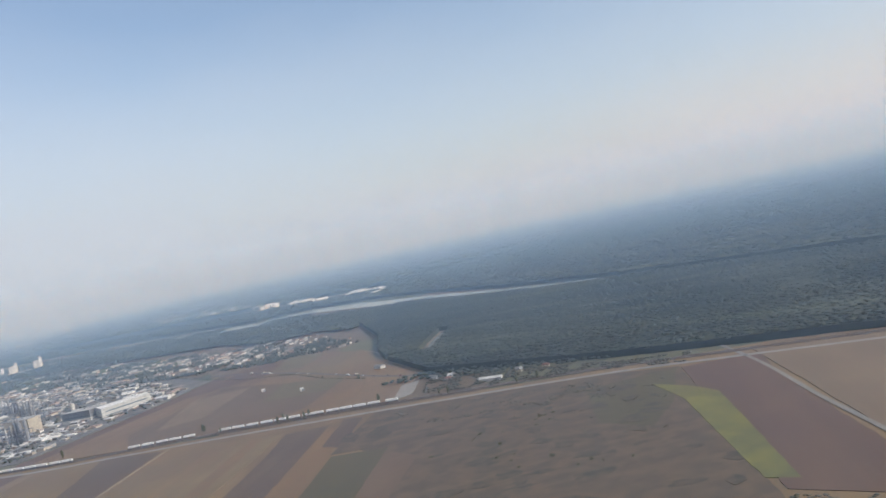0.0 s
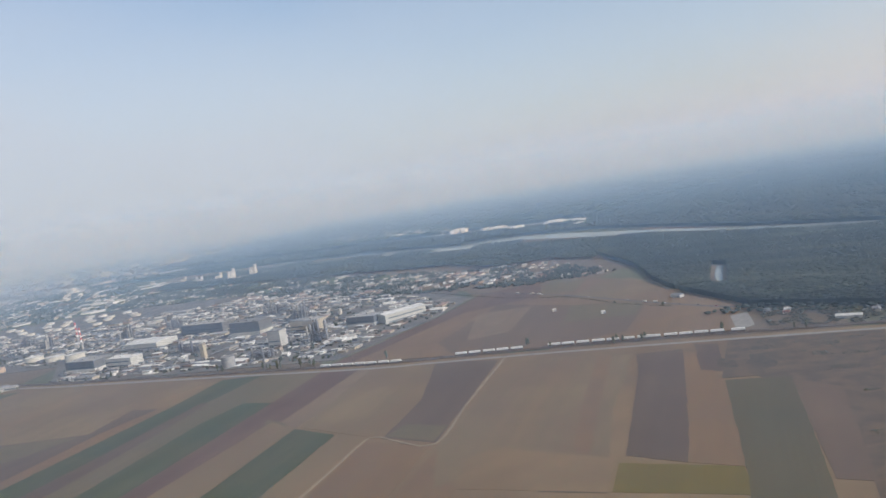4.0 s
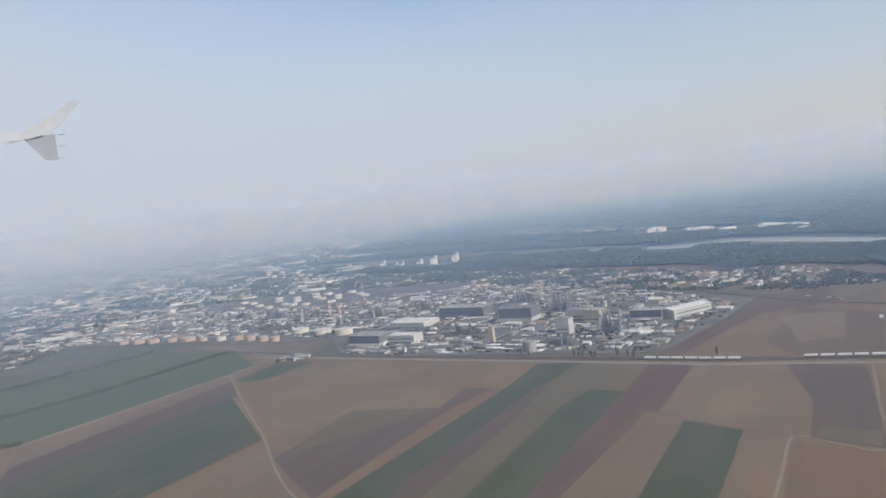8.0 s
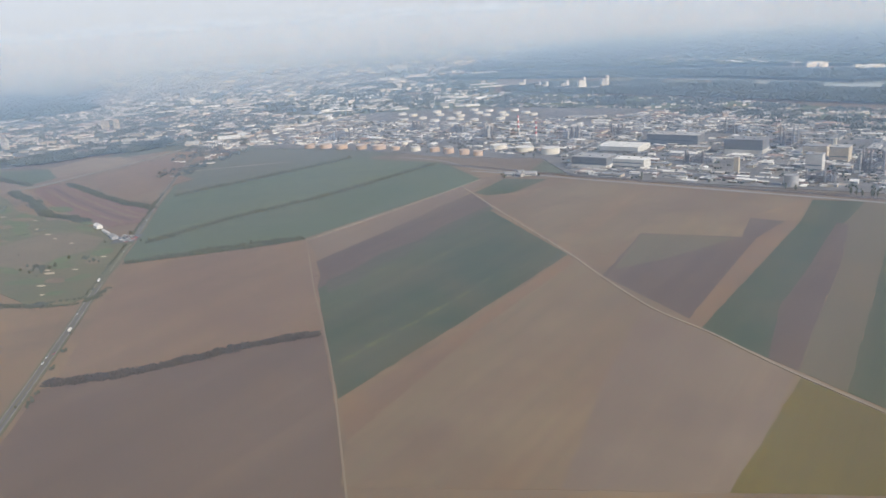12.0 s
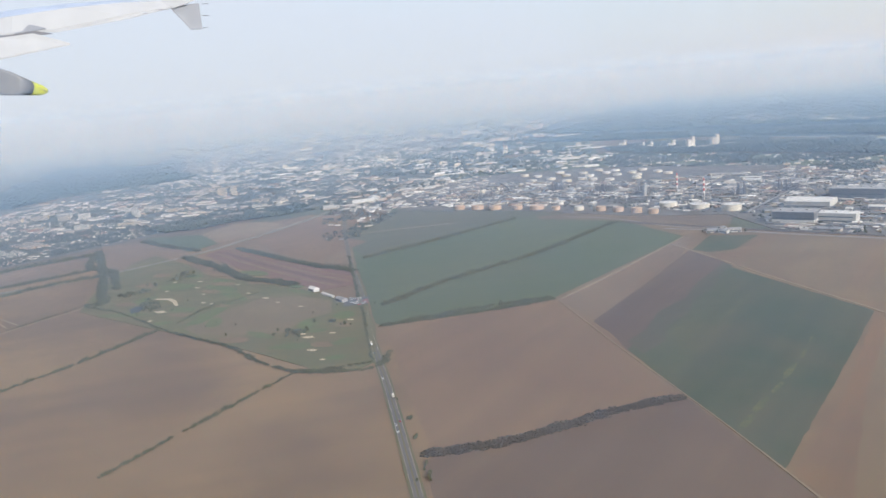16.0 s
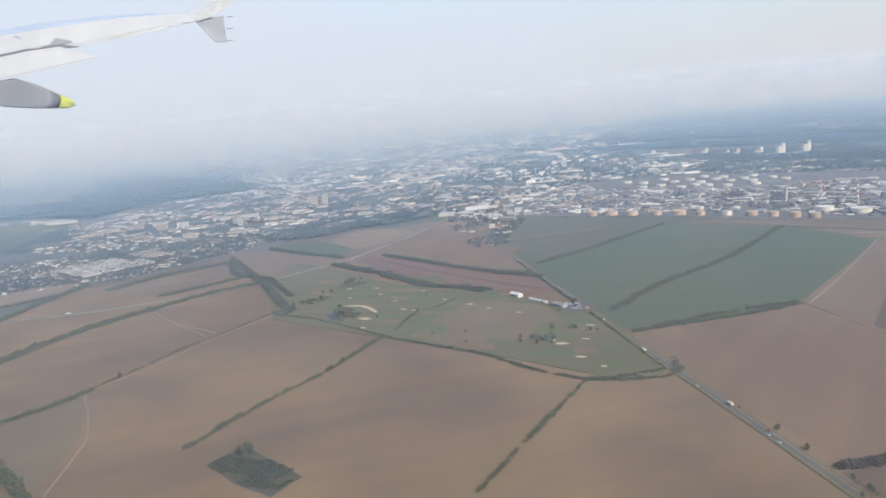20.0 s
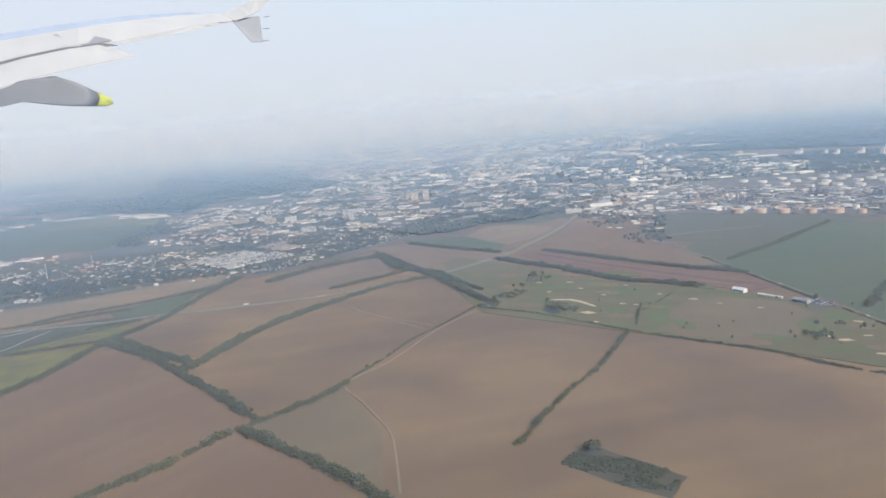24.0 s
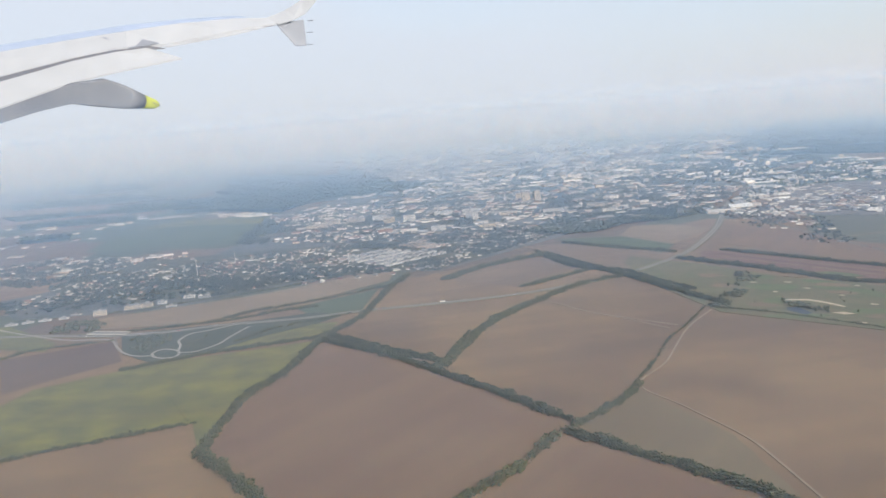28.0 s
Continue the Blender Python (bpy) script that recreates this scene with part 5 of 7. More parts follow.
for outline in ([(-2013, 514), (-1900, 590), (-1866, 614), (-1905, 646), (-1990, 610), (-2076, 553)], [(-1836, 400), (-1790, 440), (-1830, 470), (-1888, 433)], [(-2163, 604), (-2050, 690), (-1990, 720), (-2040, 760), (-2160, 690), (-2260, 640)],
                [(-1983, 696), (-1930, 770), (-1890, 874), (-1990, 900), (-2100, 850), (-2120, 760)], [(-2420, 764), (-2200, 870), (-2150, 930), (-2330, 960), (-2560, 850)], [(-1600, 900), (-1570, 960), (-1600, 1060), (-1690, 1120), (-1690, 960)],
                [(-2840, 1190), (-2727, 1106), (-2560, 1050), (-2480, 1180), (-2700, 1300)]):
    wood(outline, 8.0, 5.2, 5.0, "dark belt of trees on the plain", "grove", even=0.38)
wood([(-3600, 500), (-2900, 700), (-2400, 700), (-2900, 350), (-3500, 200)], 22.0, 13.0, 6.0, "far dark belt of forest", even=0.35)
wood([(-1420, 110), (-1330, 175), (-1270, 250), (-1200, 300), (-1215, 330), (-1320, 300), (-1400, 210), (-1480, 130)], 4.4, 1.7, 2.4, "dark green trees between suburban houses", bare=0.02)
wood([(-895, 262), (-886, 265), (-880, 258), (-873, 250), (-877, 246), (-884, 252), (-892, 254)], 2.0, 1.2, 1.3, "dark bushes round the golf pond", "thicket", LEAF_HEDGE, -0.4)
wood([(-935, 243), (-921, 243), (-923, 250), (-934, 252)], 2.2, 1.3, 1.5, "small dark grove on the golf course", "grove", LEAF_HEDGE, -0.5)
wood([(-933, 268), (-920, 270), (-916, 288), (-924, 290)], 2.2, 1.3, 1.5, "small dark grove on the golf course", "grove", LEAF_HEDGE, -0.5)
wood([(-930, 312), (-918, 318), (-916, 336), (-928, 328)], 2.2, 1.3, 1.5, "small dark grove on the golf course", "grove", LEAF_HEDGE, -0.5)
wood([(-1238, 80), (-1255, 94), (-1257, 105), (-1239, 112), (-1225, 102), (-1220, 86), (-1221, 75)], 2.4, 1.1, 1.1, "dark scrub inside the junction loop", "thicket", LEAF_HEDGE, -0.25)
wood([(-1329, 90), (-1297, 100), (-1305, 117), (-1330, 128), (-1343, 119), (-1340, 101)], 2.8, 1.3, 1.5, "dark grove beside the apartment blocks", "grove", LEAF_HEDGE, -0.3)
wood([(-1215, 100), (-1221, 116), (-1209, 124), (-1198, 106), (-1196, 90)], 3.4, 0.9, 0.6, "low scrub inside the slip road loop", "thicket", LEAF_HEDGE, 0.0)
wood([(-815.3, 55.1), (-811.1, 71.4), (-805, 69.5), (-774.3, 58.7), (-776.2, 47.2), (-789.6, 45.6)], 1.0, 0.9, 0.24, "dense low dark green brush over the fallow patch", "thicket", LEAF_BRUSH, -0.15)
wood([(-14, 294), (14, 318), (55, 338), (64, 292), (44, 261), (-7, 222), (-27, 240)], 1.5, 0.8, 0.16, "patchy low dark thicket on the scrubland", "thicket", LEAF_SCRUB, 0.0)
wood([(-56, 205), (30, 195), (90, 200), (80, 130), (-40, 135)], 1.6, 0.7, 0.16, "sparse low bushes on the scrubland", "thicket", LEAF_SCRUB, 0.1)
wood([(-45, 385), (50, 360), (80, 345), (70, 300), (40, 330), (-30, 350)], 1.8, 0.8, 0.25, "low scattered scrub beside the railway road", "thicket", LEAF_SCRUB, 0.15)
wood([(-27, 452), (6, 437), (66, 391), (103, 374), (95, 356), (60, 378), (18, 392), (-30, 412)], 2.0, 1.1, 0.9, "dark scrubby strip between wood and railway", "thicket", LEAF_SCRUB, -0.1)
wood([(-56, 456), (-28, 470), (4, 446), (66, 404), (70, 396), (20, 420), (-28, 445)], 4.0, 1.5, 2.2, "dark trees between the houses at the wood", "grove")

# ---- refinery ----
WALL_WHITE = plain("white_cladding", (0.56, 0.55, 0.52), (0.45, 0.44, 0.41), 0.25, 0.6, 0.0, 0.3, 0.0, 0.15)
WALL_CREAM = plain("cream_render", (0.47, 0.41, 0.31), (0.38, 0.33, 0.26), 0.25, 0.8, 0.0, 0.3, 0.0, 0.15)
WALL_GREY = plain("grey_concrete", (0.4, 0.39, 0.37), (0.3, 0.29, 0.28), 0.25, 0.85, 0.0, 0.35, 0.0, 0.25)
TOWER_WALL = plain("pale_tower_render", (0.7, 0.67, 0.61), (0.6, 0.57, 0.52), 0.25, 0.8, 0.0, 0.3, 0.0, 0.1)
WALL_DARK = plain("dark_louvred_cladding", (0.125, 0.128, 0.132), (0.165, 0.165, 0.165), 0.4, 0.7)
ROOF_GREY = plain("grey_roofing", (0.3, 0.29, 0.28), (0.2, 0.2, 0.2), 0.3, 0.8, 0.0, 0.3, 0.0, 0.3)
ROOF_WHITE = plain("white_roofing", (0.56, 0.55, 0.53), (0.45, 0.44, 0.42), 0.3, 0.7, 0.0, 0.2, 0.0, 0.12)
ROOF_RED = plain("red_tile_roof", (0.26, 0.12, 0.08), (0.2, 0.095, 0.065), 0.8, 0.85, 0.0, 0.3, 0.0, 0.3)
ROOF_RUST = plain("rusty_roofing", (0.3, 0.2, 0.15), (0.22, 0.16, 0.13), 0.4, 0.85, 0.0, 0.3, 0.0, 0.3)
TANK_TAN = plain("tan_tank_paint", (0.46, 0.34, 0.24), (0.4, 0.3, 0.22), 0.3, 0.6, 0.0, 0.25, 0.0, 0.12)
TANK_WHITE = plain("white_tank_paint", (0.6, 0.57, 0.5), (0.5, 0.47, 0.41), 0.3, 0.55, 0.0, 0.2, 0.0, 0.08)
STEEL_GREY = plain("grey_steel", (0.32, 0.32, 0.33), (0.22, 0.22, 0.23), 0.6, 0.5, 0.4)
STEEL_DARK = plain("dark_steel", (0.13, 0.13, 0.14), (0.18, 0.17, 0.17), 0.6, 0.6, 0.3)
STACK_RED = plain("red_band_paint", (0.5, 0.09, 0.06), (0.4, 0.08, 0.06), 0.6, 0.7)
STACK_WHITE = plain("white_band_paint", (0.8, 0.79, 0.76), (0.68, 0.67, 0.64), 0.6, 0.7)
GLASS = plain("dark_glazing", (0.07, 0.085, 0.1), (0.1, 0.115, 0.13), 0.5, 0.15)
GRID = -13.0


def hall(x, y, w, d, h, rz, wall, roof, label, pitch=0.0, base=None, name="industrial_hall", group="halls of the refinery", windows=True):
    """A works building: walls, roof, glazing bands, doors and vents."""
    ob = thing(name, x, y, 0, rz, label, "industrial building", group)
    if base:
        part("plinth", Bag().box(0, 0, -0.1, w + 0.2, d + 0.2, h * 0.35 + 0.1), base, ob, "white lower storey")
    part("wall", Bag().box(0, 0, -0.1, w, d, h + 0.1), wall, ob)
    if pitch:
        part("roof", Bag().gable(0, 0, h + 0.004, w, d, pitch), roof, ob)
    else:
        b = Bag().box(0, 0, h + 0.004, w + 0.3, d + 0.3, 0.25)
        for k in range(max(1, int(w / 9))):
            b.box(-w / 2 + 4.5 + 9 * k, rng.uniform(-0.3, 0.3) * d, h + 0.2, 1.6, 1.6, 0.8)
        part("roof", b, roof, ob)
    if windows and h > 2:
        for level in range(min(2, max(1, int(h / 3.2)))):
            part("window_band", Bag().box(0, -d / 2, 0.9 + level * 3.0, w * 0.86, 0.12, 0.7), GLASS, ob, "dark strip of windows")
    part("door", Bag().box(w * 0.3, -d / 2, -0.05, 1.8, 0.2, 1.8), STEEL_GREY, ob, "grey roller door")
    return ob


def tank(x, y, r, h, paint, label, group="storage tanks"):
    ob = thing("storage_tank", x, y, 0, rng.uniform(0, 360), label, "storage tank", group)
    part("shell", Bag().round(0, 0, -0.1, r, h + 0.1, 28), paint, ob)
    part("roof", Bag().round(0, 0, h + 0.004, r * 0.98, r * 0.09, 28, r * 0.08), ROOF_WHITE if paint is TANK_WHITE else paint, ob, "shallow cone roof")
    rim = Bag()
    for i in range(28):
        a, b2 = 2 * math.pi * i / 28, 2 * math.pi * (i + 1) / 28
        rim.tube((r * math.cos(a), r * math.sin(a), h + 0.15), (r * math.cos(b2), r * math.sin(b2), h + 0.15), 0.12, 4)
    part("rim", rim, STEEL_GREY, ob)
    stair = Bag()
    for i in range(12):
        a = i * 0.08
        stair.box((r + 0.25) * math.cos(a), (r + 0.25) * math.sin(a), h * i / 12, 0.5, 0.5, 0.12, math.degrees(a))
    part("stair", stair, STEEL_GREY, ob, "grey spiral stair")
    return ob


def chimney(x, y, h, r, label):
    ob = thing("chimney", x, y, 0, 0, label, "chimney", "chimneys of the refinery")
    bands = 9
    for k in range(bands):
        lo = r * (1 - 0.4 * k / bands)
        hi = r * (1 - 0.4 * (k + 1) / bands)
        mat = WALL_GREY if k < 3 else (STACK_RED if (bands - k) % 2 else STACK_WHITE)
        part("band", Bag().round(0, 0, h * k / bands, lo, h / bands, 16, hi), mat, ob, "concrete shaft section" if k < 3 else "painted band")
    part("platform", Bag().round(0, 0, h * 0.66, r * 1.1, 0.2, 16), STEEL_GREY, ob)
    return ob


def columns(x, y, count, height, label, area=9.0):
    """A process unit: slim columns in a steel frame with pipes."""
    ob = thing("process_unit", x, y, 0, GRID, label, "process unit", "process units of the refinery")
    for k in range(count):
        px, py, h, r = rng.uniform(-area, area), rng.uniform(-area * 0.6, area * 0.6), height * rng.uniform(0.5, 1.0), rng.uniform(0.5, 1.1)
        part("column", Bag().round(px, py, -0.1, r, h + 0.1, 10).round(px, py, h, r, r * 0.6, 10, r * 0.3), rng.choice((STEEL_GREY, STEEL_DARK, WALL_GREY)), ob)
        part("platform", Bag().round(px, py, h * rng.uniform(0.5, 0.9), r + 0.5, 0.15, 10), STEEL_DARK, ob)
    b = Bag()
    for i in range(4):
        for j in range(3):
            b.box(-area + i * area * 0.66, -area * 0.5 + j * area * 0.5, -0.1, 0.3, 0.3, height * 0.5)
    for level in (0.16, 0.33, 0.5):
        for j in range(3):
            b.box(0, -area * 0.5 + j * area * 0.5, height * level, area * 2, 0.3, 0.3)
        for i in range(4):
            b.box(-area + i * area * 0.66, 0, height * level, 0.3, area, 0.3)
    part("frame", b, STEEL_DARK, ob, "dark open steel frame")
    for k in range(4):
        z, py = height * rng.uniform(0.1, 0.5), rng.uniform(-area * 0.5, area * 0.5)
        part("pipe", Bag().tube((-area, py, z), (area, py, z), 0.18), STEEL_GREY, ob)
    return ob


TAN_TANK, WHITE_TANK = "round tan oil tank with a pale roof", "round white oil tank with stair"
for x, y, r in ((-827, 621, 6.5), (-807, 621, 7.4), (-786, 618, 7.3), (-762, 617, 6.2), (-741, 616, 8.2)):
    tank(x, y, r * 0.86, 4.2, TANK_TAN, TAN_TANK)
for x, y, r, h, paint in ((-720, 611, 4.8, 5.6, TANK_TAN), (-696, 607, 5.4, 6.2, TANK_WHITE), (-674, 603, 5.6, 6.2, TANK_TAN), (-656, 596, 5.6, 7.0, TANK_TAN), (-638, 590, 5.6, 7.0, TANK_TAN),
                          (-622, 584, 5.0, 7.0, TANK_TAN), (-616, 620, 9.4, 6.6, TANK_WHITE), (-587, 610, 9.8, 6.2, TANK_WHITE), (-559, 598, 9.4, 8.2, TANK_WHITE)):
    tank(x, y, r * 0.86, h * 0.66, paint, WHITE_TANK if paint is TANK_WHITE else TAN_TANK)
for k, (x, y) in enumerate(((-852, 883), (-828, 868), (-808, 900), (-790, 870), (-773, 888), (-756, 858), (-741, 883), (-722, 862), (-708, 880), (-696, 856), (-772, 815), (-758, 832), (-743, 825), (-720, 816),
                            (-800, 838), (-820, 825), (-690, 826), (-735, 905), (-760, 915), (-700, 905), (-676, 880), (-660, 860))):
    tank(x, y, 5.6, 2.6, TANK_WHITE, "low wide white oil tank", "white tank farm")
chimney(-589, 652, 21, 1.0, "tall red and white banded chimney")
chimney(-620, 690, 22, 1.1, "tall red and white banded chimney")
hall(-506, 541, 30, 18, 9.0, GRID, WALL_DARK, ROOF_GREY, "dark louvred refinery hall with grey roof", 0, WALL_WHITE)
hall(-478, 543, 28, 13, 6.8, GRID, WALL_WHITE, ROOF_WHITE, "bright white refinery hall", 0)
hall(-498, 618, 36, 26, 5.0, GRID, WALL_WHITE, ROOF_WHITE, "wide low hall with a white roof", 1.5)
hall(-460, 652, 46, 18, 9.0, GRID, WALL_DARK, ROOF_GREY, "long dark louvred refinery hall")
hall(-398, 606, 30, 18, 12.0, GRID, WALL_DARK, ROOF_GREY, "tall dark hall over a white base", 0, WALL_WHITE)
hall(-398.5, 521, 3.4, 3.4, 12.5, GRID, WALL_CREAM, ROOF_WHITE, "slim tall cream tower", 0, None, "works_tower", "towers of the refinery", False)
hall(-347, 592, 17, 12, 9.0, GRID, WALL_CREAM, ROOF_GREY, "cream rendered works building")
hall(-331, 575, 13, 13, 11.0, GRID, WALL_CREAM, ROOF_GREY, "tall cream works building")
hall(-291, 577, 24, 14, 8.0, GRID, WALL_DARK, ROOF_GREY, "dark louvred hall beside the warehouse", 0, WALL_WHITE)
hall(-264, 585, 38, 15, 7.0, 47, WALL_WHITE, ROOF_WHITE, "long bright white warehouse at the field edge", 1.2)
hall(-348, 539, 11, 9, 12.0, GRID, WALL_GREY, ROOF_GREY, "grey concrete process building")
tank(-362, 484, 4.6, 7.4, ROOF_GREY, "wide grey concrete silo", "silos")
columns(-368, 643, 8, 18, "cluster of dark distillation columns")
columns(-314, 531, 8, 18, "cluster of dark distillation columns")
columns(-655, 690, 7, 14, "grey process columns in steel frames")
columns(-560, 680, 7, 13, "grey process columns in steel frames")
columns(-700, 720, 7, 13, "grey process columns in steel frames")
columns(-760, 740, 6, 12, "grey process columns in steel frames")
columns(-430, 560, 6, 11, "grey process columns in steel frames")
columns(-345, 500, 5, 9, "grey process columns in steel frames")
columns(-520, 700, 7, 13, "grey process columns in steel frames")
columns(-420, 710, 6, 14, "grey process columns in steel frames")
columns(-830, 690, 6, 12, "grey process columns in steel frames")
TAKEN = [(ob.location.x, ob.location.y, 16.0) for ob in scene.objects if ob.parent is None and ob.name.split(".")[0] in ("industrial_hall", "storage_tank", "process_unit", "works_tower", "chimney")]
WORKS = [(-900, 640), (-755, 635), (-640, 610), (-545, 575), (-520, 515), (-494, 502), (-282, 470), (-240, 560), (-225, 620), (-330, 760), (-520, 860), (-700, 800), (-880, 820), (-930, 720)]
sheds = 0
while sheds < 210:
    x, y = rng.uniform(-930, -225), rng.uniform(470, 860)
    w, d = rng.choice(((6, 4), (11, 5), (16, 6), (21, 7), (5, 4), (8, 7))), 0
    if not inside(x, y, WORKS) or any((x - a) ** 2 + (y - b) ** 2 < (r * 0.6 + w[0] * 0.55) ** 2 for a, b, r in TAKEN):
        sheds += 0.02
        continue
    TAKEN.append((x, y, w[0]))
    kind = rng.random()
    wall, roof, label = ((WALL_WHITE, ROOF_WHITE, "small white works shed with a flat roof") if kind < 0.26 else (WALL_GREY, ROOF_GREY, "small grey works shed with a flat roof") if kind < 0.6
                         else (WALL_CREAM, ROOF_GREY, "small cream works building") if kind < 0.86 else (WALL_CREAM, ROOF_RUST, "small shed with a rusty roof"))
    hall(x, y, w[0], w[1], rng.uniform(1.2, 2.5), GRID + rng.choice((0, 90, 0)), wall, roof, label, rng.choice((0, 0, 1.0)), None, "works_shed", "sheds of the refinery", rng.random() < 0.5)
    sheds += 1
for k in range(46):
    x, y = rng.uniform(-900, -260), rng.uniform(480, 820)
    if inside(x, y, WORKS) and all((x - a) ** 2 + (y - b) ** 2 > (r * 0.5 + 3) ** 2 for a, b, r in TAKEN):
        tank(x, y, rng.uniform(1.6, 3.2), rng.uniform(2.5, 6), rng.choice((TANK_WHITE, WALL_GREY, STEEL_GREY)), "small steel vessel among works sheds", "small vessels")
        TAKEN.append((x, y, 6))


def pipe_rack(x, y, length, rz):
    ob = thing("pipe_rack", x, y, 0, rz, "raised rack of grey pipes", "pipe rack", "pipe racks")
    for k in range(5):
        part("pipe", Bag().tube((-length / 2, -1 + 0.5 * k, 2.0), (length / 2, -1 + 0.5 * k, 2.0), 0.14), rng.choice((STEEL_GREY, STEEL_DARK)), ob)
    b = Bag()
    for k in range(int(length / 7) + 1):
        b.box(-length / 2 + 7 * k, -1.2, -0.1, 0.25, 0.25, 2.0).box(-length / 2 + 7 * k, 1.2, -0.1, 0.25, 0.25, 2.0).box(-length / 2 + 7 * k, 0, 1.65, 0.25, 2.6, 0.2)
    part("trestles", b, STEEL_DARK, ob, "dark steel trestles")


for x, y, length, rz in ((-450, 590, 150, GRID), (-640, 650, 180, GRID), (-560, 730, 190, GRID), (-780, 700, 130, GRID), (-430, 510, 110, GRID), (-330, 620, 120, GRID), (-390, 560, 110, 77), (-530, 640, 130, 77),
                         (-680, 700, 120, 77), (-800, 680, 90, 77), (-300, 510, 70, 77)):
    pipe_rack(x, y, length, rz)
# the farm below the works
for x, y, w, rz in ((-562, 500, 8, 20), (-553, 498, 7, -30), (-546, 503, 9, 10), (-556, 508, 6, 60)):
    hall(x, y, w, 4, 2.2, rz, WALL_WHITE, ROOF_GREY, "small white farm building among trees", 1.2, None, "farm_building", "farm buildings")
for _ in range(14):
    stand(-554 + rng.gauss(0, 9), 500 + rng.gauss(0, 5), rng.uniform(0.5, 0.8), "small tree beside the farm buildings", "trees of the farm")
for _ in range(30):
    t = rng.random()
    stand(-520 + 240 * t + rng.gauss(0, 3), 508 - 38 * t + rng.gauss(0, 2.5), rng.uniform(0.4, 0.8), "small dark tree along the works fence", "trees along the works fence")
for _ in range(22):
    t = rng.random()
    stand(-880 + 330 * t + rng.gauss(0, 3), 612 - 40 * t * t + rng.gauss(0, 2.5), rng.uniform(0.35, 0.7), "small dark tree along the works fence", "trees along the works fence")

# ---- town, suburbs and villages ----
FACADES = assorted("town_facades", [(0.62, 0.6, 0.56), (0.4, 0.36, 0.31), (0.32, 0.3, 0.28), (0.72, 0.7, 0.66), (0.46, 0.37, 0.3), (0.55, 0.51, 0.45)])
TOWN_ROOFS = assorted("town_roofs", [(0.2, 0.125, 0.095), (0.31, 0.3, 0.295), (0.2, 0.195, 0.19), (0.22, 0.155, 0.12), (0.26, 0.255, 0.25), (0.42, 0.41, 0.39), (0.17, 0.165, 0.16)])
LONG_ROOFS = assorted("works_roofs", [(0.45, 0.45, 0.44), (0.25, 0.25, 0.25), (0.7, 0.69, 0.67), (0.22, 0.215, 0.21), (0.33, 0.32, 0.3), (0.26, 0.26, 0.25)])

PALE_ROOFS = assorted("pale_works_roofs", [(0.6, 0.59, 0.57), (0.45, 0.44, 0.43), (0.7, 0.69, 0.66)])
PALE_WALLS = assorted("pale_works_walls", [(0.65, 0.63, 0.6), (0.5, 0.48, 0.45), (0.72, 0.7, 0.67)])
CLUTTER = assorted("works_clutter_paints", [(0.4, 0.385, 0.36), (0.2, 0.19, 0.175), (0.24, 0.17, 0.13), (0.6, 0.58, 0.54), (0.12, 0.12, 0.12), (0.3, 0.26, 0.21), (0.68, 0.66, 0.62), (0.15, 0.145, 0.135), (0.5, 0.48, 0.45)])


def apartment_block(x, y, w, d, storeys, rz, wall, label, group="apartment blocks"):
    ob = thing("apartment_block", x, y, 0, rz, label, "apartment block", group)
    h = storeys * 1.15
    part("wall", Bag().box(0, 0, -0.1, w, d, h + 0.1), wall, ob)
    part("roof", Bag().box(0, 0, h + 0.004, w + 0.3, d + 0.3, 0.2).box(0, 0, h + 0.2, 2.0, 2.0, 1.0), ROOF_GREY, ob)
    for level in range(storeys):
        part("window_band", Bag().box(0, 0, 0.45 + level * 1.15, w - 1.0, d + 0.1, 0.4), GLASS, ob, "dark strip of windows")
    return ob


def house(k):
    w, d, h = rng.uniform(2.6, 3.8), rng.uniform(2.2, 3.0), rng.uniform(0.9, 1.4)
    wall, roof, label = ((WALL_WHITE, ROOF_RED, "small white house with a red tile roof"), (WALL_CREAM, ROOF_GREY, "small cream house with a grey roof"),
                         (WALL_WHITE, ROOF_GREY, "small white house with a grey roof"), (WALL_CREAM, ROOF_RED, "small cream house with a red tile roof"),
                         (WALL_WHITE, ROOF_WHITE, "small white house with a pale roof"), (WALL_GREY, ROOF_RUST, "small grey house with a brown roof"))[k]
    ob = thing("house", -900 - 30 * k, -470, 0, 0, label, "house", "suburban houses")
    part("wall", Bag().box(0, 0, -0.1, w, d, h + 0.1), wall, ob)
    part("roof", Bag().gable(0, 0, h + 0.004, w, d, d * 0.38), roof, ob)
    part("chimney", Bag().box(w * 0.2, 0.3, h, 0.4, 0.4, d * 0.5), WALL_GREY, ob)
    part("window", Bag().box(-w * 0.25, -d / 2, 0.8, 0.8, 0.08, 0.7), GLASS, ob)
    part("window", Bag().box(w * 0.25, -d / 2, 0.8, 0.8, 0.08, 0.7), GLASS, ob)
    return ob


HOUSES = [house(k) for k in range(6)]


def suburb(outline, count, label_group, keep_off=(), turn=None):
    made = 0
    xs, ys = [p[0] for p in outline], [p[1] for p in outline]
    while made < count:
        x, y = rng.uniform(min(xs), max(xs)), rng.uniform(min(ys), max(ys))
        made += 0.05
        if inside(x, y, outline) and not any(inside(x, y, o) for o in keep_off):
            ob = copy_thing(rng.choice(HOUSES), pose(x, y, 0, 0, 0, (rng.choice((0, 90)) + rng.gauss(0, 6) + (turn or 0))))
            tagged(ob, "", "", label_group)
            made += 0.95


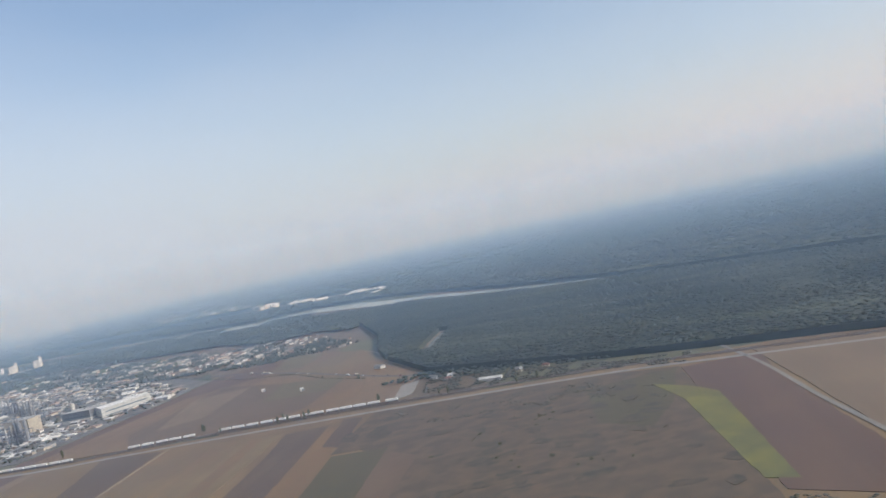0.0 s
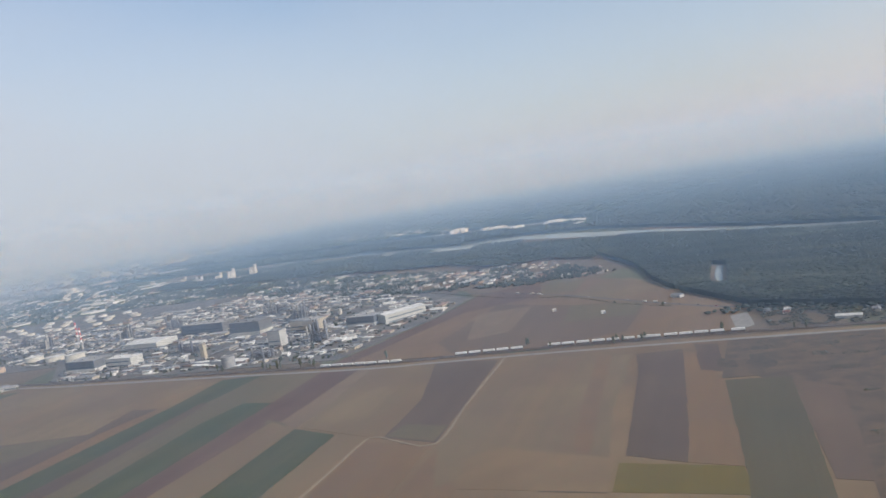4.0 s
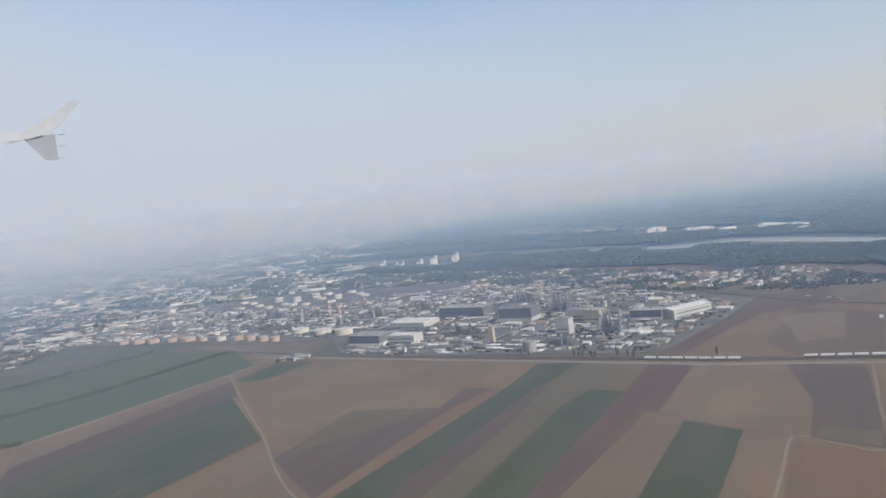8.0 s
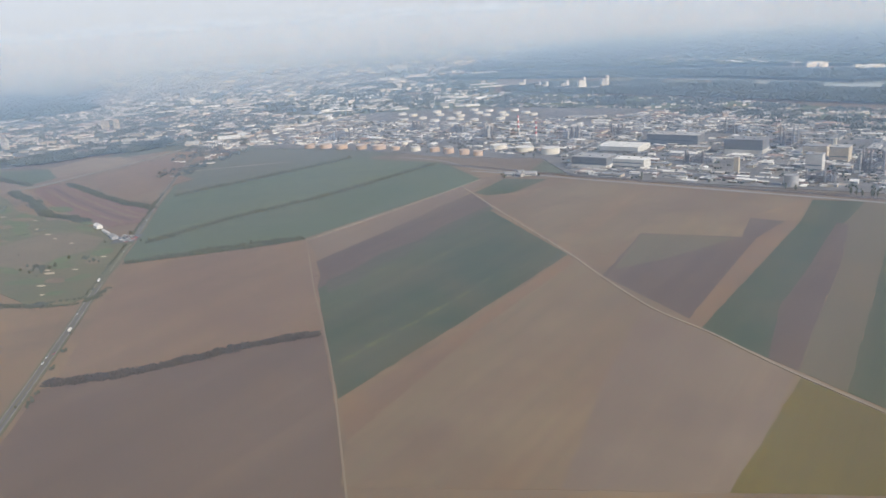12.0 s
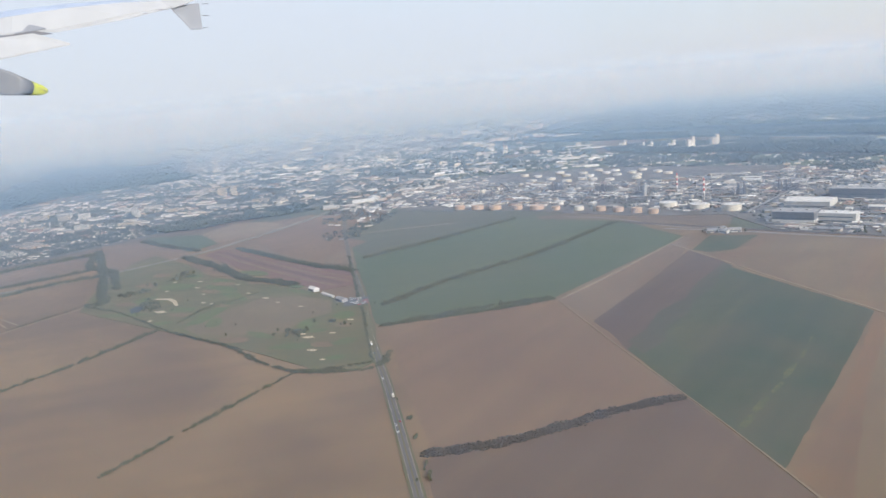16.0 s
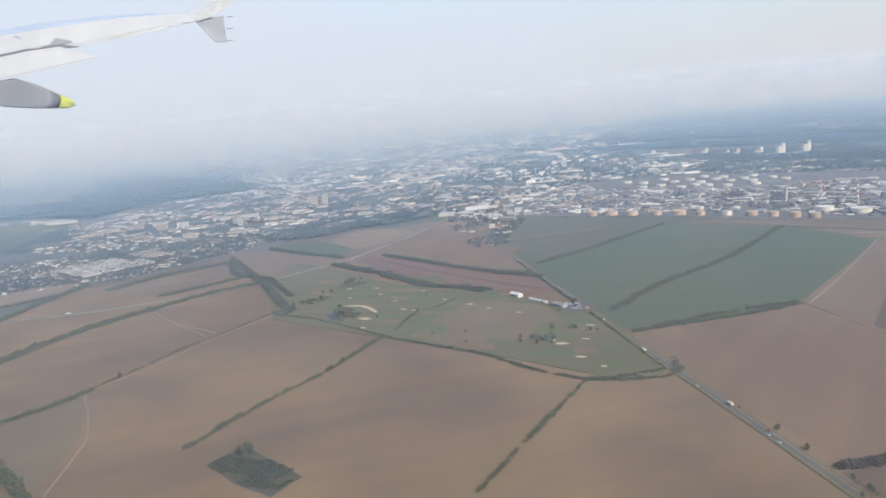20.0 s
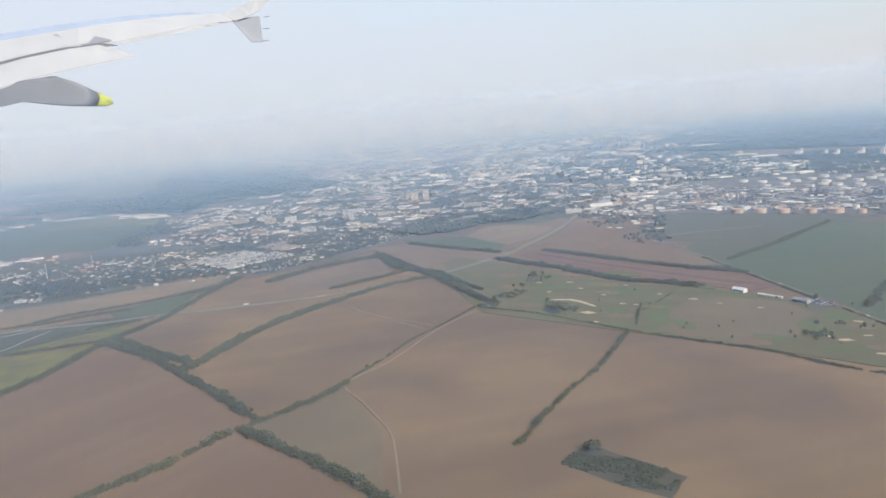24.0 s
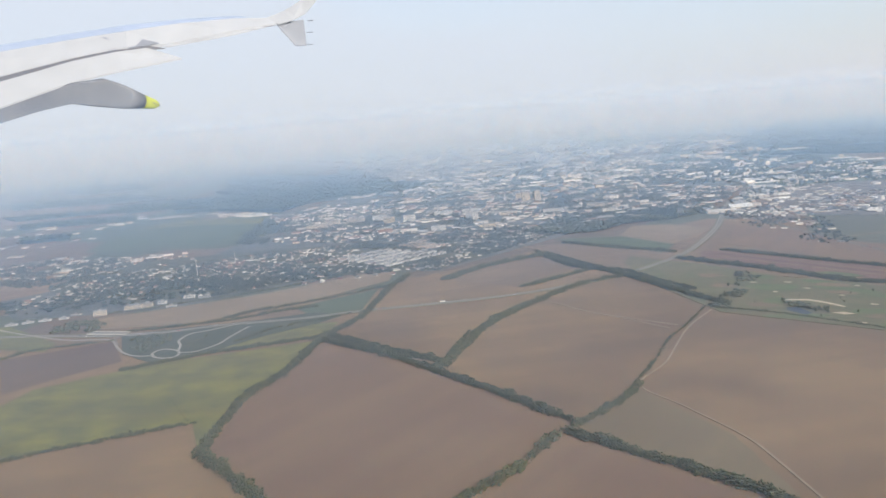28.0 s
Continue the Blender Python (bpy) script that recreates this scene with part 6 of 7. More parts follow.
def district(name, outline, count, size, height, label, turn=0.0, roofs=None, flat=0.5, slack=8.0, slim=(0.3, 0.75), faces=None):
    """Many far buildings as one mesh of walls and one of roofs."""
    xs, ys = [p[0] for p in outline], [p[1] for p in outline]
    walls, tops, made, tries = Bag(), Bag(), 0, 0
    while made < count and tries < count * 12:
        tries += 1
        x, y = rng.uniform(min(xs), max(xs)), rng.uniform(min(ys), max(ys))
        if not inside(x, y, outline) or noise.noise((x / 90, y / 90, 3.0)) < -0.25:
            continue
        w = rng.uniform(*size) * (1.6 if rng.random() < 0.2 else 1.0)
        d, h, rz = w * rng.uniform(*slim), rng.uniform(*height), turn + rng.choice((0, 0, 0, 0, 90)) + rng.gauss(0, slack)
        walls.box(x, y, -0.1, w, d, h + 0.1, rz)
        if rng.random() < flat:
            tops.box(x, y, h + 0.01, w + 0.2, d + 0.2, 0.3, rz)
        else:
            tops.gable(x, y, h + 0.01, w, d, d * 0.3, rz)
        made += 1
    ob = thing(name, 0, 0, 0, 0, label, "buildings", "", "stuff")
    tagged(part("wall", walls, faces or FACADES, ob), "", "", "", "stuff")
    tagged(part("roof", tops, roofs or TOWN_ROOFS, ob), "", "", "", "stuff")
    return ob


ESTATE = [(-1302, 372), (-1258, 345), (-1200, 325), (-1185, 340), (-1190, 440), (-1230, 450), (-1290, 445)]
for (x, y), w, storeys in zip([(-1339, 135), (-1329, 152), (-1324, 156), (-1320, 162), (-1317, 173), (-1310, 193)], (9, 6, 6, 7, 6, 8), (3, 3, 3, 3, 2, 2)):
    apartment_block(x, y + 3, w, 4.6, storeys, 38 + rng.gauss(0, 4), WALL_CREAM if storeys > 2 else WALL_WHITE, "cream apartment block beside the tan field")
for x, y in [(-1384, 97), (-1377, 105), (-1369, 113), (-1359, 121), (-1359, 131), (-1301, 168), (-1298, 198), (-1323, 217), (-1309, 227)]:
    apartment_block(x, y + 2, rng.uniform(6, 9), 3.2, 1, 36 + rng.gauss(0, 6), WALL_WHITE, "low white building beside the bypass", "low white buildings")
for row in range(7):
    for k in range(6):
        x, y = -1276 + 12.5 * k + 3.5 * row, 352 - 4.6 * k + 9.5 * row + rng.gauss(0, 0.6)
        if row < 6 or k > 2:
            apartment_block(x, y, rng.uniform(7.5, 9.5), 2.6, 2, 62 if k % 3 else 30, WALL_WHITE, "low white terrace of the new estate", "white terraces")
for k in range(9):
    apartment_block(-1256 + 12 * (k % 4) + 3 * (k // 4), 424 + 12 * (k // 4) - 3 * (k % 4), 10, 3.6, 2, 30, TANK_TAN, "tan apartment block with orange render", "tan apartment blocks")
for x, y, w, storeys in ((-1277, 607, 7, 11), (-1265, 600, 6, 9), (-1269, 763, 10, 12), (-1255, 770, 8, 13), (-1284, 775, 9, 10), (-1422, 579, 22, 6), (-1400, 600, 18, 6), (-1445, 560, 20, 5), (-1370, 575, 14, 7), (-1350, 590, 14, 7),
                         (-1450, 534, 24, 4), (-1330, 640, 22, 5), (-1300, 660, 24, 5), (-1240, 640, 20, 4), (-1190, 660, 24, 4), (-1330, 505, 16, 5), (-1270, 520, 16, 5), (-1220, 540, 18, 4), (-1150, 700, 22, 5), (-1120, 660, 18, 4)):
    apartment_block(x, y, w, 5.0, storeys, 32 + rng.gauss(0, 8), rng.choice((WALL_WHITE, WALL_CREAM)), "pale apartment block in the town", "town blocks")
for (x, y), w, storeys in zip([(-810, 1256), (-770, 1223), (-753, 1208), (-719, 1205), (-686, 1184), (-650, 1189)], (11, 8, 8, 11, 12, 12), (9, 7, 8, 9, 14, 15)):
    tower = apartment_block(x, y, w * 0.72, 7.0, storeys - 3, rng.gauss(33, 4), TOWER_WALL, "tall white apartment tower amid woodland", "white towers in the woods")
    part("stair_core", Bag().box(w * 0.5, 0, -0.1, w * 0.32, 6.0, storeys * 1.15 + 1.0), TOWER_WALL, tower, "taller pale stair tower")
    part("podium", Bag().box(-w * 0.3, -4.5, -0.1, w * 1.7, 5.0, 3.2), TOWER_WALL, tower, "low pale podium")
for x, y in [(-731, 1192), (-696, 1171), (-663, 1168), (-624, 1196)]:
    apartment_block(x, y, 22, 5.0, 3, 20, WALL_WHITE, "long low white block amid woodland", "white towers in the woods")
SUBURB = [(-1420, 165), (-1300, 195), (-1235, 298), (-1160, 322), (-1140, 425), (-1120, 520), (-1240, 520), (-1330, 430), (-1420, 330), (-1490, 240)]
suburb(SUBURB, 75, "suburban houses", (ESTATE,), 30)
suburb([(-300, 735), (-152, 690), (-100, 665), (-95, 700), (-150, 800), (-259, 830), (-330, 860)], 70, "village houses", (), 10)
suburb([(-30, 452), (10, 436), (60, 402), (70, 392), (20, 412), (-30, 440)], 7, "houses along the wood", (), -25)
suburb([(-1540, 300), (-1440, 230), (-1400, 300), (-1480, 360)], 18, "suburban houses", (), -20)
hall(7, 408, 12, 3.2, 1.7, -20, WALL_WHITE, ROOF_WHITE, "long low white farm shed beside scrubland", 0.8, None, "farm_shed", "sheds by the scrub")
hall(-62, 522, 8, 4, 2.0, -50, WALL_WHITE, ROOF_GREY, "small white building by the earth bank", 0.8, None, "farm_shed", "sheds by the scrub")
hall(-787, 304, 8, 4.0, 2.2, -28, WALL_WHITE, ROOF_WHITE, "white golf clubhouse with pale roof", 1.0, None, "clubhouse", "golf buildings")
hall(-769, 294, 15, 1.8, 1.3, -28, WALL_WHITE, ROOF_WHITE, "long narrow white driving range shelter", 0.5, None, "range_shelter", "golf buildings")
hall(-752, 284, 9, 4, 2.2, -28, WALL_GREY, ROOF_GREY, "small grey outbuilding of the golf club", 0.8, None, "clubhouse_annexe", "golf buildings")
field([(-752, 288), (-739, 296), (-731, 280), (-744, 273)], ASPHALT, "grey car park beside the clubhouse", "car_park", "car park")

district("suburb_houses", SUBURB + [(-1440, 120), (-1420, 130)], 620, (1.7, 4.0), (0.7, 1.3), "small pale houses between garden trees", 30, TOWN_ROOFS, 0.2)
district("village_houses", [(-526, 908), (-330, 862), (-152, 800), (-95, 690), (-110, 670), (-152, 690), (-300, 735), (-420, 780), (-540, 860)], 260, (2.8, 6), (1.1, 1.9), "village of red and white roofs", 30, TOWN_ROOFS, 0.2)
district("town_centre", [(-1480, 420), (-1330, 440), (-1240, 525), (-1110, 525), (-1040, 650), (-1010, 640), (-1010, 900), (-1250, 1000), (-1500, 900), (-1600, 760), (-1620, 640), (-1500, 540)], 1150, (3, 11), (1.0, 2.2), "dense pale town of houses and flats", 32, None, 0.5, 8, (0.25, 0.5))
district("works_fringe", [(-985, 640), (-960, 590), (-915, 610), (-900, 640), (-930, 720), (-880, 820), (-905, 900), (-960, 880), (-1000, 760)], 190, (1.6, 9), (0.7, 1.8), "small pale sheds and yards at the edge of the works", 20, LONG_ROOFS, 0.8, 8, (0.25, 0.6))
district("village_houses", [(-760, 950), (-520, 905), (-330, 800), (-265, 845), (-480, 1000), (-640, 1075), (-800, 1120)], 260, (2.2, 6), (1.0, 1.9), "houses and sheds between works and woods", 24, TOWN_ROOFS, 0.4)
for strip, count in (([(-1600, 290), (-1498, 350), (-1490, 368), (-1600, 312)], 14), ([(-1925, 640), (-1816, 650), (-1640, 655), (-1545, 676), (-1560, 690), (-1690, 674), (-1920, 662)], 22), ([(-1825, 510), (-1850, 596), (-1880, 590), (-1840, 506)], 7), ([(-1490, 530), (-1440, 548), (-1380, 600), (-1440, 612)], 12)):
    district("plain_sheds", strip, count, (4, 13), (0.9, 1.8), "long low pale sheds on the plain", 30, LONG_ROOFS, 0.8, 9, (0.16, 0.4), FACADES)
field([(-1398, 285), (-1363, 309), (-1381, 335), (-1432, 315)], SOIL_CLAY, "red clay sports ground between masts", "sports_ground", "sports ground")
town_sheds = [(-985, 905), (-800, 1130), (-860, 1290), (-1050, 1450), (-1150, 1300), (-1080, 1000)]
district("glasshouses", town_sheds, 46, (22, 60), (0.8, 1.4), "long pale glasshouses beyond the works", 24, PALE_ROOFS, 0.9, 5, (0.08, 0.16), PALE_WALLS)
district("trading_estate", [(-1000, 620), (-960, 720), (-940, 900), (-800, 960), (-700, 1020), (-800, 1150), (-1000, 1150), (-1005, 900)], 170, (5, 17), (1.2, 2.4), "low pale sheds beside the bypass", 28, LONG_ROOFS, 0.8)
district("outer_city", [(-1080, 1000), (-1150, 1300), (-1090, 1480), (-1500, 1700), (-1900, 1900), (-2300, 1750), (-1760, 1200), (-1640, 820), (-1500, 900), (-1250, 1000)], 2100, (5, 20), (1.0, 2.0), "hazy outer city of pale buildings", 32, LONG_ROOFS, 0.75, 10, (0.14, 0.4))
district("outer_blocks", [(-1010, 900), (-860, 1300), (-1500, 1700), (-1900, 1800), (-1640, 900)], 70, (6, 12), (3.5, 6), "pale apartment blocks of the outer city", 32, LONG_ROOFS, 0.95, 14, (0.3, 0.5))
district("far_city", [(-1050, 1500), (-900, 1700), (-1100, 2600), (-1900, 3400), (-3000, 3000), (-3100, 2200), (-2300, 1760), (-1900, 1900), (-1500, 1720)], 900, (12, 55), (1.4, 3.0), "far hazy city of long pale buildings", 30, LONG_ROOFS, 0.85, 14, (0.12, 0.35))
district("works_clutter", WORKS, 2600, (0.9, 8), (0.3, 1.7), "small plant, tanks and stores between the works sheds", GRID, CLUTTER, 0.8, 3, (0.2, 0.7), CLUTTER)
district("west_suburb", [(-1560, 200), (-1480, 270), (-1520, 340), (-1640, 330), (-1700, 250), (-1640, 160)], 230, (2, 6), (0.7, 1.3), "pale suburb on the plain", 30, TOWN_ROOFS, 0.6)
district("west_works", [(-2000, 640), (-1880, 625), (-1540, 650), (-1540, 700), (-1900, 670)], 26, (10, 30), (0.7, 1.2), "row of long pale sheds on the plain", 30, LONG_ROOFS, 0.9, 6, (0.1, 0.22))
district("west_villages", [(-2100, 120), (-1750, 200), (-1700, 420), (-1900, 600), (-2400, 500), (-2500, 250)], 110, (4, 13), (1.0, 1.8), "scattered pale villages on the plain", 30, TOWN_ROOFS, 0.6)
district("river_works", [(-720, 1800), (-640, 1660), (-466, 1490), (-440, 1500), (-430, 1580), (-560, 1760), (-680, 1880)], 60, (6, 18), (5.0, 7.0), "pale buildings beyond the river", 40, PALE_ROOFS, 0.9, 12, (0.3, 0.6), PALE_WALLS)
district("river_works", [(-450, 1545), (-345, 1415), (-325, 1440), (-420, 1590)], 22, (6, 18), (5.0, 7.0), "pale buildings beyond the river", 40, PALE_ROOFS, 0.9, 12, (0.3, 0.6), PALE_WALLS)
district("river_works", [(-300, 1372), (-225, 1275), (-215, 1310), (-270, 1400)], 14, (6, 18), (4.8, 6.5), "pale sheds beyond the river", 40, PALE_ROOFS, 0.9, 12, (0.3, 0.6), PALE_WALLS)
district("river_works", [(-190, 1285), (-125, 1195), (-110, 1240), (-160, 1330)], 14, (6, 18), (4.8, 6.5), "pale sheds beyond the river", 40, PALE_ROOFS, 0.9, 12, (0.3, 0.6), PALE_WALLS)
district("far_works", [(250, 1450), (420, 1500), (420, 1560), (250, 1520)], 9, (9, 22), (1.5, 3), "pale far buildings in the forest", 0, LONG_ROOFS, 0.9)
district("roadside_works", [(-1000, 640), (-935, 520), (-880, 455), (-860, 470), (-880, 540), (-895, 620), (-960, 700)], 34, (1.6, 6), (0.6, 1.2), "small sheds and houses beside the main road", 28, TOWN_ROOFS, 0.6)


def town_trees(outline, spacing, size, label):
    """Small ragged groups of trees between the buildings."""
    xs, ys = [p[0] for p in outline], [p[1] for p in outline]
    spots, y = [], min(ys)
    while y < max(ys):
        x = min(xs)
        while x < max(xs):
            px, py = x + rng.uniform(-0.5, 0.5) * spacing, y + rng.uniform(-0.5, 0.5) * spacing
            if inside(px, py, outline) and noise.noise((px / 45, py / 45, 1.0)) > -0.12:
                for _ in range(4):
                    r = size * rng.uniform(0.45, 1.0)
                    spots.append((px + rng.gauss(0, size), py + rng.gauss(0, size), r * 0.9, r, r * 1.05))
            x += spacing
        y += spacing
    tagged(clumps("town_trees", spots, LEAF_TOWN), label, "trees", "", "stuff")


town_trees([(-1000, 640), (-935, 520), (-880, 455), (-860, 470), (-880, 540), (-895, 620), (-960, 700)], 7.0, 1.1, "dark trees between roadside sheds")
GARDEN_TREES = "dark trees scattered between buildings"
town_trees(SUBURB, 4.2, 1.15, GARDEN_TREES)
town_trees([(-1480, 420), (-1330, 440), (-1240, 525), (-1110, 525), (-1010, 640), (-1010, 900), (-1250, 1000), (-1500, 900), (-1620, 640)], 6.6, 1.5, GARDEN_TREES)
town_trees([(-1010, 900), (-820, 1150), (-1050, 1480), (-1500, 1700), (-1900, 1900), (-2300, 1750), (-1640, 820), (-1250, 1000)], 15.0, 2.5, GARDEN_TREES)
town_trees([(-530, 910), (-330, 860), (-152, 795), (-95, 680), (-160, 660), (-300, 720), (-430, 780)], 5.2, 1.4, GARDEN_TREES)
town_trees([(-1700, 180), (-1480, 200), (-1500, 330), (-1640, 340)], 5.0, 1.3, "dark gardens of the far suburb")
town_trees([(-1000, 640), (-930, 900), (-700, 1000), (-520, 900), (-380, 840), (-420, 960), (-640, 1060), (-1000, 1150)], 12.0, 2.4, "dark groves behind the refinery")
town_trees([(-760, 950), (-520, 905), (-330, 800), (-265, 845), (-480, 1000), (-640, 1075), (-800, 1120)], 6.0, 1.6, "dark trees between works and woods")
town_trees(WORKS, 10.0, 1.1, "small dark trees among the works sheds")
town_trees([(-1050, 1500), (-900, 1700), (-1100, 2600), (-1900, 3400), (-3000, 3000), (-3100, 2200), (-2300, 1760), (-1900, 1900), (-1500, 1720)], 44.0, 5.0, "hazy groves of the far city")

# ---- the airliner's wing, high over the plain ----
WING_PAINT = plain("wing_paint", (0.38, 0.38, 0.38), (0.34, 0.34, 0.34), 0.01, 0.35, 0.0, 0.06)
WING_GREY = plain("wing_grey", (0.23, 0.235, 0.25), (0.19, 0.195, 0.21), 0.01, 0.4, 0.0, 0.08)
# darker than the wing paint: the fairing's shade is put into this colour
FAIRING_SHADED_GREY = plain("fairing_shaded_grey", (0.17, 0.172, 0.178), (0.13, 0.132, 0.138), 0.01, 0.45, 0.0, 0.1)
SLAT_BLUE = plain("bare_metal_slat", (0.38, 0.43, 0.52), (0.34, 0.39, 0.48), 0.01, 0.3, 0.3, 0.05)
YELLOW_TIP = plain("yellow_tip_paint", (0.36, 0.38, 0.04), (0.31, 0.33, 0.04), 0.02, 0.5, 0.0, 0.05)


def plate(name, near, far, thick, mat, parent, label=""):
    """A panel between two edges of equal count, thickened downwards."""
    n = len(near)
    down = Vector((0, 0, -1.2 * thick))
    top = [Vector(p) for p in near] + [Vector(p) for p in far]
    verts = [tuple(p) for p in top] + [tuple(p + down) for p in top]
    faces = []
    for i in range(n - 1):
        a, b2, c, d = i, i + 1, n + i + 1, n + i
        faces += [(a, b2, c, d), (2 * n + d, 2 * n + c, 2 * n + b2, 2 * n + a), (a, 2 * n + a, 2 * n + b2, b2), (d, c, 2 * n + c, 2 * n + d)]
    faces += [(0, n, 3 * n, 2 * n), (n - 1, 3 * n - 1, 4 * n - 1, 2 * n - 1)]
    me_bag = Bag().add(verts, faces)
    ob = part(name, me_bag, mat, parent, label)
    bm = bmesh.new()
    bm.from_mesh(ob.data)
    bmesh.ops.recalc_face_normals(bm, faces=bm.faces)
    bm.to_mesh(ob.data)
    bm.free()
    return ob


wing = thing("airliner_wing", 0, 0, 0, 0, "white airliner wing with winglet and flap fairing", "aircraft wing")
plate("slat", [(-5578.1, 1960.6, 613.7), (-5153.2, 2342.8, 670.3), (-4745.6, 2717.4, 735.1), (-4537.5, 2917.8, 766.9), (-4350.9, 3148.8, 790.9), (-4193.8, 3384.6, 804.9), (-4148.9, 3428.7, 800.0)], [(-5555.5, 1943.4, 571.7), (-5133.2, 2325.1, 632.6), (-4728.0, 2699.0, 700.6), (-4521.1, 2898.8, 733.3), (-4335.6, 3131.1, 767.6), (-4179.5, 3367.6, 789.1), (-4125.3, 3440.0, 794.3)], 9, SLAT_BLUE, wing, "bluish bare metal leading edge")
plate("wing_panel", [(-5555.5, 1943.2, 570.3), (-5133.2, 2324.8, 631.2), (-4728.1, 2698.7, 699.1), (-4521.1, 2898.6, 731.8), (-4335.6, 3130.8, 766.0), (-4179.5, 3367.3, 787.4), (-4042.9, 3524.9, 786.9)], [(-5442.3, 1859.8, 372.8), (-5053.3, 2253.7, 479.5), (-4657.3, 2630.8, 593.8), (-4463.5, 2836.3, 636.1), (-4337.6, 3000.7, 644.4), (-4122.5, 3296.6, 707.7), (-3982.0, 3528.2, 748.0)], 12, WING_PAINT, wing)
# the spoiler's shade comes from its darker grey, not from the sun
plate("spoiler", [(-4603.5, 2796.4, 701.2), (-4513.1, 2887.2, 704.3), (-4443.4, 2951.7, 679.9)], [(-4455.9, 2844.2, 633.9), (-4411.4, 2896.2, 637.7), (-4360.5, 2968.7, 653.8)], 5, WING_GREY, wing, "spoiler panel with shade put into its grey")
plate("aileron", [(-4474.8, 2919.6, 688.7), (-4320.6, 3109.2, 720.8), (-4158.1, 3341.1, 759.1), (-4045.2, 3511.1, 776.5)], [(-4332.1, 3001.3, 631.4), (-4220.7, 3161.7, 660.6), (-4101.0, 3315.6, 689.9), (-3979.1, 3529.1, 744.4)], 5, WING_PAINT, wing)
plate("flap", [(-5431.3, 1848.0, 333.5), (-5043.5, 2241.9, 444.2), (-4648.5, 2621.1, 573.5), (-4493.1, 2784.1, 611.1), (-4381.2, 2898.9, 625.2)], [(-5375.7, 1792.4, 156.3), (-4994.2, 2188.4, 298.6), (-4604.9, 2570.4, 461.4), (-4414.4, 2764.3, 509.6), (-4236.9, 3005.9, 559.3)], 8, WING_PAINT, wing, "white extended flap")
# no opening here: a solid dark plate draws the shade between wing and flap
plate("flap_gap", [(-5446.9, 1862.8, 378.6), (-5057.3, 2257.0, 485.6), (-4660.8, 2633.9, 597.2), (-4506.5, 2798.4, 634.0), (-4386.4, 2919.9, 637.0)], [(-5436.0, 1848.0, 322.6), (-5047.7, 2242.6, 435.9), (-4652.2, 2622.5, 568.0), (-4496.6, 2786.0, 607.1), (-4327.5, 2980.3, 621.1)], 3, STEEL_DARK, wing, "thin dark plate for the shade in the gap before the flap")
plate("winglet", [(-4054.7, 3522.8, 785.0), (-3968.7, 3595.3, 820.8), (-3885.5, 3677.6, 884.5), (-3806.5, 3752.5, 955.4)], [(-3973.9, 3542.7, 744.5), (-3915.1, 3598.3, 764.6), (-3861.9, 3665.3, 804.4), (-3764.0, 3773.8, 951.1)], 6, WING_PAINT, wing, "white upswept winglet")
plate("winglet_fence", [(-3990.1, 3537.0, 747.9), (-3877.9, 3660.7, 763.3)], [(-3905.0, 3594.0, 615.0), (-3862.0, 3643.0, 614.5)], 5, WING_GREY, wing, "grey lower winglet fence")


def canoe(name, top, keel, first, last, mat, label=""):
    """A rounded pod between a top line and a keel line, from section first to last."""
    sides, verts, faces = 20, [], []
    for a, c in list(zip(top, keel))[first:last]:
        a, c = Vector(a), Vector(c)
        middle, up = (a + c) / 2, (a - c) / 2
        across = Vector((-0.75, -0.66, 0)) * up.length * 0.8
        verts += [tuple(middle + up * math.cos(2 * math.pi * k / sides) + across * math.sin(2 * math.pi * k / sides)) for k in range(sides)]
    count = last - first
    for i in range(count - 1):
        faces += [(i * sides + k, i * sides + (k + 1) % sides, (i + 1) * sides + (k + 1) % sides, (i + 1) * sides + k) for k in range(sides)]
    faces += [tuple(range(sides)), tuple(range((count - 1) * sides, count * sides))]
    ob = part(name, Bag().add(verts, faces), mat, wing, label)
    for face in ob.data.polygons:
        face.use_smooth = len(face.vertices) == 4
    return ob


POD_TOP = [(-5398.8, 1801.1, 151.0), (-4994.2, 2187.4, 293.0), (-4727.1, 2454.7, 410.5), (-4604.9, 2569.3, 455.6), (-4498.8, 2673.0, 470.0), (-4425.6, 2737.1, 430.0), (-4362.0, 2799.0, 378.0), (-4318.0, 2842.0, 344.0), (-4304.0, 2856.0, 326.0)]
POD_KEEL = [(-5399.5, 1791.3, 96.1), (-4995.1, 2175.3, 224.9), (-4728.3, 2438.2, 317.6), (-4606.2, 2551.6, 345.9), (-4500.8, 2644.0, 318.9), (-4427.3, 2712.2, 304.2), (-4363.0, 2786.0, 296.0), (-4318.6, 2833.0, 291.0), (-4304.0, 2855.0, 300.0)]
canoe("fairing", POD_TOP, POD_KEEL, 0, 7, FAIRING_SHADED_GREY, "canoe-shaped flap track fairing with shade put into its grey")
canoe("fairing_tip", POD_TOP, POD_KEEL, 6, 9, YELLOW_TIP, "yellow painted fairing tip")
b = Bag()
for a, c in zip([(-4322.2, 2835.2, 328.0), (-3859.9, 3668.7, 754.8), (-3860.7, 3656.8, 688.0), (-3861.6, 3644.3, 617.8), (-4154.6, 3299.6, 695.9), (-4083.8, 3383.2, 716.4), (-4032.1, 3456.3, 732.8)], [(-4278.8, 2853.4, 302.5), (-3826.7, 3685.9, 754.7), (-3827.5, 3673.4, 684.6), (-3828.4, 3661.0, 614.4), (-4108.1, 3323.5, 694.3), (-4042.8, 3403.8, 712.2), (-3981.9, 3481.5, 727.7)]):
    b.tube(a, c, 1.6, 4)
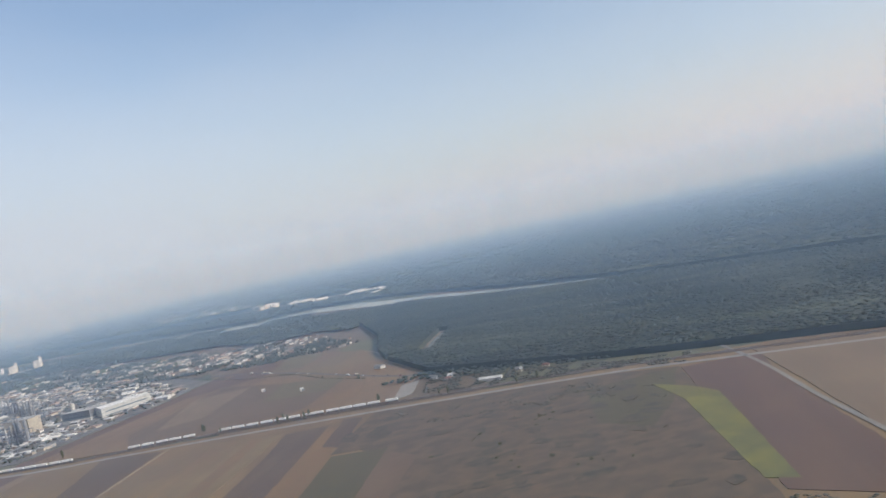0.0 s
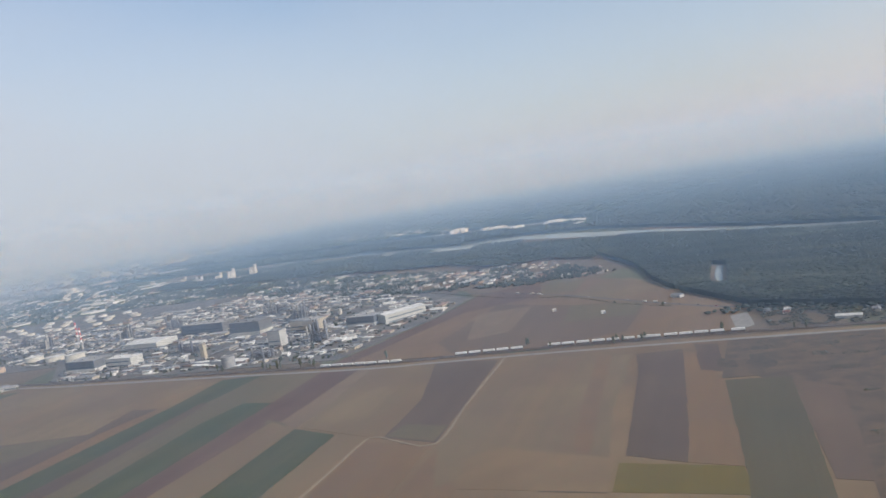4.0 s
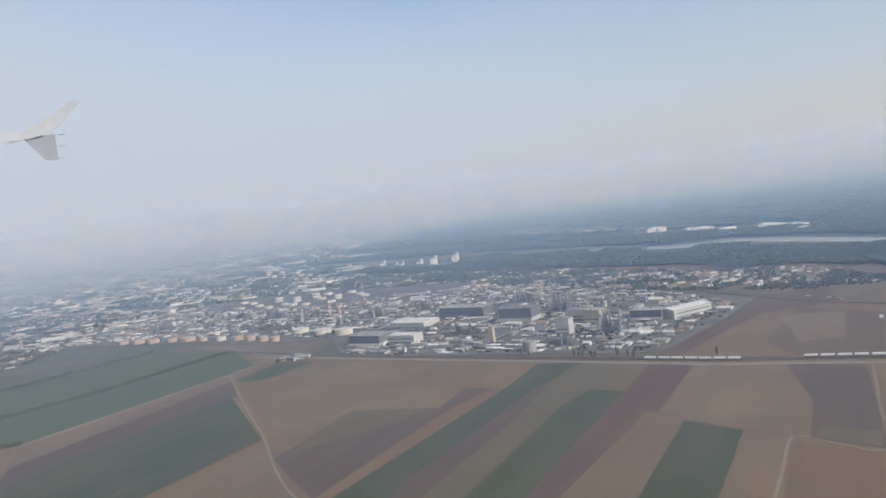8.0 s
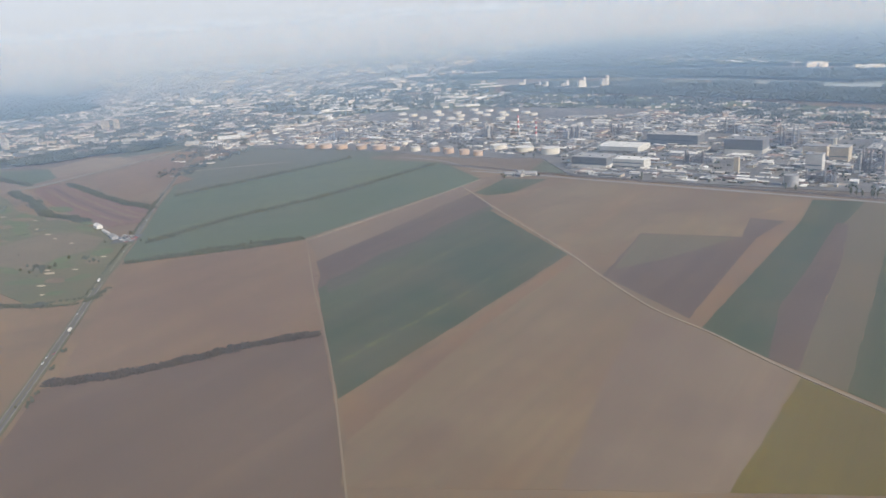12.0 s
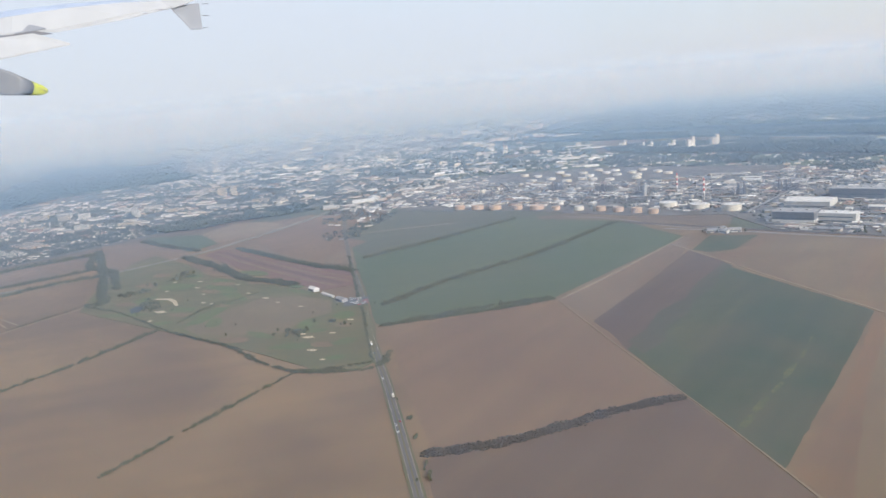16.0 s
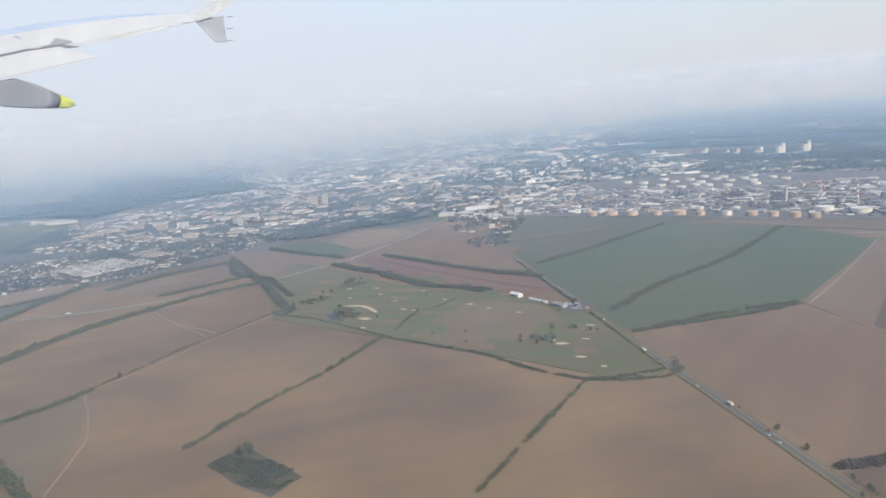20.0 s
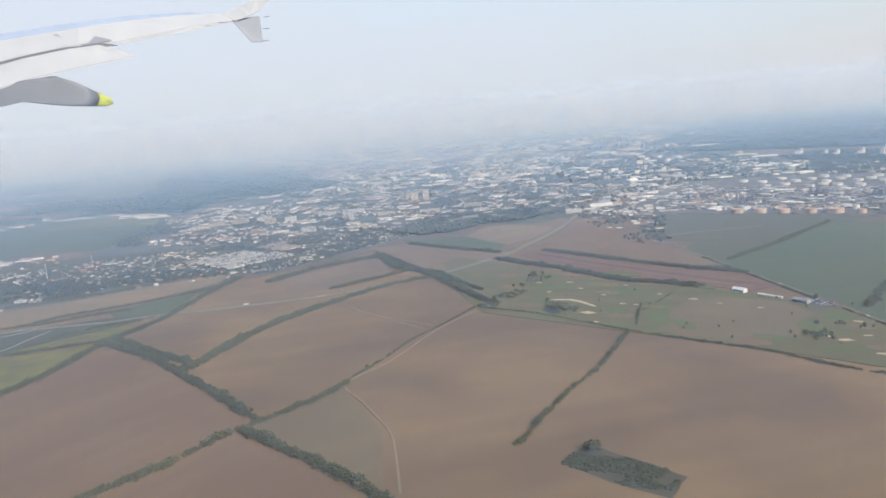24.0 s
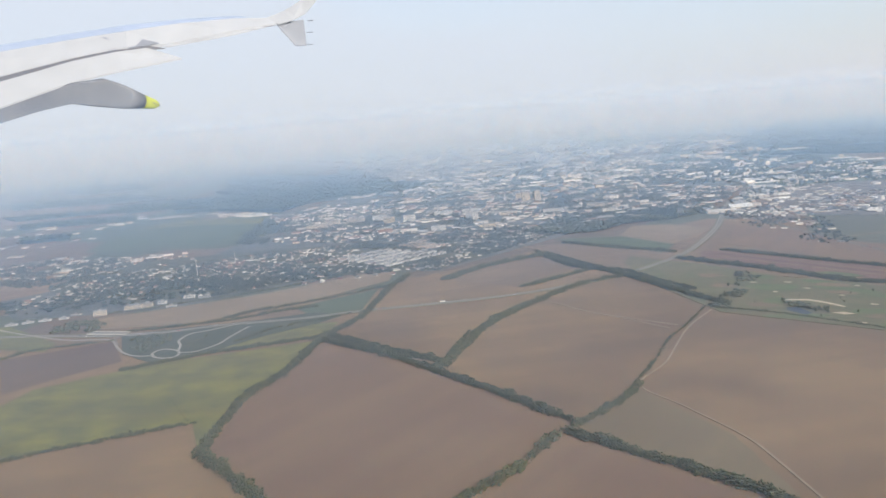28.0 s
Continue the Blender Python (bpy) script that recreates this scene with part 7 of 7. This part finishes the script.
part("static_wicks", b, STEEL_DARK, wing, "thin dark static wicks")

# ---- vehicles ----
TYRE = plain("tyre_rubber", (0.03, 0.03, 0.03), (0.05, 0.05, 0.05), 3.0, 0.9)
CAR_PAINTS = [plain("car_paint_" + k, c, tuple(v * 0.85 for v in c), 2.0, 0.3) for k, c in (("white", (0.8, 0.8, 0.79)), ("silver", (0.55, 0.56, 0.57)), ("dark", (0.05, 0.055, 0.07)), ("red", (0.4, 0.05, 0.04)))]


def car(paint, label, x, y):
    ob = thing("car", x, y, 0, 0, label, "car", "cars on the roads")
    part("body", Bag().box(0, 0, 0.14, 1.75, 0.72, 0.26, 0, 0.96), paint, ob)
    part("cabin", Bag().box(-0.08, 0, 0.404, 0.95, 0.62, 0.2, 0, 0.78), GLASS, ob, "dark glazed cabin")
    for px, py in ((-0.55, -0.33), (0.55, -0.33), (-0.55, 0.33), (0.55, 0.33)):
        part("wheel", Bag().tube((px, py - 0.06, 0.13), (px, py + 0.06, 0.13), 0.13, 10), TYRE, ob)
    return ob


def van(x, y):
    ob = thing("lorry", x, y, 0, 0, "white box lorry on the bypass", "lorry", "lorries on the bypass")
    part("box_body", Bag().box(-0.4, 0, 0.3, 2.6, 0.9, 0.9), TANK_WHITE, ob)
    part("cab", Bag().box(1.32, 0, 0.25, 0.7, 0.85, 0.75, 0, 0.95), CAR_PAINTS[0], ob)
    for px in (-1.3, -0.9, 1.3):
        part("wheel", Bag().tube((px, -0.5, 0.2), (px, 0.5, 0.2), 0.2, 10), TYRE, ob)
    return ob


CARS = [car(p, t, -900 - 8 * k, -520) for k, (p, t) in enumerate(zip(CAR_PAINTS, ("white car on the road", "silver car on the road", "dark car on the road", "red car on the road")))]
VAN = van(-950, -520)


def traffic(points, count, offsets, level, lorries=0.3):
    line = smooth_line(points, 3.0)
    for k in range(count):
        i = rng.randrange(4, len(line) - 4)
        way = (line[i + 1] - line[i]).normalized()
        side, off = Vector((-way.y, way.x, 0)), rng.choice(offsets)
        p = line[i] + side * off
        source = VAN if rng.random() < lorries else rng.choice(CARS)
        copy_thing(source, pose(p.x, p.y, level, 0, 0, math.degrees(math.atan2(way.y, way.x)) + (180 if off > 0 else 0)))


traffic(BYPASS[1:10], 12, (-1.2, 1.2), 0.325, 0.1)
traffic(MAIN_ROAD[:9], 16, (-0.95, 0.95), 0.315, 0.15)
traffic([(-196, 645), (-134, 584), (-71, 505), (-33, 466)], 18, (-0.7, 0.7), 0.305, 0.3)
for k in range(26):
    copy_thing(rng.choice(CARS), pose(-748 + 2.1 * (k % 7) + 1.2 * (k // 7), 284 - 1.0 * (k % 7) + 2.6 * (k // 7), FIELD_LEVEL[0] + 0.005, 0, 0, 62))


def wagon(x, y):
    ob = thing("freight_wagon", x, y, 0, 0, "pale freight wagon on the railway", "railway wagon", "wagons of the freight trains")
    part("body", Bag().box(0, 0, 0.75, 6.8, 1.15, 1.0, 0, 0.97), STACK_WHITE, ob)
    part("underframe", Bag().box(0, 0, 0.5, 7.0, 1.0, 0.25), STEEL_DARK, ob)
    for px in (-2.4, 2.4):
        part("bogie", Bag().box(px, 0, 0.2, 1.4, 1.0, 0.35).tube((px - 0.45, -0.5, 0.2), (px - 0.45, 0.5, 0.2), 0.2, 8).tube((px + 0.45, -0.5, 0.2), (px + 0.45, 0.5, 0.2), 0.2, 8), STEEL_DARK, ob)
    return ob


WAGON = wagon(-1000, -520)
line = smooth_line(RAIL, 1.0)


def train(x0, x1, shift):
    walked, last = 99.0, None
    for i in range(len(line) - 1):
        p, way = line[i], (line[i + 1] - line[i]).normalized()
        walked += (line[i + 1] - line[i]).length
        if x0 < p.x < x1 and walked > 7.6:
            walked = 0.0
            side = Vector((-way.y, way.x, 0))
            q = p + side * shift
            copy_thing(WAGON, pose(q.x, q.y, 0.4, 0, 0, math.degrees(math.atan2(way.y, way.x))))


train(-194, -155, 1.4)
train(-141, -91, 1.4)
train(-88, -54, 1.4)
train(-280, -232, -1.4)
# small oil wells and the wind turbine of the plain
for x, y in ((-143, 528), (-111, 499)):
    hall(x, y, 2.2, 1.8, 1.8, 20, WALL_WHITE, ROOF_WHITE, "tiny white hut standing in the fields", 0.6, None, "field_hut", "field huts", False)
for x, y, h in ((-1376, 268, 14), (-1381, 321, 12)):
    mast = thing("floodlight_mast", x, y, 0, 0, "tall white mast beside a sports ground", "mast", "masts of the sports ground")
    part("pole", Bag().round(0, 0, -0.1, 0.45, h, 10, 0.25), WALL_GREY, mast)
    part("lamp_head", Bag().box(0, 0, h - 0.2, 2.2, 0.5, 1.0), WALL_GREY, mast)

# ---- the first of each kind takes its own place ----
for ob, x, y in zip(TREES, (-1097, -985, -930, -745, -928), (20, 72.5, 262, 292, 330)):
    ob.location = (x, y, 0)
POPLAR.location = (-300, 455, 0)
for k, ob in enumerate(HOUSES):
    ob.location = (-1190 - 11 * k, 300 - 9 * k, 0)
for k, ob in enumerate(CARS):
    ob.location = (-750 + 2.1 * k, 291 - k, FIELD_LEVEL[0] + 0.005)
VAN.matrix_basis = pose(-1101.2, 221.8, 0.325, 0, 0, 34)
WAGON.matrix_basis = pose(-46.0, 407.2, 0.4, 0, 0, -13)
